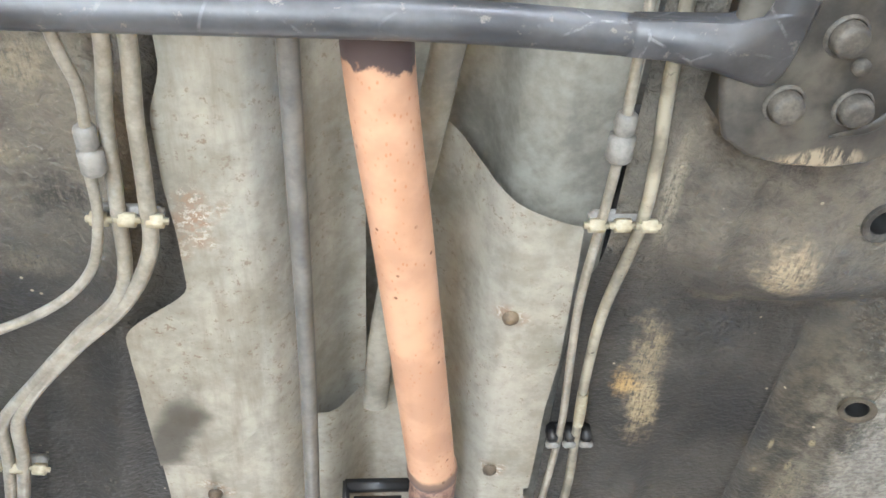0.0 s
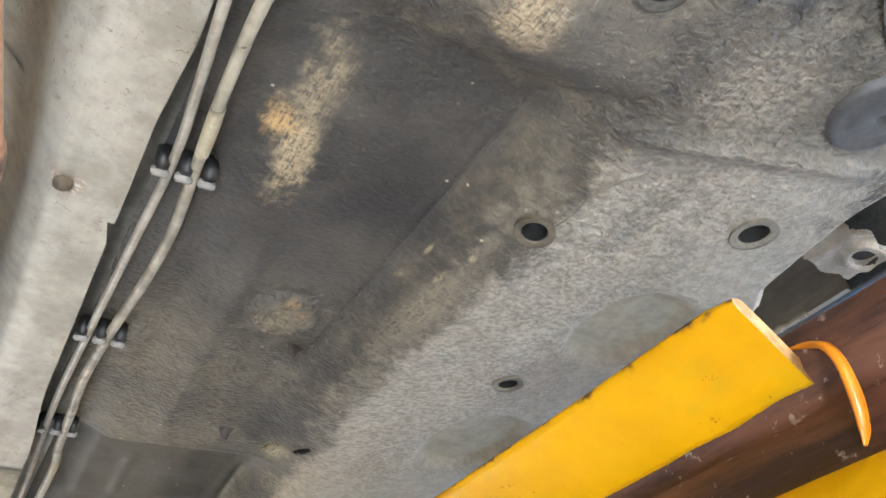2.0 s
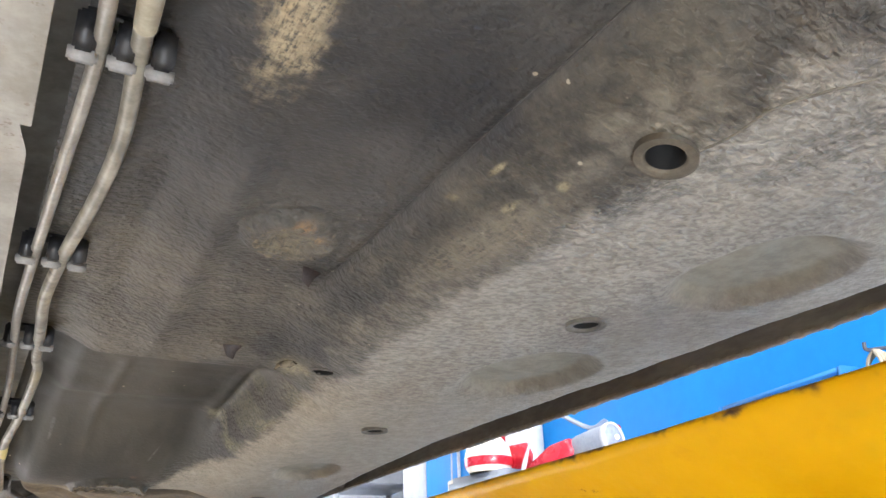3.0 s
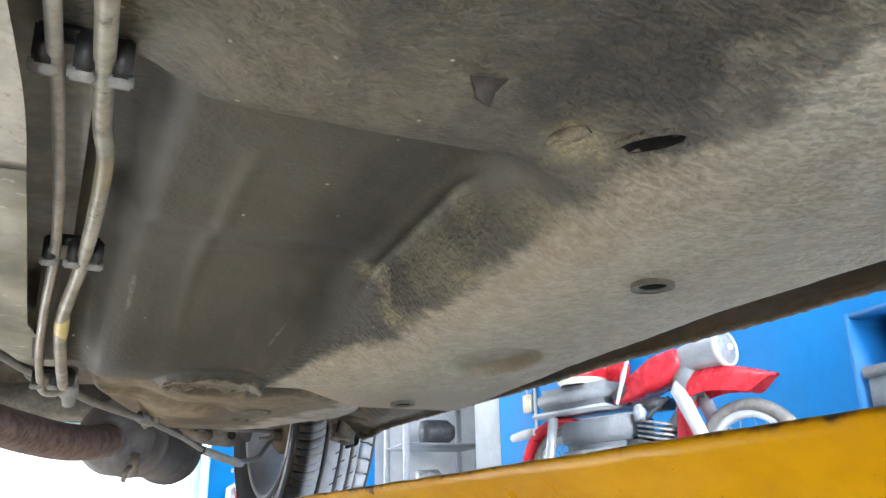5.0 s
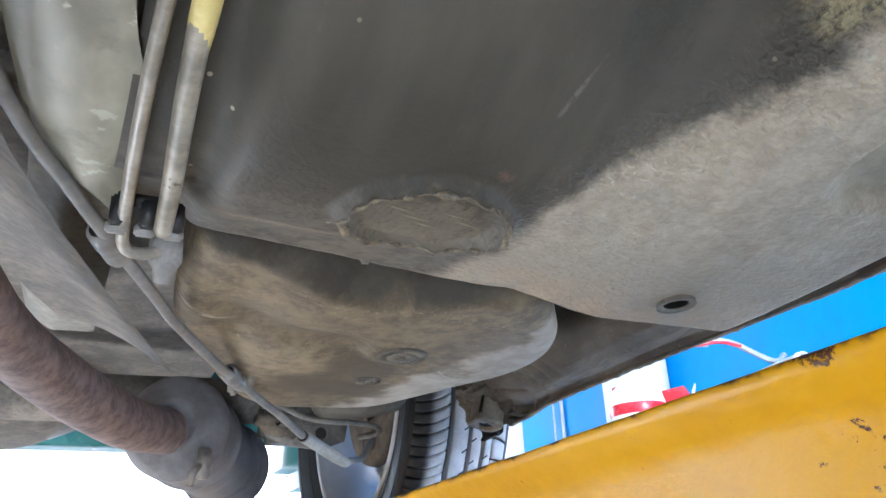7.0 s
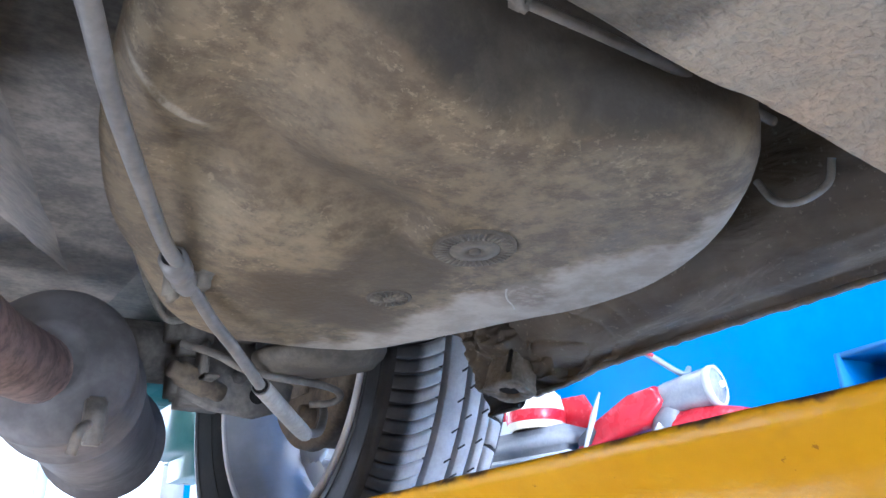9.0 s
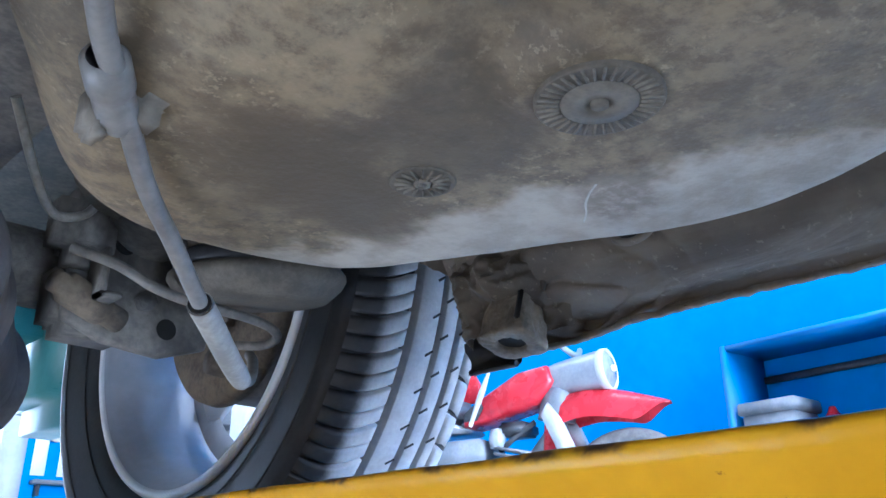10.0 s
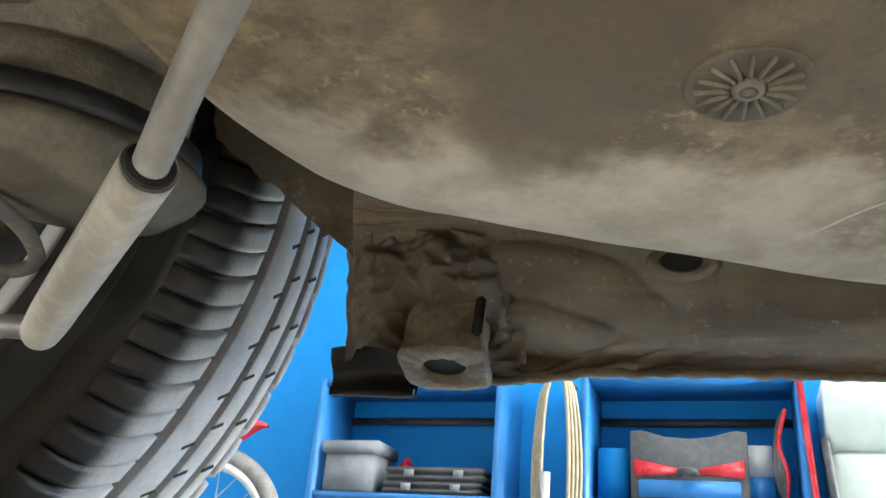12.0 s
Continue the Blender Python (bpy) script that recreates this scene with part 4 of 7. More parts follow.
def sill_z(y):
    return float(np.interp(y, [0.4, 0.6, 0.9, 1.3, 1.55, 1.76], [0.168, 0.171, 0.178, 0.187, 0.182, 0.173]))


def bell(v, w):
    return math.exp(-(v / w) ** 2)


def floor_z(x, y):
    """Height of the floor pan's underside."""
    pan = 0.172 + 0.037 * ss(y, 0.52, 0.63) + 0.006 * ss(y, 0.9, 1.1)
    pan += 0.027 * ss(y, 1.215, 1.262) - 0.0675 * ss(y, 1.5, 1.67)
    pan += 0.01 * ss(x, 0.4, 0.36) * ss(y, 0.98, 1.2) * ss(y, 1.7, 1.5) + 0.004 * ss(x, 0.4, 0.37) + 0.01 * ss(x, 0.385, 0.368) * ss(y, 1.5, 1.6)
    late = ss(y, 1.03, 1.2)
    k = ss(x, 0.492 + 0.055 * late, 0.578 + 0.062 * late)
    if y < 0.6:
        k = max(k, ss(x, 0.4, 0.47) * ss(y, 0.62, 0.55))
    z = pan + (sill_z(y) - pan) * k
    # pressed ridge between the rear footwell and the sill
    z -= 0.012 * bell(x - 0.597 - 0.04 * (y - 1.38), 0.014) * ss(y, 1.24, 1.31) * ss(y, 1.6, 1.5)
    z += 0.012 * bell(x - 0.574 - 0.04 * (y - 1.38), 0.008) * ss(y, 1.27, 1.33) * ss(y, 1.56, 1.46)
    z -= 0.008 * bell(y - 1.425, 0.028) * ss(x, 0.36, 0.4) * ss(x, 0.58, 0.5)
    # welded seam beside the long member
    if 0.6 < y < 1.02:
        e = ss(y, 0.6, 0.64) * ss(y, 1.02, 0.96)
        z -= 0.004 * e * ss(x, 0.5095, 0.513) * ss(x, 0.57, 0.515)
        z += 0.005 * e * bell(x - 0.511, 0.0024)
    # long shallow beads
    z -= 0.006 * bell(x - 0.415 - 0.06 * (y - 0.8), 0.010) * ss(y, 0.78, 0.85) * ss(y, 1.22, 1.15)
    z -= 0.0025 * bell(x - 0.44, 0.006) * ss(y, 1.3, 1.34) * ss(y, 1.62, 1.55)
    z += 0.006 * bell(x - 0.385 - 0.05 * (y - 0.9), 0.012) * ss(y, 0.8, 0.9) * ss(y, 1.2, 1.1)
    # front corner folds
    z -= 0.006 * bell(y - 0.585 + 0.25 * (x - 0.6), 0.008) * ss(x, 0.52, 0.56) * ss(x, 0.74, 0.7)
    z -= 0.008 * bell(math.hypot((x - 0.465) / 0.03, (y - 0.545) / 0.04), 1)
    z += 0.012 * bell(math.hypot((x - 0.6) / 0.03, (y - 0.47) / 0.025), 1)
    z -= 0.007 * bell(x - 0.4 - 0.5 * max(0, y - 0.54), 0.012) * ss(y, 0.45, 0.5) * ss(y, 0.64, 0.58)
    # round drain cover with a torn rim
    r = math.hypot(x - 0.466, y - 0.912)
    z -= 0.008 * ss(r, 0.034, 0.024) - 0.005 * ss(r, 0.015, 0.012) * (1 + lump(x, y, 90))
    # oval pressed cover at the rear lip
    r = math.hypot((x - 0.488) / 0.046, (y - 1.695) / 0.039)
    z -= 0.008 * bell(r - 1, 0.09) * (1 + 0.9 * lump(x, y, 70)) + 0.0012 * ss(r, 1, 0.9)
    for dx, dy, rx, ry in DIMPLES:
        r = ((abs(x - dx) / rx) ** 2.4 + abs((y - dy) / ry) ** 2.4) ** (1 / 2.4)
        z += 0.011 * ss(r, 1.02, 0.72)
    # turned-up outer edge and rear end
    z += 0.03 * max(0.0, (x - 0.797) / 0.014) ** 2 if x > 0.797 else 0.0
    z += 0.033 * ss(y, 1.7, 1.82) * (1 - 0.4 * ss(x, 0.38, 0.6)) * ss(x, 0.68, 0.6)
    lip = 1.818 - 0.016 * ss(x, 0.58, 0.68)
    z += 0.02 * ((y - lip) / 0.014) ** 2 if y > lip else 0.0
    return z + 0.0012 * lump(x, y, 17) + 0.0006 * lump(x, y, 55)


def pan_y(x, y):
    """The front edge of the pan runs obliquely to the wheel arch."""
    f = float(np.interp(x, [0.33, 0.5, 0.53, 0.55, 0.565, 0.6, 0.645, 0.7, 0.75, 0.8], [0.3, 0.3, 0.302, 0.358, 0.401, 0.448, 0.482, 0.501, 0.522, 0.555]))
    k = (y - 0.33) / 0.3
    return f + (0.63 - f) * k if k < 1 else y


def pan_x(x, y):
    """Ahead of the sill the outer edge of the pan stands further in."""
    lim = float(np.interp(y, [0.5, 0.535, 0.6, 0.66, 0.69, 0.73], [0.752, 0.762, 0.758, 0.772, 0.78, 0.812]))
    return x if x < 0.7 else 0.7 + (x - 0.7) * (lim - 0.7) / 0.112


def pan_keep(x, y):
    y = pan_y(x, y)
    x = pan_x(x, y)
    for _, hx, hy, r in HOLES:
        if math.hypot(x - hx, y - hy) < r * 1.15:
            return False
    if math.hypot((0.985 * (y - 1.153) - 0.174 * (x - 0.582)) / 0.021, (0.174 * (y - 1.153) + 0.985 * (x - 0.582)) / 0.0046) < 1:
        return False
    return True


def pan_place(x, y):
    fold = 0.004 * ss((y - 0.33) / 0.3, 0.016, 0.0)
    y = pan_y(x, y)
    if y < 0.72:
        fold += 0.006 * ss(x, 0.8, 0.812)
    x = pan_x(x, y)
    return (x, y, floor_z(x, y) + fold)


pan = grid(pan_place, list(np.linspace(0.33, 0.812, 150)), list(np.linspace(0.33, 1.832, 430)), pan_keep)
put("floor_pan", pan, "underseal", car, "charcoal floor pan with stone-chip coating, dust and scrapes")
# the closed body above the pan keeps daylight out
put("body_shell", join(box(-0.42, 0.9, -1.2, 3.25, 0.47, 0.62, 0.02), box(-0.42, 0.345, 1.82, 1.84, 0.3, 0.47, 0.002)), "axle", car, "dark closed floor of the body")
put("near_side_skin", join(box(0.885, 0.93, 0.8, 2.24, 0.22, 0.62, 0.015), ), "teal", car, "teal painted outer body side")
put("rear_corner", box(0.8, 0.93, 2.97, 3.3, 0.24, 0.6, 0.04), "teal", car)
put("arch_closing_panel", box(0.875, 0.905, 0.5, 0.8, 0.2, 0.62, 0.01), "liner", car, "dark panel behind the front wheel arch")
put("far_side_skin", box(-0.5, -0.42, -1.2, 3.25, 0.2, 0.6, 0.03), "teal", car, "teal painted outer body side")
put("rear_floor", grid(lambda x, y: (x, y, 0.31 + 0.05 * ss(y, 1.9, 2.4) + 0.006 * lump(x, y, 5)), list(np.linspace(-0.42, 0.56, 40)), list(np.linspace(1.78, 3.0, 50))), "axle", car, "dark floor above the rear axle")
# near-black boxes paint the shade behind the pan
put("pan_backing", join(box(0.33, 0.87, 0.5, 1.8, 0.285, 0.3, 0), box(0.33, 0.345, 0.36, 1.8, 0.25, 0.3, 0)), "void", car)
put("far_floor", grid(lambda x, y: (x, y, 0.214 + 0.004 * lump(x, y, 6) - 0.012 * math.exp(-((x + 0.03 + 0.2 * (y - 0.8)) / 0.02) ** 2)), list(np.linspace(-0.42, 0.07, 60)), list(np.linspace(-0.3, 2.0, 120))), "underseal", car, "dark floor pan beyond the tunnel")


def grommet(x, y, r, material="grommet", wide=1.95, depth=0.03):
    z = floor_z(x, y) - (0.001 if material == "grommet" else 0.0008)
    d = r * 1.8
    place = Matrix.Translation((x, y, z)) @ pose(0, 0, 0, math.degrees(math.atan2(floor_z(x, y + d) - floor_z(x, y - d), 2 * d)), -math.degrees(math.atan2(floor_z(x + d, y) - floor_z(x - d, y), 2 * d)), 0)
    g = put("grommet", moved(lathe([(r * wide * 1.06, 0.009), (r * wide * 0.97, -0.0012), (r * 1.5, -0.0022), (r * 1.42, -0.0012), (r * 1.12, -0.0022), (r * 0.96, -0.001), (r * 0.94, 0.003), (r * 0.93, depth)], 36), place), material, car)
    # shallow near-black cup: the hole's shade is painted, not cast
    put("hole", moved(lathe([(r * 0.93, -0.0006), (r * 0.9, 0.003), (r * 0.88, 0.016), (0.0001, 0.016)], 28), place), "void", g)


for hname, hx, hy, hr in HOLES:
    grommet(hx, hy, hr, {"A": "grommet", "B": "plugrib"}.get(hname, "dustrubber"), 1.5, 0.03 if hname == "A" else 0.0052)


def on_floor(x, y, d):
    """A place on the floor pan, square to its slope."""
    return Matrix.Translation((x, y, floor_z(x, y))) @ pose(0, 0, 0, math.degrees(math.atan2(floor_z(x, y + d) - floor_z(x, y - d), 2 * d)), -math.degrees(math.atan2(floor_z(x + d, y) - floor_z(x - d, y), 2 * d)), 0)


slot = put("drain_slot", moved(lathe([(0.0135, 0.004), (0.0125, -0.0004), (0.0085, -0.0016), (0.0069, -0.0008), (0.0067, 0.002)], 40), on_floor(0.582, 1.153, 0.02) @ pose(0, 0, 0, 0, 0, 10) @ Matrix.Diagonal((0.62, 3.1, 1, 1))), "underseal", car)
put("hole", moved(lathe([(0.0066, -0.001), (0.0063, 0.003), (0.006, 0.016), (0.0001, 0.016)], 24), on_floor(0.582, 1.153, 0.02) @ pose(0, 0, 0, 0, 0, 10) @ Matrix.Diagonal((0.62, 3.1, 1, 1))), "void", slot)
put("rubber_plug", moved(lathe([(0.027, 0.012), (0.0265, -0.002), (0.022, -0.0035), (0.018, -0.0015), (0.014, -0.003), (0.0035, -0.004), (0.002, -0.0015), (0.0001, -0.0015)], 40), on_floor(0.677, 0.516, 0.027) @ Matrix.Translation((0, 0, -0.002)) @ Matrix.Diagonal((1.1, 1.1, 1.2, 1))), "plugface", car, "dark rubber floor plug")
put("sealer_bead", tube([(bx, by, floor_z(bx, by) - 0.0002) for bx, by in ((0.572, 0.688), (0.5745, 0.672), (0.573, 0.65), (0.58, 0.632), (0.59, 0.617))], 0.0007, 8, 6), "dustrubber", car, "cracked pale bead of sealer")
put("seam", tube([(0.511 + 0.0006 * lump(0, sy, 30), sy, floor_z(0.511, sy) - 0.0012) for sy in np.linspace(0.645, 0.97, 14)], [0.0003, 0.0007, 0.0005, 0.0008, 0.0004, 0.0006, 0.0003, 0.0005, 0.0007, 0.0004, 0.0006, 0.0003, 0.0005, 0.0002], 8, 3), "grommet", car, "dark open seam beside the long member")
for name, cx, cy, rx, ry, rr in (("oval_cover_rim", 0.488, 1.695, 0.046, 0.038, 0.0018), ("drain_cover_rim", 0.466, 0.912, 0.021, 0.022, 0.0016)):
    ring = [(cx + rx * math.cos(a) * (1 + 0.05 * lump(math.cos(a) * 2, math.sin(a) * 2, 3)), cy + ry * math.sin(a) * (1 + 0.05 * lump(math.cos(a) * 2, math.sin(a) * 2, 4))) for a in np.linspace(0.5, 2 * math.pi + 0.1, 70)]
    put(name, tube([(x, y, floor_z(x, y) + 0.0006) for x, y in ring], [max(0.0003, rr * (0.6 + 2.4 * lump(k * 0.43, cx, 1))) for k in range(70)], 8, 1, 0.7), "rimdirt", car, "torn pale rim of a pressed floor cover")
for k in range(5):
    sx = 0.46 + 0.011 * k
    put("scratch", tube([(sx + 0.012 * f, 1.683 + 0.008 * (k % 3) + 0.003 * f, floor_z(sx + 0.012 * f, 1.683 + 0.008 * (k % 3) + 0.003 * f) - 0.0002) for f in (0, 0.5, 1, 1.5)], [0.0003, 0.0007, 0.0005, 0.0002], 6, 3, 0.5), "sealer", car)
put("torn_seal", tube([(0.562, 1.172, floor_z(0.562, 1.172) + 0.001), (0.557, 1.18, floor_z(0.557, 1.18) - 0.002), (0.552, 1.186, floor_z(0.552, 1.186) - 0.003), (0.549, 1.19, floor_z(0.549, 1.19) - 0.007)], [0.0032, 0.0045, 0.0028, 0.0022, 0.0008], 10, 5), "rimdirt", car, "torn lump of pale sealer")
for tx, ty, turn in ((0.497, 0.961, 20), (0.5, 1.157, -15)):
    tab = slab([(-0.0085, -0.004), (0.0095, -0.0045), (0.0035, 0.002), (0.001, 0.009), (-0.005, 0.006)], -0.001, 0.001, 0.0005)
    put("bent_tab", moved(tab, Matrix.Translation((tx, ty, floor_z(tx, ty) - 0.003)) @ pose(0, 0, 0, -65, 0, turn)), "tab", car, "dark torn tab of sheet steel")


# sill wall, pinch flange, jacking point
def flange_x(y):
    return 0.84 - 0.01 * ss(y, 1.75, 2.02)


def flange_low(y):
    base = float(np.interp(y, [0.6, 0.9, 1.2, 1.5, 2.1], [0.176, 0.178, 0.182, 0.1865, 0.1885]))
    return base + 0.0008 * lump(y, 0, 13) + (0.0006 + 0.0007 * ss(y, 1.85, 2.0)) * lump(y, 5, 45) + 0.001 * ss(y, 1.85, 2.0) * lump(y, 9, 110) - 0.006 * ss(y, 2.12, 2.175)


def flange(off):
    return lambda v, y: (flange_x(y) + off + 0.0016 * lump(y, v * 40, 20) - 0.02 * max(0.0, v - 0.4), y, flange_low(y) + v * (0.235 - flange_low(y)))


ys = list(np.linspace(0.66, 2.212, 380))
put("pinch_flange", join(grid(flange(0.0), [0, 0.04, 0.15, 0.35, 0.7, 1.0], ys), grid(flange(0.006), [0, 1.0], ys),
                         grid(lambda u, y: (flange_x(y) + 0.006 * u + 0.0016 * lump(y, 0, 20), y, flange_low(y) - 0.0008), [0, 1.0], ys)), "weldstrip", car, "dirt-caked sill pinch weld")


rag = list(np.linspace(0.7, 2.21, 420))
put("flange_edge", tube([(flange_x(y) + 0.002 + 0.0016 * lump(y, 0, 20), y, flange_low(y) + 0.0006 + 0.0012 * lump(y, 3, 160)) for y in rag], [0.0028 + 0.0014 * lump(y, 8, 120) for y in rag], 8, 1), "jacksocket", car, "pale crusted lower edge of the weld")


def sill_wall(v, y):
    """Inner face of the sill behind the floor, smeared by hand with sealer."""
    x = float(np.interp(v, [0, 0.1, 0.2, 0.32, 0.45, 0.6, 1.0], [flange_x(y) - 0.003, flange_x(y) - 0.008, 0.812, 0.797, 0.784, 0.772, 0.735])) + 0.003 * lump(y * 0.6, v, 9)
    z = float(np.interp(v, [0, 0.1, 0.2, 0.32, 0.45, 0.6, 1.0], [flange_low(y) + 0.0005, flange_low(y) + 0.006, 0.196, 0.203, 0.215, 0.238, 0.36]))
    swirl = math.hypot((y - 2.16) / 0.09, (v - 0.3) / 0.42)
    fold = 0.0075 * (abs(math.sin(swirl * 9 + 2.5 * lump(y, v * 0.3, 14))) ** 0.6 - 0.6) * ss(swirl, 1.9, 0.3) + 0.002 * lump(y, v * 0.25, 18) + 0.0008 * lump(y * 0.7, v * 0.4, 55)
    hollow = 0.013 * bell(y - 2.156, 0.014) * bell(v - 0.16, 0.14)
    return (x - fold + hollow, y, z)


put("sill_inner_wall", grid(sill_wall, list(np.linspace(0, 1, 90)), list(np.linspace(1.7, 2.239, 200))), "sillwall", car, "sill side smeared with brown seam sealer")


def arch_lip(v, a):
    # the front of the wheel arch turns up and back round the tyre
    y = 2.239 + 0.066 * a + 0.003 * lump(v * 3, a, 6)
    z0 = 0.231 + 0.046 * a + 0.002 * lump(a * 4, 1, 3)
    return (0.795 - 0.055 * a - 0.04 * v + 0.002 * lump(v * 4, a * 3, 5), y, z0 + v * (0.36 - z0))


put("arch_panel", grid(arch_lip, list(np.linspace(0, 1, 22)), list(np.linspace(0, 1, 26))), "sillwall", car, "folded wheel arch panel coated in sealer")
put("arch_liner", join(box(0.6, 0.9, 2.31, 2.33, 0.34, 0.47, 0.004), box(0.62, 0.86, 2.2, 2.95, 0.62, 0.64, 0.004)), "black", car)
wh = put("wall_hole", moved(lathe([(0.0115, 0.002), (0.0105, -0.0015), (0.0085, -0.0025), (0.0068, -0.001), (0.0064, 0.006)], 28, "X"), Matrix.Translation((0.7725, 2.086, 0.222)) @ Matrix.Diagonal((1, 1.35, 0.8, 1))), "sillwall", car)
put("hole", moved(lathe([(0.0067, 0.0), (0.0001, 0.0)], 24, "X"), Matrix.Translation((0.7725, 2.086, 0.222)) @ Matrix.Diagonal((1, 1.35, 0.8, 1))), "void", wh)


def jack_block():
    """Socket for the jack: a rounded boss with a hole in its underside, caked in sealer."""
    verts, faces = [], []
    n = 64
    levels = [(0.034, 0.9), (0.027, 0.94), (0.018, 0.95), (0.01, 0.97), (0.005, 1.04), (0.002, 1.08), (0.0, 1.05), (-0.0006, 0.96), (-0.001, 0.62), (0.001, 0.54), (0.02, 0.52)]
    for z, s in levels:
        for k in range(n):
            a = 2 * math.pi * k / n
            e = 4.5 if s > 0.7 else 2.0
            q = (abs(math.cos(a)) ** e + abs(math.sin(a)) ** e) ** (-1 / e)
            rough = (0.1 * noise.noise(Vector((math.cos(a) * 2.2, math.sin(a) * 2.2, z * 70))) + 0.05 * noise.noise(Vector((math.cos(a) * 7, math.sin(a) * 7, z * 150)))) * (s > 0.6)
            verts.append((0.02 * s * q * math.cos(a) * (1 + rough), 0.024 * s * q * math.sin(a) * (1 + rough), z + 0.0012 * noise.noise(Vector((math.cos(a) * 4, math.sin(a) * 4, 9)))))
    for j in range(len(levels) - 1):
        for k in range(n):
            a, b = j * n + k, j * n + (k + 1) % n
            faces.append((b, a, a + n, b + n))
    tilt = Matrix.Translation((0.787, 2.192, 0.1755)) @ pose(0, 0, 0, 0, 16, 0) @ Matrix.Diagonal((0.84, 0.8, 0.85, 1))
    jb = put("jacking_point", moved((verts, faces), tilt), "boss", car, "jack socket caked in brown sealer")
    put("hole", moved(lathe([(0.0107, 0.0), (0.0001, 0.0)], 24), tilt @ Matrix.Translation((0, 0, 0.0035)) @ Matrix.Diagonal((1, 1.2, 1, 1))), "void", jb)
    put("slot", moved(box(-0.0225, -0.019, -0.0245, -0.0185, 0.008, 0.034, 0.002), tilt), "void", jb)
    def mass(u, v):
        # smeared lumps of sealer between the socket and the arch
        y, z = 2.156 + 0.092 * u, 0.186 + 0.068 * v
        fold = 1 - abs(noise.noise(Vector((y * 52, z * 85 + 0.6 * math.sin(y * 90), 1.7))))
        ripple = 1 - abs(noise.noise(Vector((y * 95 + z * 60, z * 120, 4.2))))
        swell = 0.016 * bell(y - 2.226, 0.016) * ss(v, 1.0, 0.45) + 0.03 * bell(y - 2.191, 0.025) * ss(v, 0.16, 0.4) * ss(v, 0.95, 0.55)
        edge = min(1.0, 9 * u, 7 * (1 - u), 5 * (1 - v))
        hollow = 0.014 * bell(y - 2.208, 0.005) * bell(z - 0.2, 0.008)
        return (0.812 - 0.024 * v - edge * (swell + 0.009 * fold ** 2 + 0.006 * ripple ** 3) + hollow, y + 0.002 * ripple, z)
    put("sealer_mass", grid(mass, list(np.linspace(0, 1, 70)), list(np.linspace(0, 1, 56))), "sillwall", jb, "lumpy brown sealer smeared round the socket")
    drip = tube([(0.79, 2.1655, 0.216), (0.7885, 2.165, 0.211), (0.788, 2.165, 0.206)], [0.004, 0.0018, 0.0008], 8, 5)
    put("sealer_drip", drip, "sillwall", jb)
    return jb


jack_block()
flap = grid(lambda u, v: (0.815 + 0.004 * math.sin(v * 5) + 0.002 * lump(u * 3, v * 3, 2), 2.214 + 0.044 * u, 0.1715 + 0.023 * v + 0.002 * math.sin(u * 4)), list(np.linspace(0, 1, 10)), list(np.linspace(0, 1, 10)))
put("mud_flap", join(flap, ([(x + 0.006, y, z) for x, y, z in flap[0]], [tuple(reversed(f)) for f in flap[1]]), tube([(0.818, 2.214, 0.172), (0.818, 2.258, 0.1725)], 0.0025, 8, 4)), "black", car, "glossy black plastic flap end")


# tunnel, shields
def tunnel_prof(s):
    """Cross-section of the tunnel, s from -1 (far side) to 1 (near side)."""
    a = abs(s)
    x = np.interp(a, [0, 0.2, 0.42, 0.6, 0.75, 1.0], [0, 0.05, 0.075, 0.09, 0.115, 0.16])
    z = np.interp(a, [0, 0.2, 0.42, 0.6, 0.75, 1.0], [0.325, 0.322, 0.3, 0.255, 0.238, 0.24])
    return MID + math.copysign(x, s), z


put("tunnel", grid(lambda s, y: (tunnel_prof(s)[0], y, tunnel_prof(s)[1] + 0.0015 * lump(s * 3, y, 9) + 0.045 * ss(y, 1.72, 1.9)), list(np.linspace(-1, 1, 61)), list(np.linspace(-0.3, 2.3, 150))), "tunnel", car, "grey steel tunnel above the exhaust")


def shield(side, y0, y1, outer, front, rear, label, lift=0.0, inner=lambda y: 0.016, roll=0.0, material="shield", back=0.0):
    """One half of the exhaust heat shield: a lip along the floor that turns up into the tunnel."""
    def fn(u, v):
        y = y0 + (y1 - back * ss(u, 0.15, 0.8) - y0) * v
        ox = outer(y)
        cut = front * max(0.0, 1 - (y - y0) / 0.08) + rear * max(0.0, 1 - (y1 - y) / 0.05)
        x = (ox - cut * 0.06) - (ox - cut * 0.06 - inner(y)) * u
        prof_z = np.interp(x, [0.016, 0.03, 0.05, 0.06, 0.072, 0.085, 0.1, 0.135, 0.16], [0.284, 0.28, 0.262, 0.242, 0.216, 0.203, 0.2, 0.199, 0.2])
        return (MID + side * x, y, prof_z - 0.003 + lift + roll * u ** 4 + 0.0022 * lump(x * 2, y, 10) + 0.0012 * lump(x, y, 40))
    return put("heat_shield", grid(fn, list(np.linspace(0, 1, 30)), list(np.linspace(0, 1, 110))), material, car, label)


shield(1, 0.49, 0.83, lambda y: float(np.interp(y, [0.49, 0.496, 0.505, 0.513, 0.5205, 0.5275, 0.534, 0.66, 0.72], [0.02, 0.04, 0.056, 0.072, 0.088, 0.106, 0.129, 0.132, 0.128])), 0.0, 0.0, "dusty aluminium heat shield with a curved front edge", back=0.045)
shield(1, 0.775, 1.29, lambda y: 0.128 + 0.008 * ss(y, 1.08, 1.25), 0.25, 0.0, "dusty aluminium heat shield")
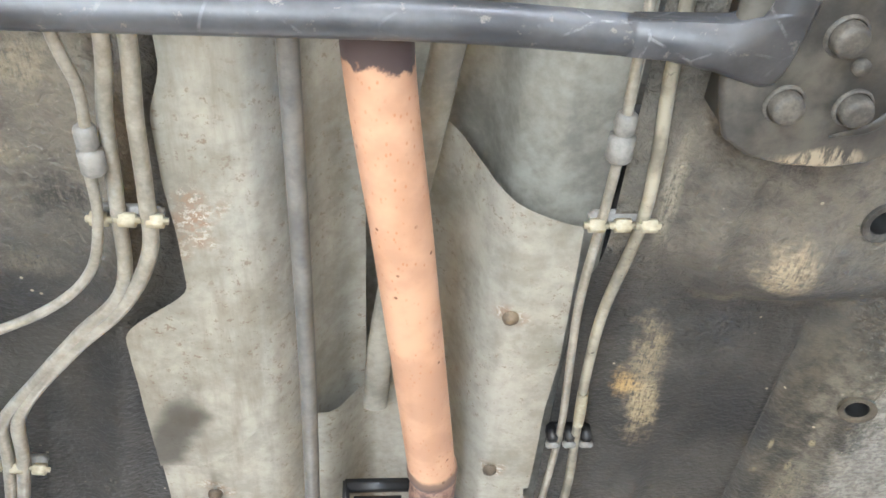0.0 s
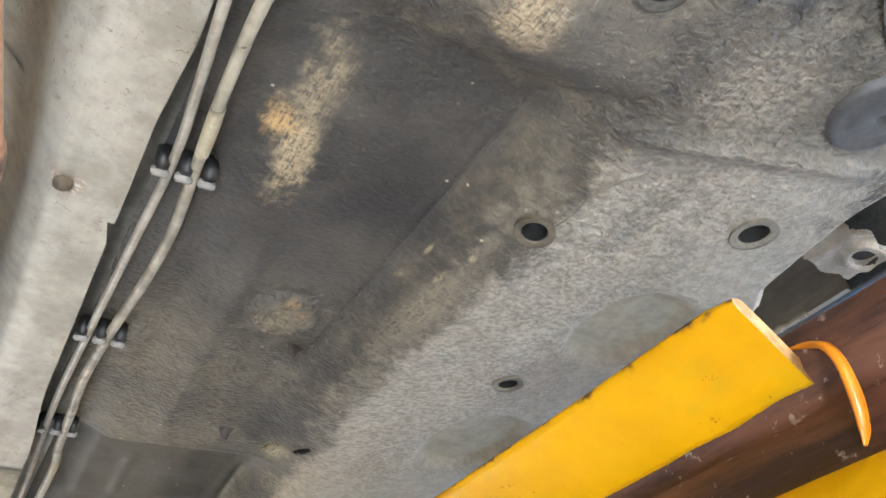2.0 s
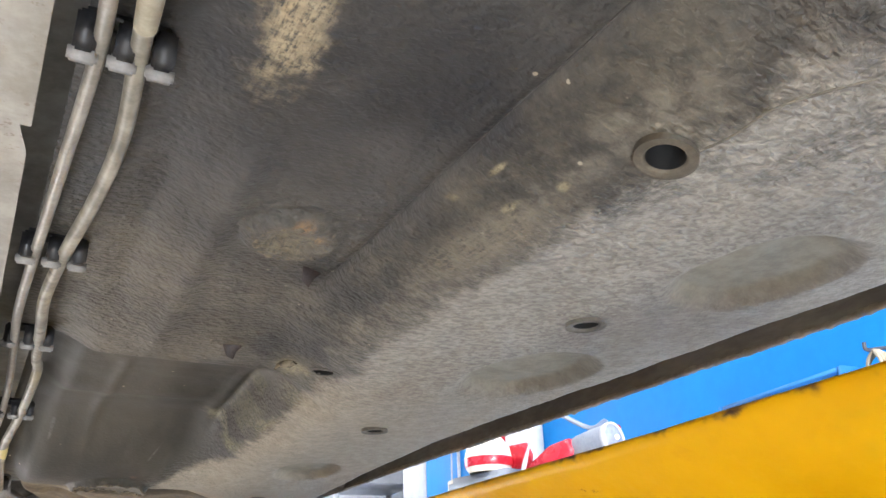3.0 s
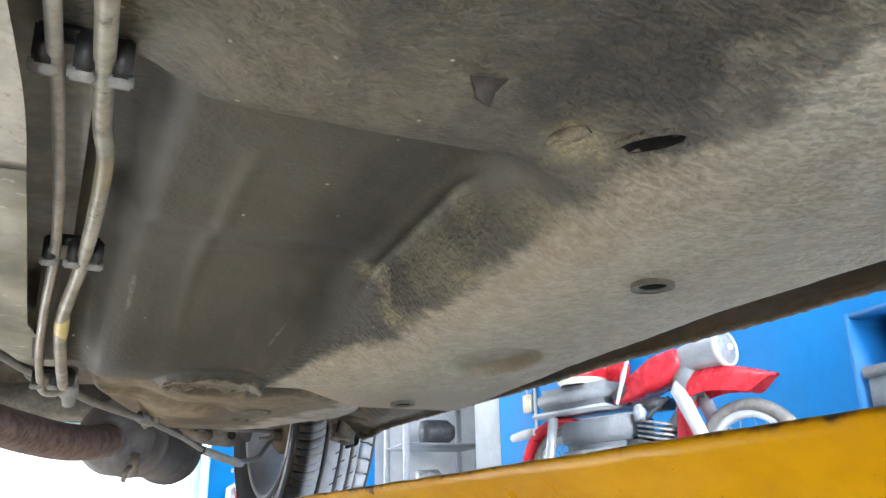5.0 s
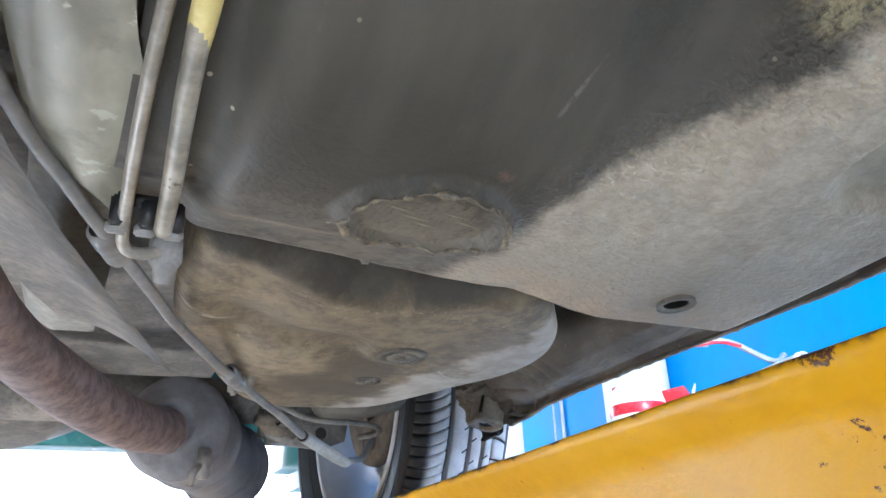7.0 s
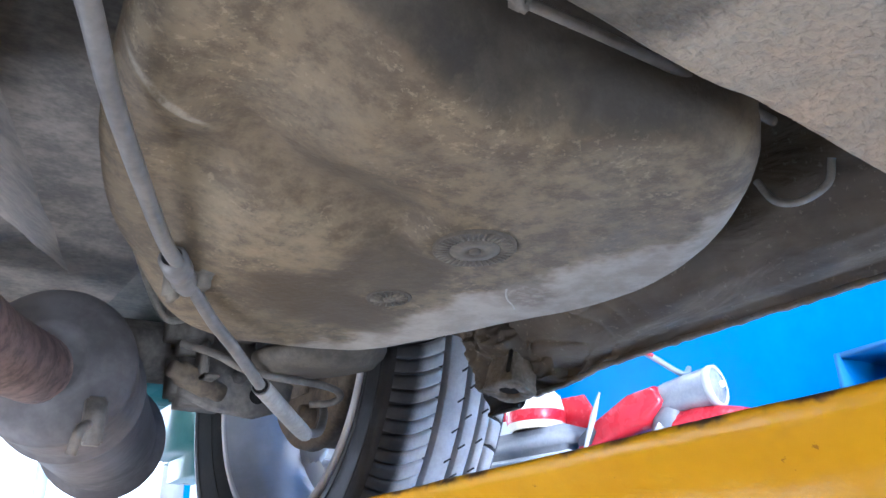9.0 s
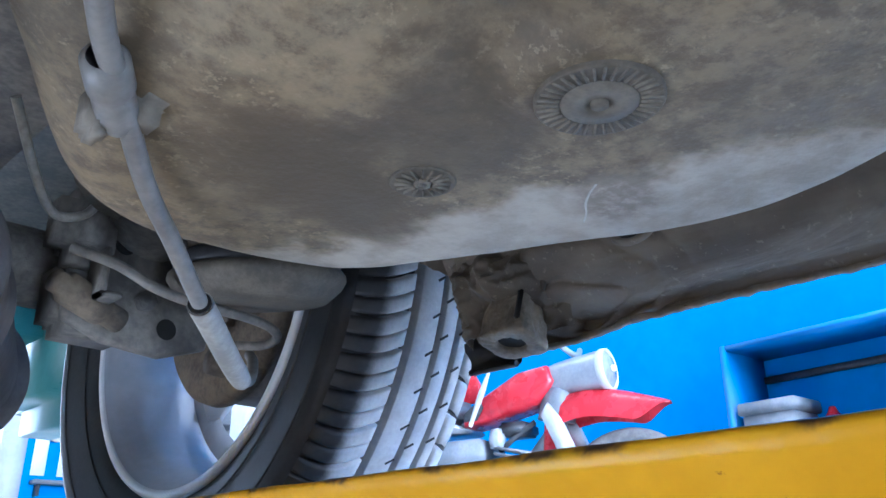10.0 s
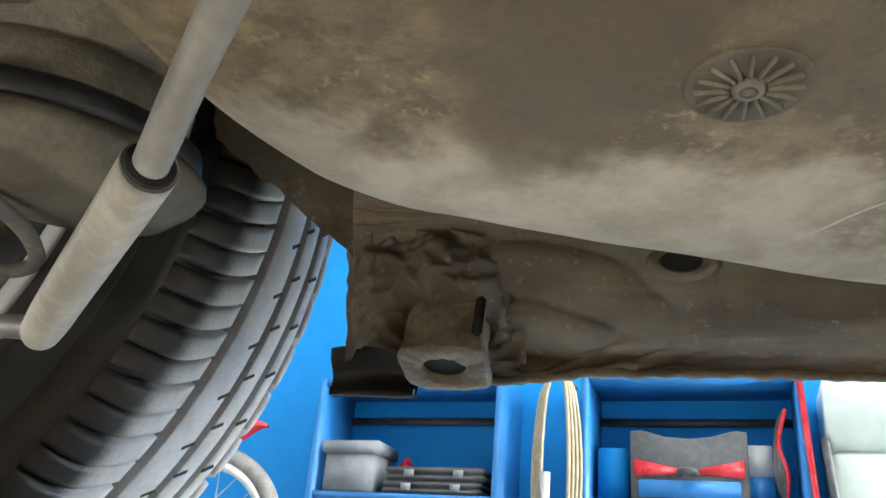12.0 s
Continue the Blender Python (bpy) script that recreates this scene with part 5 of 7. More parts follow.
shield(1, 1.28, 1.796, lambda y: 0.136 + 0.014 * ss(y, 1.59, 1.68), 0.0, 0.0, "smooth pale heat shield with a rounded rear end", -0.0022, lambda y: float(np.interp(y, [1.28, 1.45, 1.605, 1.695, 1.759, 1.796], [0.03, 0.07, 0.084, 0.096, 0.118, 0.15])), 0.009, "shieldsmooth")
shield(-1, 0.3, 0.79, lambda y: 0.128 + 0.01 * ss(y, 0.42, 0.46) - 0.003 * ss(y, 0.5, 0.55) + 0.05 * ss(y, 0.585, 0.64), 0.0, 0.0, "dusty aluminium heat shield of the far side", back=0.085)
shield(-1, 0.68, 1.7, lambda y: 0.185, 0.0, 0.0, "dusty aluminium heat shield of the far side", 0.0045)
fs = grid(lambda x, y: (x, y, 0.272 - 0.035 * ss(abs(x - 0.2), 0.02, 0.06) + 0.002 * lump(x, y, 20)), list(np.linspace(0.13, 0.27, 24)), list(np.linspace(0.772, 1.2, 60)))
put("heat_shield", fs, "shield", car, "inner heat shield above the exhaust")
put("hanger_bracket", join(box(0.155, 0.215, 0.852, 0.862, 0.215, 0.226, 0.002), box(0.153, 0.159, 0.852, 0.9, 0.2, 0.226, 0.002), box(0.16, 0.21, 0.87, 0.9, 0.205, 0.22, 0.003)), "black", car, "black exhaust hanger bracket")
for wx, wy in ((0.279, 0.618), (0.281, 0.802), (0.045, 0.83)):
    wm = put("rivet", moved(lathe([(0.0062, 0.002), (0.0058, -0.001), (0.0035, -0.0014), (0.0032, -0.003), (0.0015, -0.0036), (0.0001, -0.0035)], 16), Matrix.Translation((wx, wy, 0.1955))), "hub", car, "rusty shield fastener with a washer")

# pipes along the near side
CLIP_Y = (0.511, 0.761, 0.989, 1.21, 1.466, 1.75)
put("brake_pipe", tube([(0.318, 0.3, 0.165), (0.319, 0.4, 0.167), (0.321, 0.453, 0.168), (0.321, 0.511, 0.172), (0.322, 0.59, 0.182), (0.33, 0.68, 0.192), (0.336, 0.757, 0.199), (0.3345, 0.87, 0.202), (0.3325, 0.988, 0.204),
                        (0.331, 1.1, 0.207), (0.333, 1.19, 0.214), (0.336, 1.272, 0.221), (0.339, 1.37, 0.221), (0.34, 1.468, 0.214), (0.337, 1.56, 0.2), (0.336, 1.65, 0.183), (0.339, 1.75, 0.1745), (0.342, 1.775, 0.17), (0.351, 1.78, 0.169), (0.362, 1.782, 0.173)], [0.0032, 0.0032, 0.0033, 0.0034, 0.0036], 12, 8), "tube", car, "grey coated steel brake pipe")
put("fuel_pipe", tube([(0.336, 0.3, 0.166), (0.339, 0.4, 0.168), (0.344, 0.456, 0.169), (0.347, 0.515, 0.173), (0.341, 0.6, 0.184), (0.344, 0.68, 0.193), (0.35, 0.757, 0.199), (0.3555, 0.832, 0.202), (0.354, 0.9, 0.203), (0.348, 0.988, 0.204),
                       (0.3455, 1.08, 0.208), (0.35, 1.17, 0.214), (0.355, 1.272, 0.22), (0.36, 1.33, 0.221), (0.358, 1.466, 0.213), (0.3505, 1.56, 0.197), (0.351, 1.62, 0.186), (0.356, 1.7, 0.175), (0.359, 1.752, 0.1725)], [0.0042, 0.004, 0.0039, 0.004, 0.0043, 0.0046, 0.005, 0.005], 14, 8), "oldtube", car, "weathered yellowish fuel pipe")
put("union", join(moved(lathe([(0.0001, -0.016), (0.0055, -0.015), (0.0068, -0.012), (0.0068, -0.004), (0.0055, -0.003), (0.0055, -0.001), (0.0082, 0.0), (0.0085, 0.013), (0.0065, 0.016), (0.0001, 0.016)], 8, "Y"), Matrix.Translation((0.3205, 0.446, 0.168)))), "clip_foot", car, "corroded pipe union nut")
put("valve", join(moved(lathe([(0.0001, 0.0), (0.0085, 0.002), (0.0088, 0.012), (0.0075, 0.013), (0.0075, 0.016), (0.0092, 0.018), (0.0095, 0.03), (0.007, 0.034), (0.0062, 0.042), (0.0001, 0.044)], 20), Matrix.Translation((0.363, 1.771, 0.193)) @ pose(0, 0, 0, 222, 0, -8))), "clip_foot", car, "dusty greenish pipe valve")


def pipe_clip(x, y, z, foot):
    c = put("pipe_clip", box(-0.02, 0.02, -0.004, 0.004, 0.003, 0.012, 0.002) if foot == "ivory" else join(*(box(dx - 0.0042, dx + 0.0042, -0.0055, 0.0045, -0.003, 0.012, 0.0012) for dx in (-0.0145, 0.0005, 0.0145)),
                              box(-0.0175, 0.0175, -0.0045, 0.0045, 0.008, 0.015, 0.002)), "clip_foot" if foot == "ivory" else "black", car, "plastic pipe clip" if foot == "ivory" else "black plastic pipe clip")
    for dx in (-0.0165, 0.0, 0.0165):
        put("clip_foot", box(dx - 0.0078, dx + 0.0078, -0.0045, 0.005, -0.006, 0.003, 0.003) if foot == "ivory" else box(dx * 0.87 - 0.0056, dx * 0.87 + 0.0056, 0.002, 0.007, -0.0062, 0.0005, 0.0012), foot, c)
    c.location = (x, y, z)
    return c


for k, cy in enumerate(CLIP_Y):
    pz = (0.172, 0.199, 0.204, 0.2165, 0.2135, 0.1755)[k]
    pipe_clip((0.334, 0.345, 0.342, 0.344, 0.351, 0.35)[k], cy, pz - 0.001, "ivory" if k == 0 else "clip_foot")
put("paint_mark", tube([(0.3504, 1.563, 0.1965), (0.3503, 1.588, 0.192), (0.351, 1.613, 0.188)], [0.0046, 0.0056, 0.0056, 0.0047], 14, 4), "markpaint", car, "yellow paint mark on the pipe")
put("paint_mark", tube([(0.3455, 0.698, 0.1948), (0.3475, 0.72, 0.1963), (0.3492, 0.742, 0.1978)], [0.0044, 0.0047, 0.0047, 0.0044], 14, 4), "ivory", car, "faint cream paint mark on the pipe")
# pipes of the far side
put("brake_pipe", tube([(0.041, 0.28, 0.184), (0.04, 0.394, 0.184), (0.032, 0.448, 0.184), (0.027, 0.507, 0.184), (0.018, 0.576, 0.183), (-0.02, 0.62, 0.182), (-0.057, 0.664, 0.182), (-0.094, 0.712, 0.182), (-0.102, 0.757, 0.182), (-0.125, 0.86, 0.182)], 0.0048, 12, 8), "tube", car, "grey coated pipe bent round the shield")
put("fuel_pipe", tube([(0.055, 0.28, 0.184), (0.053, 0.394, 0.184), (0.048, 0.448, 0.184), (0.045, 0.5, 0.184), (0.04, 0.546, 0.183), (0.016, 0.591, 0.182), (-0.027, 0.635, 0.182), (-0.078, 0.7, 0.182), (-0.091, 0.757, 0.182), (-0.114, 0.85, 0.182)], 0.0052, 12, 8), "tube", car, "grey coated pipe bent round the shield")
put("brake_pipe", tube([(0.012, 0.3, 0.176), (0.017, 0.39, 0.176), (0.024, 0.425, 0.176), (0.023, 0.449, 0.176), (0.019, 0.479, 0.176), (0.017, 0.512, 0.176), (0.003, 0.557, 0.177), (-0.033, 0.592, 0.178), (-0.1, 0.625, 0.178)], 0.0034, 10, 8), "tube", car, "thin steel brake pipe")
put("union", moved(lathe([(0.0001, -0.016), (0.0055, -0.015), (0.0068, -0.012), (0.0068, -0.003), (0.0055, -0.002), (0.0055, 0.0), (0.0078, 0.001), (0.0078, 0.013), (0.006, 0.016), (0.0001, 0.016)], 8, "Y"), Matrix.Translation((0.022, 0.465, 0.176))), "clip_foot", car, "corroded pipe union nut")
for cx, cy, turn in ((0.032, 0.518, 2), (-0.097, 0.765, 8)):
    c = pipe_clip(cx, cy, 0.182, "ivory")
    c.rotation_euler = (0, 0, radians(turn))
put("guide_tube", tube([(0.137, 0.2, 0.172), (0.136, 0.4, 0.172), (0.134, 0.64, 0.176), (0.128, 0.9, 0.18), (0.12, 1.3, 0.185)], 0.0062, 12, 6), "cable", car, "straight grey handbrake cable tube")
put("stay", tube([(0.232, 0.36, 0.232), (0.224, 0.435, 0.238), (0.19, 0.667, 0.246), (0.182, 0.78, 0.25)], 0.011, 10, 4, 0.5), "tunnel", car, "flat grey stay behind the exhaust")

# exhaust
put("exhaust_pipe", tube([(0.165, 0.1, 0.162), (0.174, 0.25, 0.165), (0.182, 0.396, 0.167), (0.199, 0.53, 0.17), (0.226, 0.75, 0.175), (0.23, 0.79, 0.177), (0.228, 0.95, 0.185), (0.222, 1.25, 0.185), (0.232, 1.6, 0.172), (0.27, 1.88, 0.163), (0.32, 2.04, 0.16), (0.385, 2.2, 0.164), (0.44, 2.32, 0.18)], [0.0192] * 8 + [0.0195, 0.021, 0.0245, 0.026, 0.026], 28, 10), "exhaust", car, "copper-coloured exhaust pipe, rusty behind the weld")
wr = lathe([(0.0192, -0.008), (0.0205, -0.004), (0.0208, 0.0), (0.0202, 0.005), (0.0192, 0.008)], 32, "Y")
put("weld", moved(wr, Matrix.Translation((0.2285, 0.768, 0.1756)) @ pose(0, 0, 0, 1.5, 0, -6)), "exhaust", car)
mf = put("muffler", moved(lathe([(0.0001, -0.012), (0.024, -0.012), (0.028, -0.016), (0.033, -0.011), (0.05, -0.007), (0.0585, 0.0), (0.0615, 0.006), (0.0615, 0.014), (0.0585, 0.018), (0.059, 0.09), (0.0625, 0.094), (0.0625, 0.102), (0.0595, 0.106), (0.0595, 0.36), (0.069, 0.366), (0.069, 0.376), (0.06, 0.382), (0.0001, 0.39)], 48, "Y"), Matrix.Translation((0.452, 2.33, 0.188)) @ pose(0, 0, 0, 2, 0, -20)), "muffler", car, "dull round steel muffler with a crimped seam")
put("hanger", join(box(0.475, 0.49, 2.3, 2.312, 0.125, 0.16, 0.002), tube([(0.478, 2.303, 0.14), (0.47, 2.29, 0.13), (0.468, 2.295, 0.116)], 0.004, 8, 5)), "axle", mf)
put("rear_heat_shield", grid(lambda u, v: (0.272 + 0.16 * v ** 1.15 - 0.12 * u + 0.002 * lump(u * 2, v * 3, 4), 1.7 + 0.5 * v, 0.2 + 0.055 * math.sin(u * 1.5) + 0.012 * v), list(np.linspace(0, 1, 24)), list(np.linspace(0, 1, 40))), "axle", car, "grey heat shield blade over the rear exhaust")
put("exhaust_flange", join(moved(slab([(-0.022, -0.03), (0.022, -0.03), (0.026, 0), (0.022, 0.03), (-0.022, 0.03), (-0.026, 0)], -0.004, 0.004, 0.002), Matrix.Translation((0.262, 1.25, 0.2)) @ pose(0, 0, 0, 20, 0, 0)),
                           moved(lathe([(0.0001, -0.012), (0.007, -0.011), (0.007, 0)], 6), Matrix.Translation((0.268, 1.262, 0.198)))), "hub", car, "rusty exhaust hanger plate")

# anti-roll bar and mounting plate at the front
arb = put("anti_roll_bar", tube([(-0.3, 0.356, 0.128), (0.0, 0.362, 0.13), (0.2, 0.3625, 0.13), (0.29, 0.366, 0.129), (0.33, 0.368, 0.128), (0.355, 0.369, 0.127)], [0.0098, 0.0098, 0.0098, 0.01, 0.0096, 0.006], 22, 8), "bar", car, "black anti-roll bar across the tunnel")
put("bar_end", slab([(0.295, 0.3565), (0.295, 0.3745), (0.318, 0.3765), (0.341, 0.3815), (0.358, 0.387), (0.366, 0.389), (0.372, 0.388), (0.3755, 0.382), (0.3785, 0.372), (0.382, 0.35), (0.386, 0.31), (0.39, 0.26), (0.366, 0.26), (0.363, 0.31), (0.3605, 0.346), (0.357, 0.3555), (0.34, 0.357)], 0.1185, 0.131, 0.0045), "bar", arb, "flattened end of the bar")
pl = put("mounting_plate", slab([(0.352, 0.405), (0.358, 0.42), (0.373, 0.4305), (0.395, 0.436), (0.42, 0.4375), (0.44, 0.434), (0.455, 0.425), (0.463, 0.41), (0.4645, 0.39), (0.462, 0.365), (0.458, 0.335), (0.475, 0.292), (0.52, 0.24), (0.52, 0.05), (0.35, 0.05), (0.345, 0.25), (0.347, 0.36), (0.348, 0.39)], 0.124, 0.133, 0.003), "plate", car, "thick rounded subframe plate, dusty black with scraped edge")
put("dish_rim", tube([(0.437, 0.352, 0.1242), (0.445, 0.375, 0.1242), (0.443, 0.397, 0.1242), (0.432, 0.411, 0.1242), (0.412, 0.417, 0.1242)], [0.0015, 0.0032, 0.0038, 0.0032, 0.0012], 10, 6, 0.5), "plate", pl)
put("spacer", box(0.36, 0.44, 0.25, 0.425, 0.133, 0.172, 0.006), "plate", car)
for bx, by, br in ((0.382, 0.3985, 0.0088), (0.418, 0.3995, 0.0086), (0.4005, 0.362, 0.009), (0.394, 0.318, 0.011), (0.43, 0.31, 0.012)):
    put("bolt", moved(join(lathe([(br * 1.22, 0.0), (br * 1.2, -0.0012), (br * 1.05, -0.0018)], 24), lathe([(br * 0.98, -0.001), (br * 0.96, -0.006), (br * 0.86, -0.0082), (br * 0.5, -0.0088), (0.0001, -0.0088)], 14)), Matrix.Translation((bx, by, 0.124))), "bolt", pl, "worn steel flange bolt")
put("bolt", moved(lathe([(0.0045, 0), (0.0045, -0.003), (0.0001, -0.004)], 12), Matrix.Translation((0.413, 0.377, 0.124))), "bolt", pl)
put("bush_bracket", box(0.425, 0.475, 0.285, 0.325, 0.112, 0.13, 0.006), "plate", car)
put("steering_rack", tube([(-0.2, 0.18, 0.17), (0.3, 0.2, 0.17), (0.37, 0.22, 0.165)], 0.03, 16, 4), "hub", car, "rusty brown steering rack")
LINER_A = [Vector((x, y, floor_z(x, y) - 0.0012)) for x, y in ((0.53, 0.305), (0.55, 0.362), (0.565, 0.405), (0.6, 0.452), (0.645, 0.486), (0.7, 0.505))]
LINER_B = [Vector(p) for p in ((0.69, 0.36, 0.46), (0.7, 0.398, 0.37), (0.7, 0.411, 0.31), (0.7, 0.424, 0.24), (0.704, 0.438, 0.19), (0.722, 0.462, 0.162))]
put("wheel_arch_liner", grid(lambda u, v: tuple(smooth_line(LINER_A, 6)[v].lerp(smooth_line(LINER_B, 6)[v], u) + Vector((0.0, -0.03 * math.sin(u * math.pi), 0.015 * math.sin(u * math.pi) + 0.003 * lump(u * 3, v * 0.3, 2)))), list(np.linspace(0, 1, 24)), range(31)), "liner", car, "dark plastic wheel arch liner")
ff = put("front_fender", grid(lambda u, v: (0.9 + 0.2 * (1 - u) ** 1.2 + 0.012 * math.sin(u * 9) + 0.03 * v, -0.35 + 0.92 * u, 0.22 + 0.006 * lump(u * 8, 0, 4) + 0.5 * v), list(np.linspace(0, 1, 30)), list(np.linspace(0, 1, 20))), "fender", car, "pale primed fender with plugged holes")
for fy, fz in ((0.452, 0.43), (0.485, 0.315), (0.4, 0.5)):
    put("fender_plug", moved(lathe([(0.016, -0.002), (0.014, -0.006), (0.009, -0.006), (0.008, 0.002), (0.0001, 0.002)], 24, "X"), Matrix.Translation((0.905, fy, fz))), "greyplastic", ff)
mb_place = Matrix.Translation((0.78, 0.622, 0.1705)) @ pose(0, 0, 0, 0, 6, 0)
mb_verts, mb_faces = grid(lambda u, v: (u, v, 0.003 * ss(u, -0.005, -0.022) - 0.0035 * bell(math.hypot((u - 0.021) / 0.016, (v + 0.004) / 0.012) - 1, 0.3) + 0.0016 * lump(u * 3, v * 3, 22)),
                          list(np.linspace(-0.03, 0.034, 44)), list(np.linspace(-0.022, 0.026, 36)), lambda u, v: abs(v - 0.001) < 0.02 + 0.005 * lump(u, 1, 60) - 0.016 * ss(u, -0.012, -0.03) and math.hypot((u - 0.021) / 0.011, (v + 0.004) / 0.0075) > 1)
mb = put("mount_bracket", moved(join((mb_verts, mb_faces), ([(x * 0.98, y * 0.98, z + 0.006) for x, y, z in mb_verts], mb_faces)), mb_place), "jacksocket", car, "small dusty bracket with a hole")
put("hole", moved(lathe([(0.0125, 0.0045), (0.0001, 0.0045)], 20), mb_place @ Matrix.Translation((0.021, -0.004, 0)) @ Matrix.Diagonal((1, 0.72, 1, 1))), "void", mb)


# ---------------------------------------------------------------- fuel tank
TANK_MID = (0.57, 2.005)
TANK_PLAN = [(0.741, 1.985), (0.733, 2.025), (0.71, 2.093), (0.684, 2.152), (0.66, 2.19), (0.633, 2.211), (0.598, 2.224), (0.55, 2.23), (0.517, 2.218), (0.489, 2.194), (0.455, 2.145),
             (0.424, 2.09), (0.398, 2.0), (0.39, 1.9), (0.41, 1.815), (0.5, 1.785), (0.6, 1.808), (0.652, 1.842), (0.7, 1.892), (0.73, 1.942)]
TANK_RING = smooth_line(TANK_PLAN[-1:] + TANK_PLAN + TANK_PLAN[:2], 6)[6:-6]


def tank_outline(k, s):
    """Plan outline of the tank; k: step along it, s: share of the full size."""
    x, y = TANK_RING[k]
    return TANK_MID[0] + (x - TANK_MID[0]) * s, TANK_MID[1] + (y - TANK_MID[1]) * s


STEP_X, STEP_Y = [0.43, 0.473, 0.505, 0.531, 0.548, 0.557, 0.575, 0.605, 0.73], [1.843, 1.858, 1.87, 1.88, 1.88, 1.865, 1.856, 1.846, 1.835]


def tank_z(x, y):
    """Height of the tank's flat underside, with its steps and creases."""
    z = 0.189
    flat = ss(math.hypot(x - 0.597, (y - 2.03) * 0.6), 0.03, 0.08)
    z += 0.062 * ss(y - float(np.interp(x, STEP_X, STEP_Y)), 0.006, -0.024)
    clear = ss(math.hypot(x - 0.5955, y - 1.988), 0.025, 0.045)
    z += 0.016 * ss(x, 0.5, 0.43)
    # curved crest and the valley that runs on from it
    z -= 0.007 * math.exp(-((y - 1.952 - 0.62 * (x - 0.41)) / 0.013) ** 2) * ss(x, 0.385, 0.4) * ss(x, 0.49, 0.45)
    z += clear * 0.011 * math.exp(-((y - 1.972 - 0.17 * (x - 0.447)) / 0.024) ** 2) * ss(x, 0.42, 0.46) * ss(x, 0.62, 0.56)
    return z + flat * (0.0025 * lump(x, y, 14) + 0.0008 * lump(x, y, 40))


def tank():
    verts, faces = [], []
    n, m = len(TANK_RING), 48
    for j in range(m):
        t = j / (m - 1)
        for k in range(n):
            up = 0.0
            if t < 0.66:
                s = t / 0.66 * 0.86
            else:
                b = min(1.0, (t - 0.66) / 0.2) * math.pi / 2
                wall = max(0.0, (t - 0.86) / 0.14)
                s = 0.86 + 0.14 * math.sin(b) - 0.05 * wall
                up = 0.017 * (1 - math.cos(b)) + 0.12 * wall
            x, y = tank_outline(k, max(s, 0.0005))
            verts.append((x, y, tank_z(x, y) + up))
    for j in range(m - 1):
        for k in range(n):
            a, b = j * n + k, j * n + (k + 1) % n
            faces.append((a, a + n, b + n, b))
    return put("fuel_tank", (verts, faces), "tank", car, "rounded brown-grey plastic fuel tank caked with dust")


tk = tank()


def tank_plug(x, y, r, ribs, z=0.1881, inner=0.62):
    base = put("tank_plug", moved(lathe([(r, 0.004), (r * 0.995, -0.0008), (r * 0.97, -0.0013), (r * 0.93, -0.0012), (r * 0.6, -0.001), (r * 0.3, -0.001), (0.0001, -0.001)], 48), Matrix.Translation((x, y, z))), "plugdark", tk, "dark round ribbed plug moulded into the tank")
    for k in range(ribs):
        a = 2 * math.pi * k / ribs
        put("rib", moved(box(r * inner, r * (0.95 if ribs > 20 else 0.84), -r * 0.024, r * 0.024, -0.0018 if ribs > 20 else -0.0024, 0.0, 0.0002), Matrix.Translation((x, y, z)) @ pose(0, 0, 0, 0, 0, math.degrees(a))), "plugrib", base)
    put("centre", moved(lathe([(r * 0.6, 0.0), (r * 0.585, -0.0018), (r * 0.24, -0.0021), (r * 0.22, -0.0012), (0.0001, -0.0012)] if ribs > 20 else [(r * 0.26, 0.0), (r * 0.24, -0.0026), (r * 0.12, -0.0026), (r * 0.1, -0.0018), (0.0001, -0.0018)], 32), Matrix.Translation((x, y, z))), "plugrib", base)
    put("hub", moved(lathe([(r * 0.15, 0.0), (r * 0.14, -0.0026), (0.0001, -0.0026)], 24), Matrix.Translation((x, y, z))), "plugdark", base)


tank_plug(0.5955, 1.988, 0.0232, 36)
tank_plug(0.597, 2.079, 0.0145, 16, 0.1895, 0.3)
put("scratch", tube([(x, y, tank_z(x, y) + 0.0002) for x, y in ((0.651, 2.028), (0.656, 2.035), (0.664, 2.043), (0.673, 2.049), (0.682, 2.057))], 0.0008, 6, 4, 0.4), "sleeve", tk)
put("hook", tube([(0.745, 1.905, 0.235), (0.746, 1.897, 0.219), (0.75, 1.884, 0.214), (0.753, 1.868, 0.219), (0.752, 1.862, 0.232)], 0.0023, 10, 8), "sleeve", car, "small bent wire hook")
put("strap", tube([(0.508, 1.842, 0.213), (0.53, 1.842, 0.2142), (0.562, 1.842, 0.2155), (0.609, 1.842, 0.2165), (0.663, 1.842, 0.2145)], 0.0024, 10, 8), "axle", car, "dusty wire strap along the rear lip of the floor")
put("strap_clip", box(0.502, 0.513, 1.838, 1.847, 0.209, 0.219, 0.003), "axle", car)

# handbrake cable
put("handbrake_cable", tube([(0.2, 1.4, 0.225), (0.275, 1.68, 0.205), (0.312, 1.765, 0.195), (0.338, 1.823, 0.192), (0.371, 1.896, 0.189), (0.396, 1.953, 0.187), (0.449, 2.06, 0.187), (0.473, 2.098, 0.187), (0.507, 2.146, 0.18), (0.5365, 2.177, 0.172), (0.571, 2.21, 0.158)], 0.0042, 16, 8), "cable", car, "grey handbrake cable")
put("cable_sleeve", tube([(0.57, 2.209, 0.1582), (0.59, 2.2305, 0.1548), (0.62, 2.263, 0.1495), (0.636, 2.28, 0.147), (0.646, 2.2905, 0.1455), (0.6505, 2.2955, 0.1455)], [0.0067, 0.0067, 0.0067, 0.0067, 0.0062, 0.0045], 20, 6), "sleeve", car, "dusty steel cable sleeve")
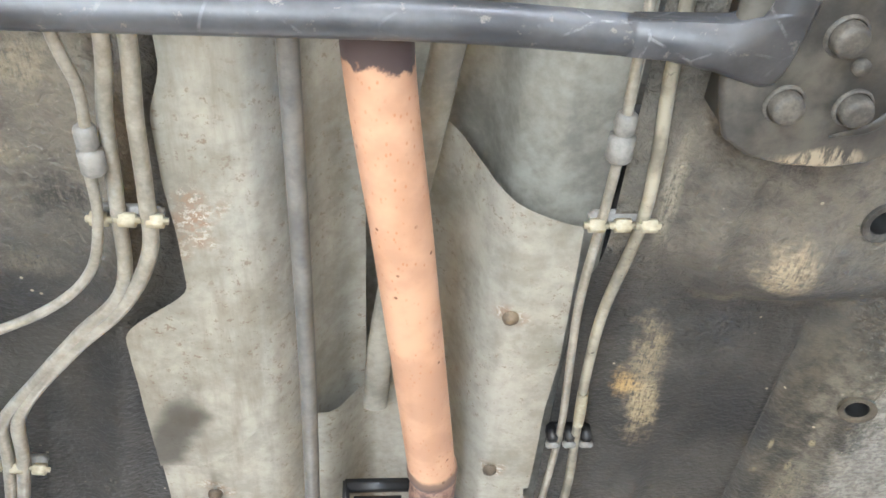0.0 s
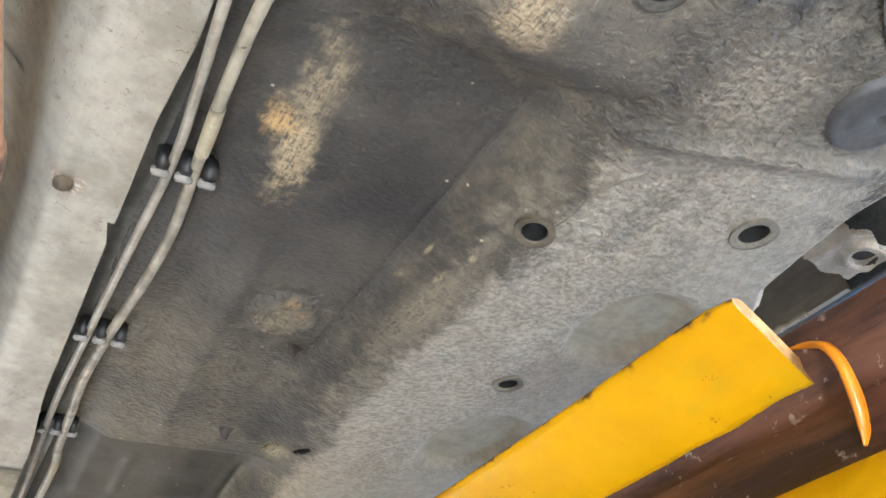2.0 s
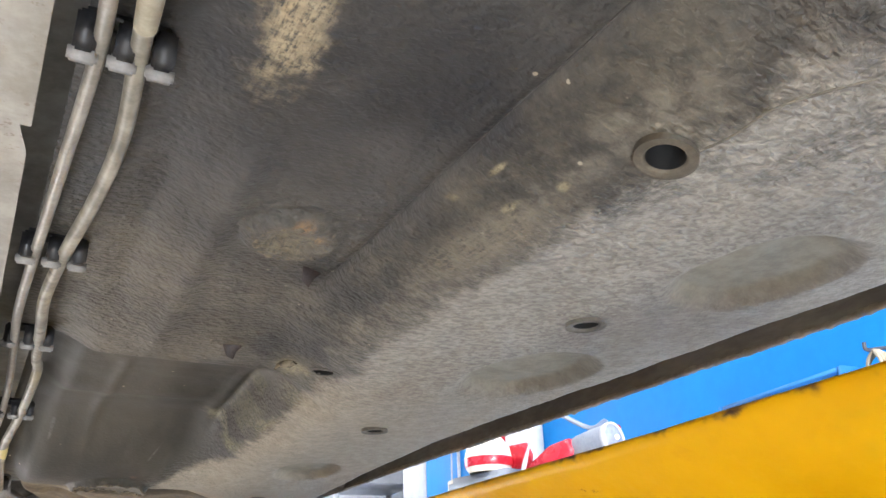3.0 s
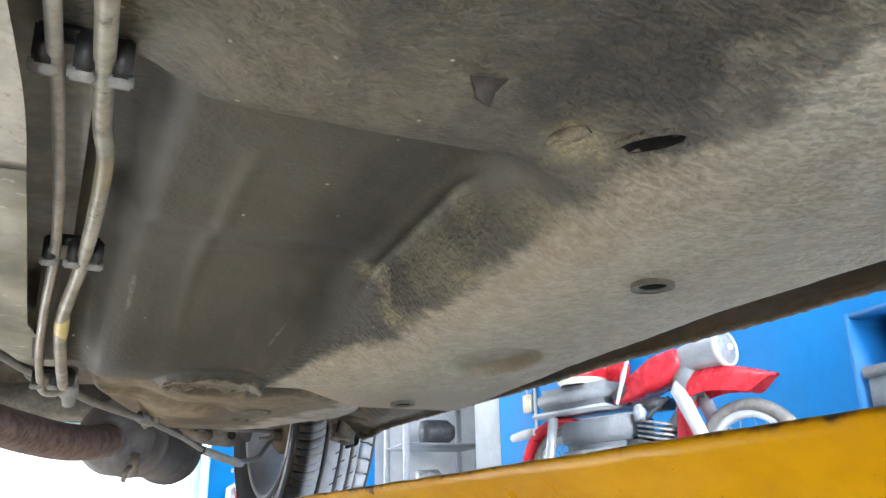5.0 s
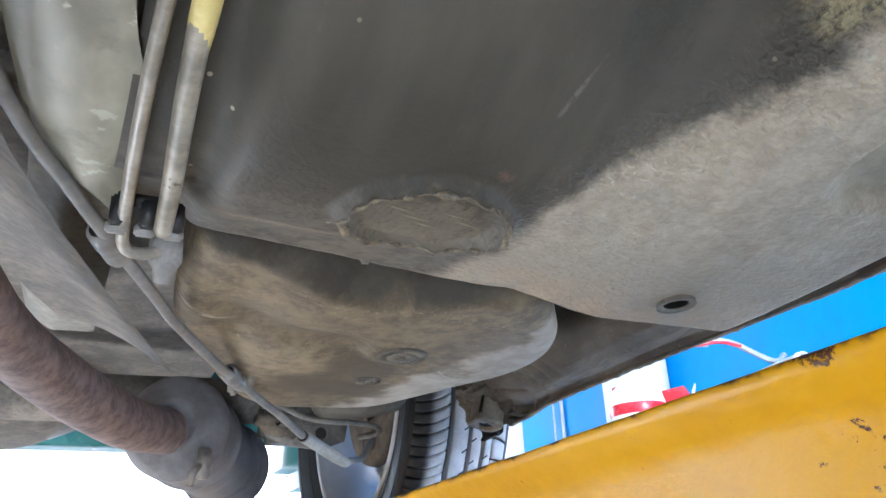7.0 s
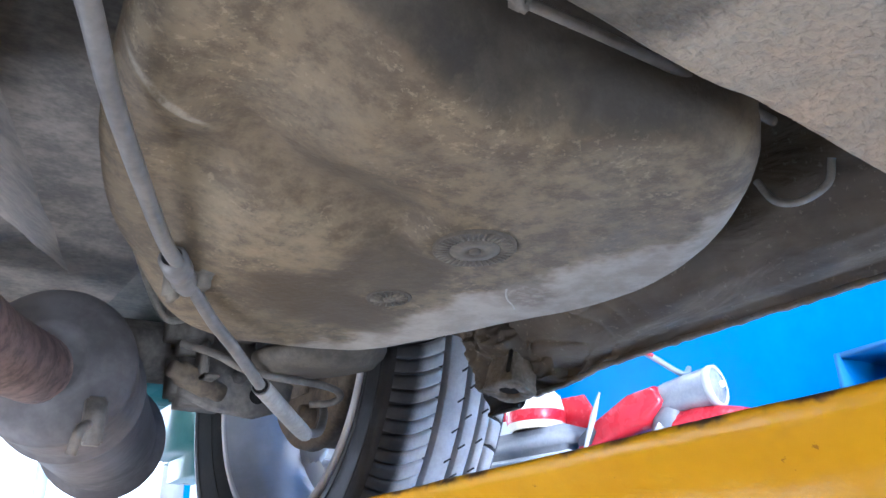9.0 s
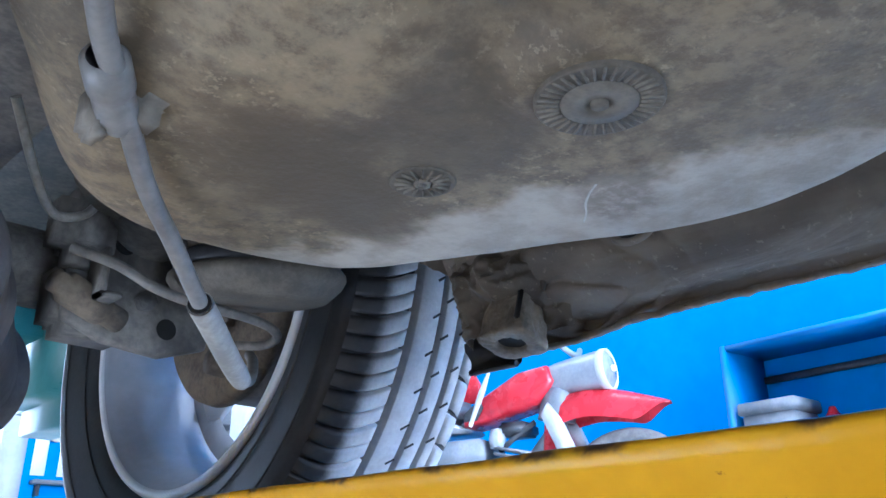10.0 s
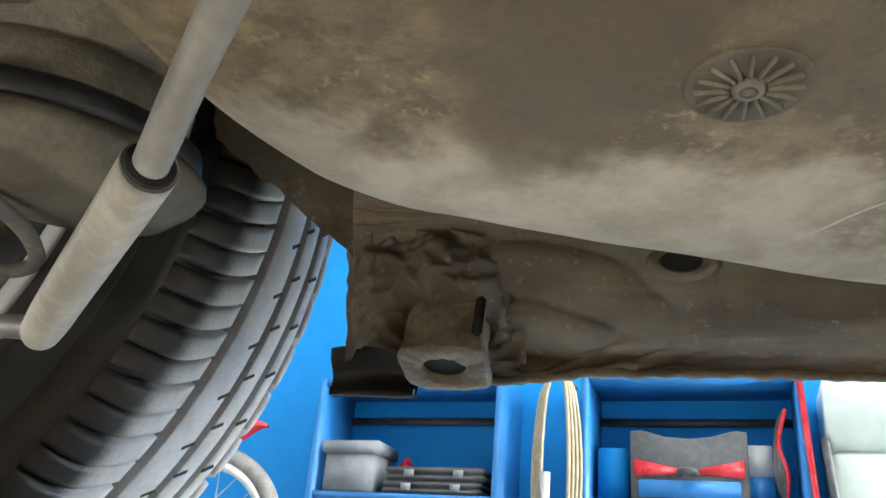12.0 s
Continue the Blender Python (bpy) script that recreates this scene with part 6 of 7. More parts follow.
put("cable_end", tube([(0.644, 2.288, 0.146), (0.65, 2.297, 0.148), (0.66, 2.318, 0.152), (0.69, 2.352, 0.162), (0.712, 2.385, 0.184), (0.73, 2.42, 0.2)], 0.0042, 16, 8), "cable", car, "bent steel cable end at the drum")
put("sleeve_mouth", tube([(0.5692, 2.2082, 0.1584), (0.5705, 2.2096, 0.1581)], 0.0058, 20, 1), "void", car)
for jx, jy, jz, turn in ((0.337, 1.83, 0.193, -24), (0.473, 2.104, 0.188, -33)):
    put("cable_joint", moved(lathe([(0.0058, -0.02), (0.0082, -0.018), (0.0084, -0.004), (0.007, -0.002), (0.0076, 0.001), (0.0076, 0.012), (0.006, 0.018)], 20, "Y"), Matrix.Translation((jx, jy, jz)) @ pose(0, 0, 0, -6, 0, turn)), "cable", car)
put("cable_bracket", join(box(0.478, 0.498, 2.1, 2.122, 0.184, 0.21, 0.006), box(0.47, 0.48, 2.112, 2.13, 0.178, 0.205, 0.003)), "dustrubber", car, "dusty bracket that holds the cable to the tank")

# ---------------------------------------------------------------- rear axle and wheel
put("axle_beam", tube([(-0.35, 2.55, 0.27), (0.3, 2.56, 0.27), (0.66, 2.58, 0.285)], 0.042, 18, 5, 0.8), "axle", car, "dirty rear axle beam")
put("trailing_arm", join(tube([(0.5, 2.2, 0.33), (0.6, 2.34, 0.29), (0.66, 2.5, 0.28), (0.7, 2.6, 0.29)], [0.03, 0.032, 0.035, 0.04], 16, 6, 0.8), box(0.585, 0.65, 2.44, 2.5, 0.2, 0.26, 0.01)), "axle", car, "dirty trailing arm")
put("spring_seat", moved(lathe([(0.0001, -0.02), (0.03, -0.02), (0.05, -0.017), (0.06, -0.008), (0.0635, -0.002), (0.063, 0.002), (0.06, 0.005), (0.052, 0.006), (0.045, 0.007)], 44), Matrix.Translation((0.684, 2.342, 0.233)) @ pose(0, 0, 0, 6, -8, 0)), "plugdark", car, "cup-shaped dirty spring seat")
put("seat_ring", moved(lathe([(0.05, 0.002), (0.0575, 0.004), (0.0595, 0.009), (0.0585, 0.015), (0.053, 0.018), (0.046, 0.018)], 44), Matrix.Translation((0.684, 2.342, 0.233)) @ pose(0, 0, 0, 6, -8, 0)), "black", car, "black rubber ring of the spring seat")
put("spring_pad", moved(lathe([(0.046, 0.006), (0.0475, 0.016), (0.05, 0.019), (0.051, 0.034), (0.049, 0.0355), (0.049, 0.037), (0.051, 0.0385), (0.05, 0.11)], 44), Matrix.Translation((0.684, 2.342, 0.233)) @ pose(0, 0, 0, 6, -8, 0)), "jacksocket", car, "light brown dusty rubber spring pad")
put("bump_stop", moved(lathe([(0.0001, -0.004), (0.04, -0.002), (0.05, 0.01), (0.05, 0.03), (0.048, 0.032), (0.05, 0.034), (0.05, 0.08), (0.046, 0.1)], 36), Matrix.Translation((0.6, 2.35, 0.27))), "dustrubber", car, "round dusty rubber bump stop")
put("caliper_bracket", moved(slab([(0.0, 0.0), (0.03, -0.012), (0.075, -0.016), (0.11, -0.004), (0.115, 0.02), (0.085, 0.035), (0.075, 0.075), (0.045, 0.09), (0.02, 0.085), (0.018, 0.05), (-0.002, 0.04)], 0, 0.012, 0.003), Matrix.Translation((0.58, 2.43, 0.2)) @ pose(0, 0, 0, 90, 0, 0)), "axle", car, "dirty brake bracket behind the wheel")
put("brake_hose", tube([(0.565, 2.38, 0.235), (0.588, 2.358, 0.223), (0.612, 2.35, 0.211), (0.64, 2.348, 0.2065), (0.684, 2.353, 0.207), (0.712, 2.364, 0.207), (0.723, 2.372, 0.203), (0.717, 2.382, 0.198), (0.7, 2.393, 0.197)], 0.0036, 12, 8), "axle", car, "dusty brake hose")
put("caliper", box(0.56, 0.602, 2.39, 2.435, 0.235, 0.292, 0.012), "axle", car, "dusty brake caliper")
put("guide_pin", moved(lathe([(0.0001, -0.03), (0.008, -0.03), (0.008, -0.022), (0.0115, -0.02), (0.0115, 0.012), (0.009, 0.016), (0.009, 0.03), (0.0001, 0.03)], 16, "X"), Matrix.Translation((0.588, 2.4, 0.208)) @ pose(0, 0, 0, 0, 12, 20)), "hub", car)
put("adjuster_bolt", moved(lathe([(0.0001, -0.016), (0.0075, -0.015), (0.0075, -0.006), (0.011, -0.005), (0.011, 0.004), (0.0001, 0.004)], 6, "Y"), Matrix.Translation((0.635, 2.424, 0.222))), "bolt", car)
put("hose_bracket", join(box(0.585, 0.6, 2.372, 2.4, 0.206, 0.21, 0.001), box(0.585, 0.589, 2.372, 2.4, 0.206, 0.24, 0.001)), "axle", car)
for hx, hz in ((0.615, 0.262), (0.655, 0.205)):
    put("hole", moved(lathe([(0.008, 0.0), (0.0001, 0.0)], 18, "Y"), Matrix.Translation((hx, 2.4165, hz))), "void", car)
put("brake_line", tube([(0.5, 2.33, 0.3), (0.53, 2.36, 0.265), (0.55, 2.38, 0.255), (0.57, 2.386, 0.262), (0.58, 2.388, 0.275)], 0.0032, 10, 8), "tube", car, "thin dusty brake line")
put("rear_bumper", join(box(-0.4, 0.78, 3.0, 3.2, 0.3, 0.5, 0.05)), "teal", car, "teal painted rear bumper")
put("spare_well", moved(lathe([(0.0001, 0.0), (0.2, 0.003), (0.26, 0.03), (0.28, 0.14)], 40), Matrix.Translation((0.12, 2.85, 0.27))), "axle", car, "dark spare wheel well")

WX, WY, WZ, WR = 0.822, 2.59, 0.302, 0.301
wheel = new("wheel")
wheel.parent = car
wheel.matrix_basis = pose(WX, WY, WZ, 0, 0, 0)
tagged(wheel, "silver wheel with a black road tyre")
W2 = 0.0875
tyre_prof = [(0.196, -0.052), (0.203, -0.058), (0.215, -0.064), (0.235, -0.0685), (0.25, -0.071), (0.262, -0.0725), (0.274, -0.0735), (0.2815, -0.0715), (0.2845, -0.063), (0.2875, -0.05), (0.2885, -0.03), (0.2890, 0.0),
             (0.2885, 0.03), (0.2875, 0.05), (0.2845, 0.063), (0.2815, 0.0735), (0.274, 0.08), (0.25, W2), (0.22, 0.08), (0.196, 0.06)]
ty = put("tyre", lathe(tyre_prof, 160, "X"), "tyre", wheel, "black road tyre with worn grooved tread")
for rr, xx in ((0.262, -0.073), (0.226, -0.0672)):
    put("sidewall_line", lathe([(rr - 0.0012, xx), (rr, xx - 0.0012), (rr + 0.0012, xx)], 160, "X"), "tyre", ty)


def crown(x):
    return WR - 0.0016 * (abs(x) / 0.05) ** 2 - (0.013 * max(0.0, (abs(x) - 0.044) / 0.026) ** 2)


def tread_block(x0, x1, a0, a1, skew=0.0, drop=0.0, base=0.2858, steps=5):
    """A block of tread between two places across and two angles round the tyre, bevelled at its edges."""
    verts, faces = [], []
    nx, na = steps, 4
    for lay in (0, 1):
        for i in range(nx + 1):
            x = x0 + (x1 - x0) * i / nx
            for j in range(na + 1):
                f = j / na
                bend = skew * ((x - x0) / max(1e-6, x1 - x0)) ** 2
                a = a0 + (a1 - a0) * f + bend
                edge = (i in (0, nx)) or (j in (0, na))
                r = (crown(x) - drop - (0.0007 if edge else 0)) if lay else min(base, crown(x) - 0.0085)
                if lay and (j in (0, na)):
                    a += (0.0006 if j == 0 else -0.0006) / WR
                verts.append((x, r * math.cos(a), r * math.sin(a)))
    w = na + 1
    k = (nx + 1) * w
    for i in range(nx):
        for j in range(na):
            p = k + i * w + j
            faces.append((p, p + 1, p + w + 1, p + w))
    ring = [i * w for i in range(nx + 1)] + [nx * w + j for j in range(1, na + 1)] + [i * w + na for i in range(nx - 1, -1, -1)] + [j for j in range(na - 1, 0, -1)]
    for a, b in zip(ring, ring[1:] + ring[:1]):
        faces.append((b, a, a + k, b + k))
    return verts, faces


def tread():
    n = 62
    step = 2 * math.pi / n
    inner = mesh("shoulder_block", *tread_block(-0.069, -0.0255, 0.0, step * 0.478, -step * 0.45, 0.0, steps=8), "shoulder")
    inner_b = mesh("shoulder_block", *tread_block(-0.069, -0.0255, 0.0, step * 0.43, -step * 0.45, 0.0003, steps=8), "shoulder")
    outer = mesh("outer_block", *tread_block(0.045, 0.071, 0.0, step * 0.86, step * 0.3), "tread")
    for k in range(n):
        for me, da, nm in ((inner, 0.0, "shoulder_block"), (inner_b, step * 0.497, "shoulder_block"), (outer, 0.0, "outer_block")):
            ob = new(nm, me)
            ob.parent = ty
            ob.rotation_euler = (k * step + da, 0, 0)
    for x0, x1, nm in ((-0.0185, 0.0045, "centre_rib"), (0.0105, 0.0255, "outer_rib"), (0.031, 0.0415, "edge_rib")):
        prof = [(0.285, x0), (crown(x0) - 0.0008, x0 + 0.0002), (crown(x0), x0 + 0.0012), (crown((x0 + x1) / 2), (x0 + x1) / 2), (crown(x1), x1 - 0.0012), (crown(x1) - 0.0008, x1 - 0.0002), (0.285, x1)]
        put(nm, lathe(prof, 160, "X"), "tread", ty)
    cut = mesh("sipe", *moved(box(-0.0045, 0.0045, -0.0011, 0.0011, 0, 0.0006, 0.0002), pose(0, 0, WR - 0.0004, 0, 0, 35)), "void", False)
    for k in range(n):
        for x0, da in ((0.0012, 0.0), (0.0135, step * 0.5), (0.033, step * 0.25)):
            ob = new("sipe", cut)
            ob.parent = ty
            ob.rotation_euler = (k * step + da, 0, 0)
            ob.location = (x0, 0, 0)


tread()
rm = put("rim", lathe([(0.201, -0.052), (0.2035, -0.0575), (0.2025, -0.0605), (0.198, -0.062), (0.1945, -0.0605), (0.191, -0.055), (0.1895, -0.048), (0.187, -0.046), (0.1855, -0.035), (0.182, -0.031), (0.179, -0.018), (0.176, -0.008), (0.174, 0.03), (0.176, 0.052), (0.185, 0.06)], 120, "X"), "rim", wheel, "silver rim with a polished lip")
put("rim_lip", lathe([(0.2037, -0.0568), (0.2044, -0.0585), (0.2028, -0.0617), (0.198, -0.0632), (0.194, -0.0614), (0.1935, -0.0598)], 120, "X"), "lip", rm, "polished bright rim lip")
disc_ring = lathe([(0.176, 0.04), (0.16, 0.044), (0.15, 0.05)], 80, "X")
put("rim_face", join(disc_ring, *(moved(box(0.042, 0.058, -0.02, 0.02, 0.04, 0.165, 0.004), pose(0, 0, 0, k * 72 + 20, 0, 0)) for k in range(5)), lathe([(0.0001, 0.045), (0.06, 0.046), (0.066, 0.05), (0.066, 0.06)], 40, "X")), "rim", wheel)
put("brake_drum", lathe([(0.02, -0.046), (0.06, -0.05), (0.098, -0.048), (0.104, -0.042), (0.106, -0.03), (0.1, -0.028), (0.1, 0.028), (0.03, 0.034)], 60, "X"), "hub", wheel, "brown dusty brake drum").location = (0.005, -0.03, -0.01)
put("back_plate_boss", join(*(moved(lathe([(0.0001, -0.066), (0.012, -0.064), (0.014, -0.05), (0.014, -0.04)], 14, "X"), Matrix.Translation((0, 0.06 * math.cos(a), 0.06 * math.sin(a)))) for a in (0.5, 1.9, 3.3, 4.6)), box(-0.075, -0.05, -0.03, 0.03, -0.035, 0.035, 0.01)), "hub", wheel).location = (0.005, -0.04, -0.02)


# ---------------------------------------------------------------- things along the blue wall
def shelf_unit(y0, y1, front=3.2):
    root = thing("shelf_unit", "blue painted steel shelf unit against the blue wall", "shelf", "blue shelf units", ROOM @ Matrix.Translation((front, (y0 + y1) / 2, 0)))
    h, d, top = (y1 - y0) / 2, WALL_X - front - 0.004, 1.245 - 0.305
    for s in (-1, 1):
        put("side_panel", box(0, d, s * h - 0.015, s * h + 0.015, 0, top, 0.003), "blue_shelf", root)
    put("top_panel", box(0, d, -h + 0.015, h - 0.015, top - 0.025, top - 0.002, 0.003), "blue_shelf", root)
    for z in (0.485, 0.06):
        put("shelf_board", box(0.002, d, -h + 0.015, h - 0.015, z - 0.025, z, 0.003), "blue_shelf", root)
    put("back_rail", box(d - 0.02, d - 0.004, -h + 0.015, h - 0.015, top - 0.13, top - 0.1, 0.002), "darkplastic", root)
    return root


shelf_unit(3.02, 3.79), shelf_unit(1.95, 2.69)


def in_room(x, y, z, turn=0):
    return ROOM @ pose(x, y, z, 0, 0, turn)


gb = thing("storage_box", "grey plastic storage box with a lid", "box", "", in_room(3.3, 3.63, 0.486))
put("body", join(box(-0.09, 0.1, -0.11, 0.11, 0, 0.15, 0.005)), "greyplastic", gb)
put("lid", join(box(-0.1, 0.11, -0.125, 0.125, 0.151, 0.2, 0.005)), "greyplastic", gb)
for k, (dz, dy) in enumerate(((0.0, 0.0), (0.052, -0.01))):
    tc = thing("tool_case", "flat black plastic tool case", "case", "stacked tool cases", in_room(3.32, 3.28 + dy, 0.487 + dz))
    put("shell", box(-0.11, 0.1, -0.2, 0.2, 0, 0.024, 0.006), "darkplastic", tc)
    put("lid", box(-0.11, 0.1, -0.2, 0.2, 0.0255, 0.05, 0.006), "darkplastic", tc)
    for dy2 in (-0.1, 0.1):
        put("latch", box(-0.116, -0.108, dy2 - 0.02, dy2 + 0.02, 0.012, 0.04, 0.002), "greyplastic", tc)
rb = thing("oil_can", "small red can on the shelf", "can", "", in_room(3.4, 3.46, 0.486))
put("body", lathe([(0.0001, 0), (0.04, 0.002), (0.042, 0.12), (0.02, 0.15), (0.012, 0.17), (0.0001, 0.171)], 24), "red", rb)

bag = thing("carry_case", "dark grey case with a red band on the shelf", "case", "", in_room(3.3, 2.33, 0.486))
arch = [(-0.2, 0), (0.2, 0), (0.2, 0.25), (0.16, 0.255), (0.08, 0.232), (0, 0.226), (-0.08, 0.232), (-0.16, 0.255), (-0.2, 0.25)]
put("shell", moved(slab(arch, -0.08, 0.08, 0.01), Matrix(((0, 0, 1, 0), (1, 0, 0, 0), (0, 1, 0, 0), (0, 0, 0, 1)))), "casegrey", bag)
for s in (-1, 1):
    put("red_band", moved(slab([(0.02, 0.1), (0.185, 0.09), (0.185, 0.15), (0.02, 0.115)] if s > 0 else [(-0.02, 0.115), (-0.185, 0.15), (-0.185, 0.09), (-0.02, 0.1)], -0.004, 0.004, 0), Matrix(((0, 0, 1, -0.084), (1, 0, 0, 0), (0, 1, 0, 0), (0, 0, 0, 1)))), "red", bag)
put("front_pocket", box(-0.092, -0.08, -0.17, 0.17, 0.02, 0.078, 0.004), "blue_shelf", bag)
put("handle", tube([(-0.09, -0.03, 0.1), (-0.12, -0.02, 0.105), (-0.12, 0.02, 0.105), (-0.09, 0.03, 0.1)], 0.012, 10, 5), "darkplastic", bag)
wb = thing("paper_box", "white and blue carton on the shelf", "carton", "", in_room(3.36, 2.1, 0.486))
put("body", box(-0.06, 0.06, -0.05, 0.05, 0, 0.11, 0.003), "blue_shelf", wb)
put("upper_half", box(-0.061, 0.061, -0.051, 0.051, 0.111, 0.22, 0.003), "whiteplastic", wb)
bb = thing("blue_crate", "blue plastic crate standing on the shelf", "crate", "", in_room(3.36, 2.6, 0.486))
put("body", box(-0.08, 0.1, -0.055, 0.055, 0, 0.2, 0.006), "blue_wall", bb)
cab = thing("cable_bundle", "dark cables hanging at the shelf side", "cables", "", in_room(3.24, 2.0, 0.5))
for k in range(4):
    put("cable", tube([(0, 0.0, 0.32), (0.01 * k, 0.03, 0.2 + 0.02 * k), (-0.01, 0.01 + 0.012 * k, 0.1), (0.02, 0.02, 0.005)], 0.008, 8, 6), "darkplastic" if k else "red", cab)

hs = thing("air_hose", "coiled cream air hose hanging on the wall", "hose", "", in_room(3.12, 2.78, 0))
for k in range(4):
    w = 0.05 + 0.012 * k
    put("loop", tube([(0.01 * k, -0.01, 0.93), (0.01 * k, w * 0.7, 0.86), (0.012 * k, w, 0.6), (0.01 * k, w * 0.8, 0.3 + 0.02 * k), (0.01 * k, 0.0, 0.2 + 0.02 * k), (0.01 * k, -w * 0.8, 0.32), (0.012 * k, -w, 0.6), (0.01 * k, -w * 0.7, 0.86), (0.01 * k, -0.01, 0.93)], 0.0075, 10, 8), "hose", hs)
put("connector", tube([(-0.02, 0.03, 0.56), (-0.025, 0.025, 0.46)], [0.02, 0.014], 10, 2), "whiteplastic", hs)
put("hook", tube([(0.38, 0.0, 0.97), (0.1, 0.0, 0.95), (-0.02, 0.0, 0.93), (-0.03, 0, 0.96)], 0.008, 8, 5), "darkplastic", hs)
wm = thing("parts_washer", "pale green metal cabinet beside the shelves", "cabinet", "", in_room(3.15, 1.55, 0))
put("body", box(0, 0.34, -0.32, 0.32, 0.0, 0.66, 0.01), "palegreen", wm)
put("lid", box(-0.01, 0.34, -0.33, 0.33, 0.665, 0.92, 0.015), "palegreen", wm)
put("hose_stub", tube([(-0.02, 0.3, 0.2), (-0.03, 0.33, 0.5), (0.0, 0.34, 0.7)], 0.014, 10, 5), "darkplastic", wm)
rl = thing("red_lever", "red pry bar leaning beside the shelf", "bar", "", in_room(3.17, 1.93, 0))
put("shaft", tube([(0, -0.03, 0.0), (0.01, 0.0, 0.5), (0.02, 0.02, 0.95)], 0.011, 10, 3), "red", rl)


# ---------------------------------------------------------------- moped
MOPED_TURN = 18.0


def by_moped(x, y, z, turn=0.0):
    """A place given in the moped's own axes."""
    return in_room(2.65, 3.88, 0, MOPED_TURN) @ pose(x, y, z, 0, 0, turn)


def side_plate(outline, x0, x1, r=0.012):
    """A plate cut to an outline in y and z, thick along x."""
    return moved(slab(outline, x0, x1, r), Matrix(((0, 0, 1, 0), (1, 0, 0, 0), (0, 1, 0, 0), (0, 0, 0, 1))))


def moped():
    root = thing("moped", "old red moped with a silver headlamp, parked by the blue wall", "moped", "", in_room(2.65, 3.88, 0, MOPED_TURN))
    # local y runs backwards from the front axle
    R = 0.276

    def wheel_at(y, nm):
        w = new(nm)
        w.parent = root
        w.location = (0, y, R)
        put("tyre", lathe([(0.216, -0.012), (0.224, -0.028), (0.25, -0.037), (0.269, -0.026), (0.276, 0.0), (0.269, 0.026), (0.25, 0.037), (0.224, 0.028), (0.216, 0.012)], 60, "X"), "biketyre", w)
        put("rim", lathe([(0.193, -0.012), (0.198, -0.022), (0.222, -0.026), (0.222, 0.0), (0.222, 0.026), (0.198, 0.022), (0.193, 0.012), (0.193, -0.012)], 60, "X"), "whiteplastic", w)
        put("hub", lathe([(0.0001, -0.05), (0.02, -0.05), (0.045, -0.035), (0.045, 0.035), (0.02, 0.05), (0.0001, 0.05)], 30, "X"), "silver", w)
        for k in range(18):
            a = 2 * math.pi * k / 18
            s = 1 if k % 2 else -1
            put("spoke", tube([(0.03 * s, 0.044 * math.cos(a + 0.5 * s), 0.044 * math.sin(a + 0.5 * s)), (0, 0.196 * math.cos(a), 0.196 * math.sin(a))], 0.0022, 5, 1), "silver", w)
        return w
    wheel_at(0.0, "front_wheel"), wheel_at(1.08, "rear_wheel")
    # front mudguard: a long pointed leaf over the wheel
    verts, faces = [], []
    na, nx = 30, 11
    for i in range(na):
        f = i / (na - 1)
        y = -0.175 + 0.42 * f
        w = 0.088 * min(1.0, (f + 0.02) ** 0.45 * 1.12) * (1 - 0.15 * f)
        top = 0.636 + 0.085 * math.sin(min(1.0, f * 1.15) * 1.5) - 0.05 * max(0, f - 0.75)
        deep = 0.012 + 0.1 * ss(f, 0.0, 0.32) + 0.035 * f
        for j in range(nx):
            u = j / (nx - 1) * 2 - 1
            verts.append((w * math.sin(u * 1.45), y, top - deep * (1 - math.cos(u * 1.45))))
    for i in range(na - 1):
        for j in range(nx - 1):
            p = i * nx + j
            faces.append((p, p + 1, p + nx + 1, p + nx))
    put("front_mudguard", (verts, faces), "red", root, "glossy red pointed mudguard")
    # fork and leg shield
    for s in (-1, 1):
        put("fork_leg", side_plate([(0.318, 0.62), (0.285, 0.665), (0.235, 0.6), (0.14, 0.38), (0.0, 0.3), (-0.02, 0.265), (0.03, 0.255), (0.2, 0.37)], 0.08 * s - 0.016, 0.08 * s + 0.016, 0.01), "whiteplastic", root, "pale painted fork leg cover")
    put("fork_shroud", tube([(0, 0.29, 0.6), (0, 0.275, 0.68), (0, 0.26, 0.74)], [0.075, 0.07, 0.05], 16, 5), "greyplastic", root)
    put("headlamp", moved(lathe([(0.0001, 0.24), (0.05, 0.22), (0.066, 0.16), (0.074, 0.08), (0.078, 0.0), (0.078, -0.02), (0.072, -0.026)], 40, "Y"), Matrix.Translation((0, 0.085, 0.78)) @ pose(0, 0, 0, -4, 0, 0) @ Matrix.Diagonal((1.02, 1.15, 1.02, 1))), "silver", root, "silver barrel-shaped headlamp housing")
    put("lamp_glass", moved(lathe([(0.072, -0.024), (0.05, -0.036), (0.0001, -0.042)], 36, "Y"), Matrix.Translation((0, 0.085, 0.78)) @ pose(0, 0, 0, -4, 0, 0) @ Matrix.Diagonal((1.02, 1.15, 1.02, 1))), "lampglass", root)
    put("lamp_ring", moved(lathe([(0.07, -0.02), (0.073, -0.032), (0.081, -0.03), (0.083, -0.012), (0.079, -0.004)], 40, "Y"), Matrix.Translation((0, 0.085, 0.78)) @ pose(0, 0, 0, -4, 0, 0) @ Matrix.Diagonal((1.02, 1.15, 1.02, 1))), "whiteplastic", root)
    put("bulb", moved(lathe([(0.0001, -0.012), (0.012, -0.008), (0.014, 0.004), (0.008, 0.012)], 16, "Y"), Matrix.Translation((0, 0.036, 0.785))), "white", root)
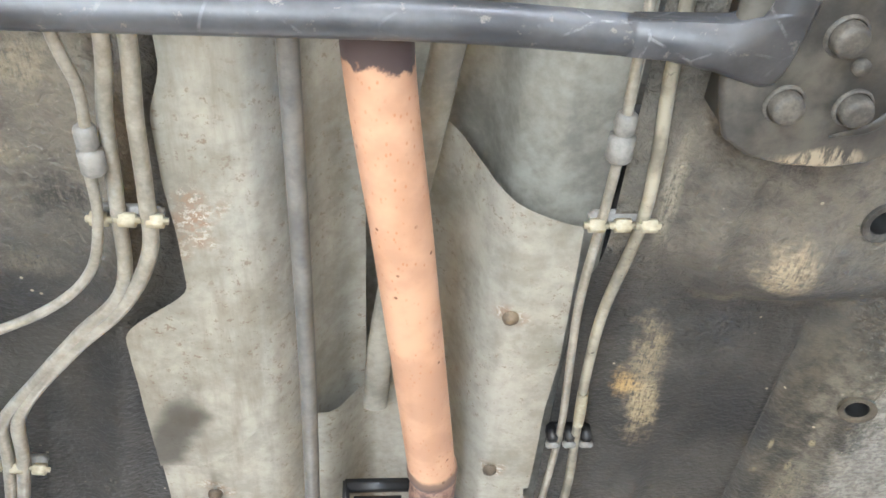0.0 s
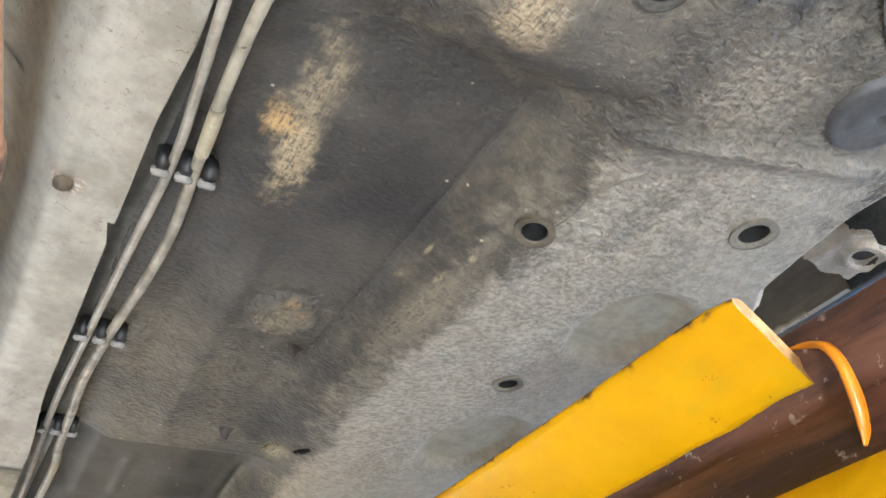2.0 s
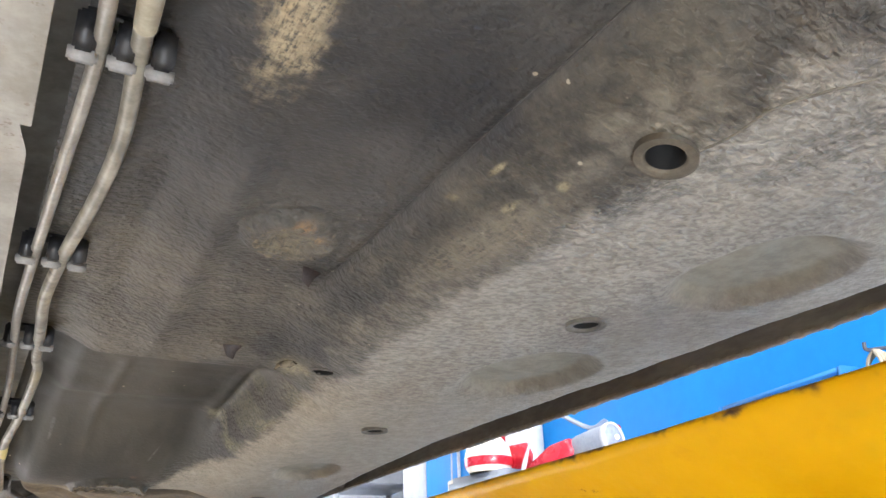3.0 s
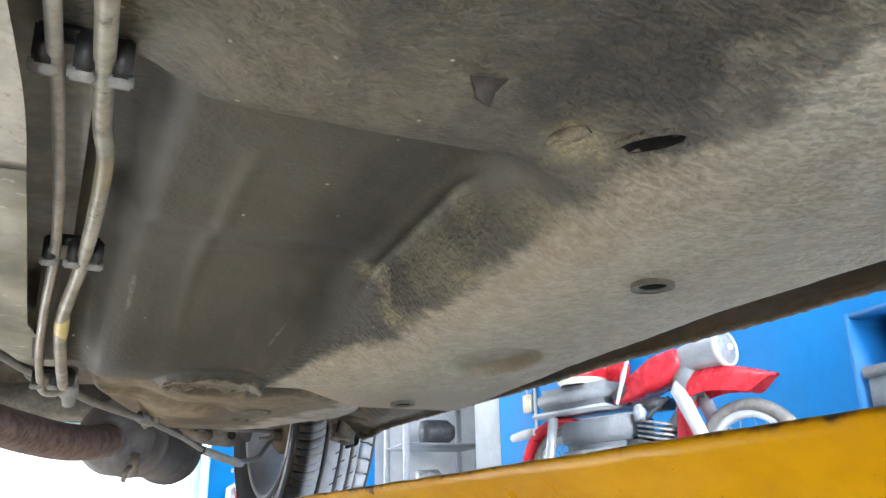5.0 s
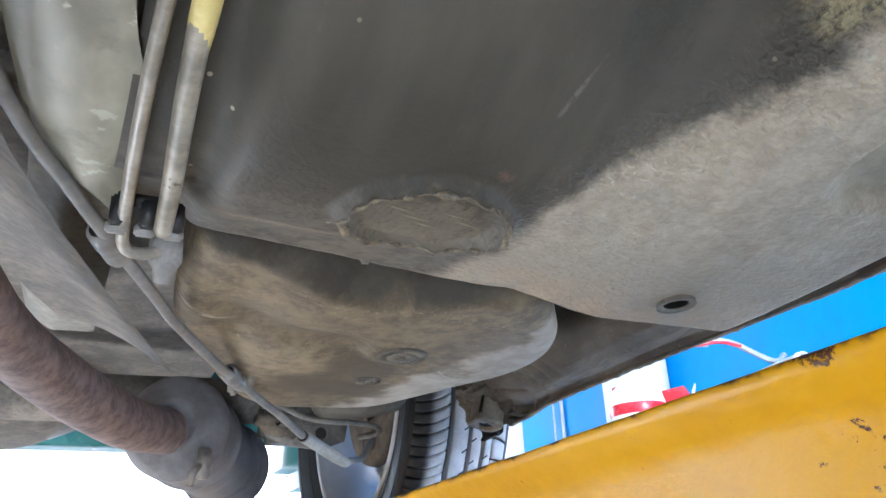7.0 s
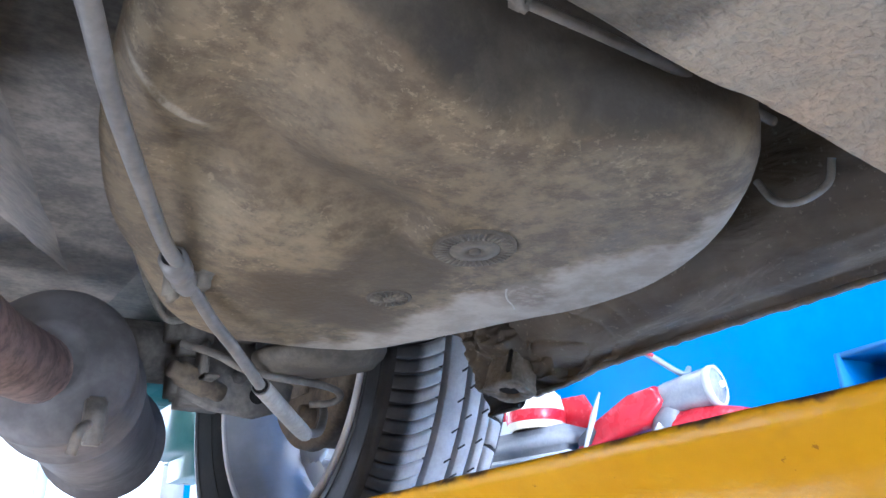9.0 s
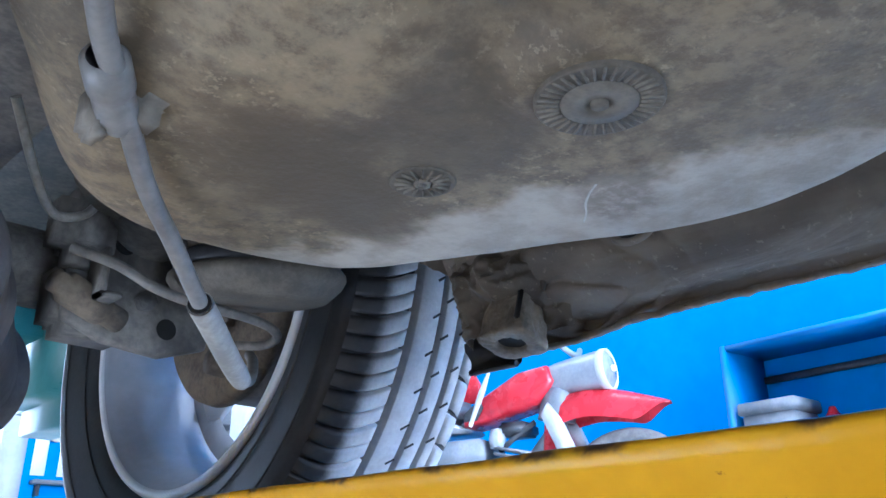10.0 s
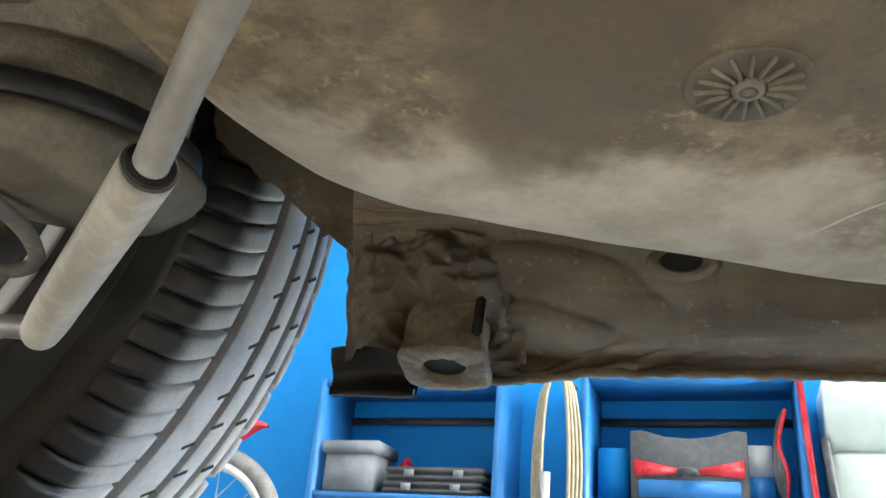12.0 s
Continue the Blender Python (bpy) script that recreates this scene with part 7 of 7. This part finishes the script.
    put("ignition_switch", join(box(-0.07, 0.07, 0.4, 0.52, 0.555, 0.61, 0.012), tube([(-0.05, 0.36, 0.6), (-0.06, 0.44, 0.55), (-0.05, 0.52, 0.5)], 0.011, 8, 4)), "darkplastic", root)
    put("front_cowl", side_plate([(0.26, 0.75), (0.29, 0.815), (0.42, 0.8), (0.58, 0.72), (0.68, 0.645), (0.675, 0.605), (0.58, 0.615), (0.46, 0.645), (0.34, 0.67)], -0.09, 0.09, 0.02), "red", root, "glossy red front cowl")
    for s in (-1, 1):
        put("cowl_panel", side_plate([(0.585, 0.71), (0.665, 0.65), (0.66, 0.622), (0.6, 0.622), (0.57, 0.67)], 0.092 * s - 0.004, 0.097 * s + 0.004, 0.003), "darkplastic", root)
    put("cowl_tip", box(-0.05, 0.05, 0.668, 0.71, 0.605, 0.64, 0.012), "whiteplastic", root)
    put("leg_shield", tube([(0, 0.29, 0.64), (0, 0.305, 0.5), (0, 0.33, 0.34), (0, 0.37, 0.22)], [0.04, 0.037, 0.036, 0.03], 14, 6, 1.6), "red", root, "red down tube cover")
    put("frame_tube", tube([(0, 0.22, 0.66), (0, 0.45, 0.42), (0, 0.7, 0.36), (0, 1.16, 0.3)], 0.03, 12, 6), "silver", root)
    put("windscreen_edge", tube([(-0.1, 0.53, 0.83), (-0.105, 0.57, 0.73), (-0.1, 0.63, 0.6)], [0.004, 0.014, 0.008], 8, 5), "whiteplastic", root)
    put("engine_block", join(moved(box(-0.09, 0.09, -0.09, 0.09, -0.09, 0.09, 0.03), Matrix.Translation((0, 0.56, 0.34))), moved(lathe([(0.0001, -0.11), (0.07, -0.105), (0.085, -0.08), (0.085, 0.08), (0.07, 0.105), (0.0001, 0.11)], 30, "X"), Matrix.Translation((0, 0.68, 0.3)))), "engine", root, "cast grey engine")
    cyl = new("cylinder")
    cyl.parent = root
    for k in range(7):
        put("fin", moved(box(-0.09, 0.09, -0.09, 0.09, -0.006, 0.006, 0.004), Matrix.Translation((0, 0.445, 0.35 + 0.024 * k)) @ pose(0, 0, 0, 12, 0, 0)), "engine", cyl)
    put("carburettor", moved(lathe([(0.0001, -0.04), (0.03, -0.035), (0.035, 0.0), (0.028, 0.04), (0.0001, 0.045)], 18), Matrix.Translation((-0.06, 0.526, 0.545))), "silver", root)
    put("side_box", box(-0.11, 0.11, 0.58, 1.02, 0.435, 0.55, 0.012), "greyplastic", root, "dull grey side box")
    put("lower_cover", box(-0.12, 0.12, 0.6, 1.02, 0.32, 0.43, 0.03), "greyplastic", root)
    put("seat", box(-0.12, 0.12, 0.7, 1.2, 0.615, 0.735, 0.035), "greyplastic", root, "grey vinyl seat")
    put("seat_trim", box(-0.125, 0.125, 0.69, 1.215, 0.59, 0.614, 0.008), "silver", root)
    put("rear_mudguard", tube([(0, 0.92, 0.53), (0, 1.08, 0.572), (0, 1.21, 0.55), (0, 1.31, 0.47), (0, 1.365, 0.37), (0, 1.38, 0.28)], [0.06, 0.07, 0.075, 0.075, 0.07, 0.05], 16, 6, 0.3), "red", root, "red rear mudguard")
    put("rear_shock", tube([(-0.125, 1.05, 0.58), (-0.125, 1.1, 0.3)], 0.026, 12, 1), "silver", root)
    put("exhaust", tube([(-0.13, 0.45, 0.22), (-0.14, 0.8, 0.2), (-0.15, 1.35, 0.24)], [0.02, 0.035, 0.04], 14, 5), "silver", root)
    put("tail_lamp", tube([(-0.08, 1.25, 0.53), (-0.08, 1.42, 0.51)], [0.02, 0.028, 0.02], 12, 3), "whiteplastic", root)
    put("handlebar", tube([(-0.3, 0.32, 0.93), (-0.2, 0.26, 0.93), (0, 0.2, 0.86), (0.2, 0.26, 0.93), (0.3, 0.32, 0.93)], 0.012, 10, 6), "silver", root)
    for s in (-1, 1):
        put("grip", tube([(0.28 * s, 0.31, 0.93), (0.37 * s, 0.36, 0.93)], 0.018, 10, 2), "whiteplastic", root)
    for s in (-1, 1):
        put("brake_lever", tube([(0.2 * s, 0.21, 0.9), (0.3 * s, 0.24, 0.91), (0.38 * s, 0.3, 0.9)], 0.007, 8, 3), "red", root)
    put("stand", tube([(-0.1, 0.6, 0.25), (-0.13, 0.68, 0.0)], 0.012, 8, 2), "silver", root)
    return root


moped()
hm = thing("helmet", "cream helmet with a red stripe on the moped seat", "helmet", "", by_moped(-0.02, 0.93, 0.736))
put("shell", moved(lathe([(0.11, 0.0), (0.13, 0.03), (0.135, 0.08), (0.12, 0.15), (0.075, 0.2), (0.0001, 0.22)], 36), Matrix.Identity(4)), "cream", hm)
put("stripe", lathe([(0.1315, 0.03), (0.137, 0.05), (0.1375, 0.07), (0.1365, 0.08)], 36), "red", hm)
rp = thing("spare_fairing", "red spare fairing leaning on the moped seat", "fairing", "", by_moped(0.09, 0.83, 0.736))
put("shell", side_plate([(-0.13, 0.0), (0.13, 0.0), (0.14, 0.1), (0.09, 0.155), (-0.1, 0.15), (-0.14, 0.08)], -0.012, 0.012, 0.008), "red", rp)

# wall fittings and the bay beyond
eb = thing("electric_cabinet", "grey wall cabinet with a red and white sign", "cabinet", "", in_room(3.34, 6.46, 0.68))
put("body", box(0, 0.155, -0.35, 0.3, 0, 1.1, 0.01), "greydoor", eb)
put("door", box(-0.012, -0.002, -0.33, 0.28, 0.02, 1.08, 0.006), "greydoor", eb)
sg = put("sign", box(-0.016, -0.0125, -0.02, 0.14, 0.52, 0.72, 0.001), "red", eb, "small red sign with a white bar")
put("sign_bar", box(-0.0175, -0.0162, 0.04, 0.075, 0.56, 0.68, 0.0002), "whiteplastic", sg)
sk = thing("wall_socket", "white wall socket with a hanging cable", "socket", "", in_room(3.47, 7.85, 1.04))
put("box", box(-0.03, 0.028, -0.06, 0.06, 0.0, 0.16, 0.008), "cream", sk)
put("cable", tube([(-0.01, 0, 0.16), (-0.005, 0.0, 0.6), (0.0, 0.02, 1.4)], 0.008, 8, 4), "whiteplastic", sk)
pc = thing("pipe_conduit", "white conduit down the blue wall", "conduit", "", in_room(3.48, 7.72, 0))
put("tube", tube([(0, 0, 0.0), (0, 0, 1.8), (0, 0, 3.8)], 0.015, 10, 1), "whiteplastic", pc)
mc = thing("machine_rack", "pale blue machine stand with dark motors", "machine", "", in_room(3.3, 10.1, 0))
for sx in (-0.45, 0.45):
    for sy in (-0.4, 0.4):
        put("post", box(sx - 0.03, sx + 0.03, sy - 0.03, sy + 0.03, 0, 1.5, 0.004), "whiteplastic", mc)
for z in (0.45, 0.95, 1.45):
    put("shelf", box(-0.48, 0.48, -0.43, 0.43, z - 0.02, z, 0.004), "silver", mc)
put("motor", moved(lathe([(0.0001, -0.2), (0.12, -0.18), (0.14, -0.1), (0.14, 0.12), (0.08, 0.2), (0.0001, 0.22)], 24, "X"), Matrix.Translation((0, -0.1, 1.1))), "darkplastic", mc)
put("pump", moved(lathe([(0.0001, -0.15), (0.1, -0.14), (0.11, 0.1), (0.05, 0.16), (0.0001, 0.16)], 24, "X"), Matrix.Translation((-0.1, -0.1, 0.58))), "engine", mc)
put("tank", moved(lathe([(0.0001, 0), (0.15, 0.01), (0.16, 0.3), (0.1, 0.38), (0.0001, 0.4)], 24), Matrix.Translation((0.1, 0, 0.02))), "blue_wall", mc)
bcab = thing("blue_cabinet", "low blue tool cabinet near the rear gate", "cabinet", "", in_room(1.35, 9.6, 0))
put("body", box(-0.55, 0.5, 0, 0.6, 0, 0.92, 0.03), "blue_wall", bcab)
put("door", box(-0.53, -0.03, -0.012, -0.002, 0.05, 0.88, 0.004), "blue_wall", bcab)
put("door", box(-0.02, 0.48, -0.012, -0.002, 0.05, 0.88, 0.004), "blue_wall", bcab)
put("name_plate", box(-0.35, -0.05, -0.016, -0.0125, 0.62, 0.66, 0.001), "whiteplastic", bcab)
dr = thing("oil_drum", "white and grey drum in front of the cabinet", "drum", "", in_room(1.15, 9.2, 0))
put("body", lathe([(0.0001, 0), (0.22, 0.005), (0.225, 0.3), (0.23, 0.31), (0.225, 0.32), (0.22, 0.45), (0.15, 0.5), (0.0001, 0.5)], 36), "silver", dr)
rc = thing("red_can", "red jerry can beside the blue cabinet", "can", "", in_room(2.2, 9.4, 0))
put("body", box(-0.12, 0.12, -0.09, 0.09, 0, 0.5, 0.03), "red", rc)
put("handle", tube([(-0.07, 0, 0.5), (-0.05, 0, 0.55), (0.05, 0, 0.55), (0.07, 0, 0.5)], 0.012, 8, 5), "red", rc)
gp = thing("gate_post", "pale green gate post at the rear opening", "post", "", in_room(0.72, 10.9, 0))
put("post", box(-0.06, 0.06, -0.06, 0.06, 0, 3.0, 0.008), "palegreen", gp)
put("hinge", box(-0.09, -0.06, -0.04, 0.04, 0.8, 0.95, 0.004), "silver", gp)

# a stub wall with notices beside the rear gate
stub = at_room(put("wall_stub", join(box(1.7, 2.32, 9.0, 9.1, 0, 1.62, 0.004)), "blue_wall", smooth=False))
tagged(stub, "low blue stub wall with pale notices beside the gate", "wall", kind="structure")
pil = at_room(put("pillar", box(1.52, 1.694, 8.95, 9.12, 0, 3.896, 0.01), "greydoor"))
tagged(pil, "grey-blue painted pillar beside the rear gate", "pillar", kind="structure")
for nx0, nx1, nz0, nz1 in ((1.755, 1.86, 0.77, 1.3), (1.95, 2.24, 0.77, 1.27)):
    nt = thing("notice_sheet", "plain white notice sheet on the blue stub wall", "notice", "notices by the gate", in_room((nx0 + nx1) / 2, 8.992, nz0))
    put("sheet", box((nx0 - nx1) / 2, (nx1 - nx0) / 2, -0.003, 0.003, 0, nz1 - nz0, 0.001), "white", nt)
    if nx1 > 2:
        put("clip", box(-0.02, 0.02, -0.008, -0.0035, nz1 - nz0 - 0.16, nz1 - nz0 - 0.04, 0.002), "greyplastic", nt)
gl = thing("wall_lamp", "round cream wall lamp on the stub wall", "lamp", "", in_room(1.895, 8.996, 1.08))
put("base", moved(lathe([(0.0001, -0.03), (0.04, -0.028), (0.045, 0.0), (0.0001, 0.0)], 24, "Y"), Matrix.Translation((0, 0, 0))), "greyplastic", gl)
put("globe", moved(lathe([(0.0001, -0.115), (0.03, -0.108), (0.05, -0.085), (0.055, -0.062), (0.05, -0.045), (0.035, -0.032), (0.0001, -0.031)], 24, "Y"), Matrix.Translation((0, 0, 0))), "cream", gl)
og = thing("orange_tray", "orange plastic tray hung on the stub wall", "tray", "", in_room(1.93, 8.99, 1.335))
put("body", box(-0.15, 0.15, -0.1, 0.008, 0, 0.075, 0.012), "orange", og)
put("rim", box(-0.16, 0.16, -0.11, 0.008, 0.0755, 0.088, 0.004), "orange", og)
ws = thing("wall_shelf", "small grey wall shelf below the notices", "shelf", "", in_room(1.96, 8.997, 0.7))
put("board", box(-0.2, 0.2, -0.16, 0.0, 0.0, 0.03, 0.004), "greyplastic", ws)
for bx in (-0.15, 0.15):
    put("bracket", box(bx - 0.01, bx + 0.01, -0.12, 0.0, -0.09, -0.001, 0.003), "darkplastic", ws)
rp = thing("warning_pole", "thin red pole standing on a round foot", "pole", "", in_room(0.97, 8.6, 0))
put("pole", tube([(0, 0, 0.02), (0, 0, 0.55), (0, 0, 1.02)], 0.013, 10, 1), "red", rp)
put("foot", lathe([(0.0001, 0.0), (0.13, 0.001), (0.13, 0.012), (0.03, 0.026), (0.0001, 0.026)], 28), "darkplastic", rp)
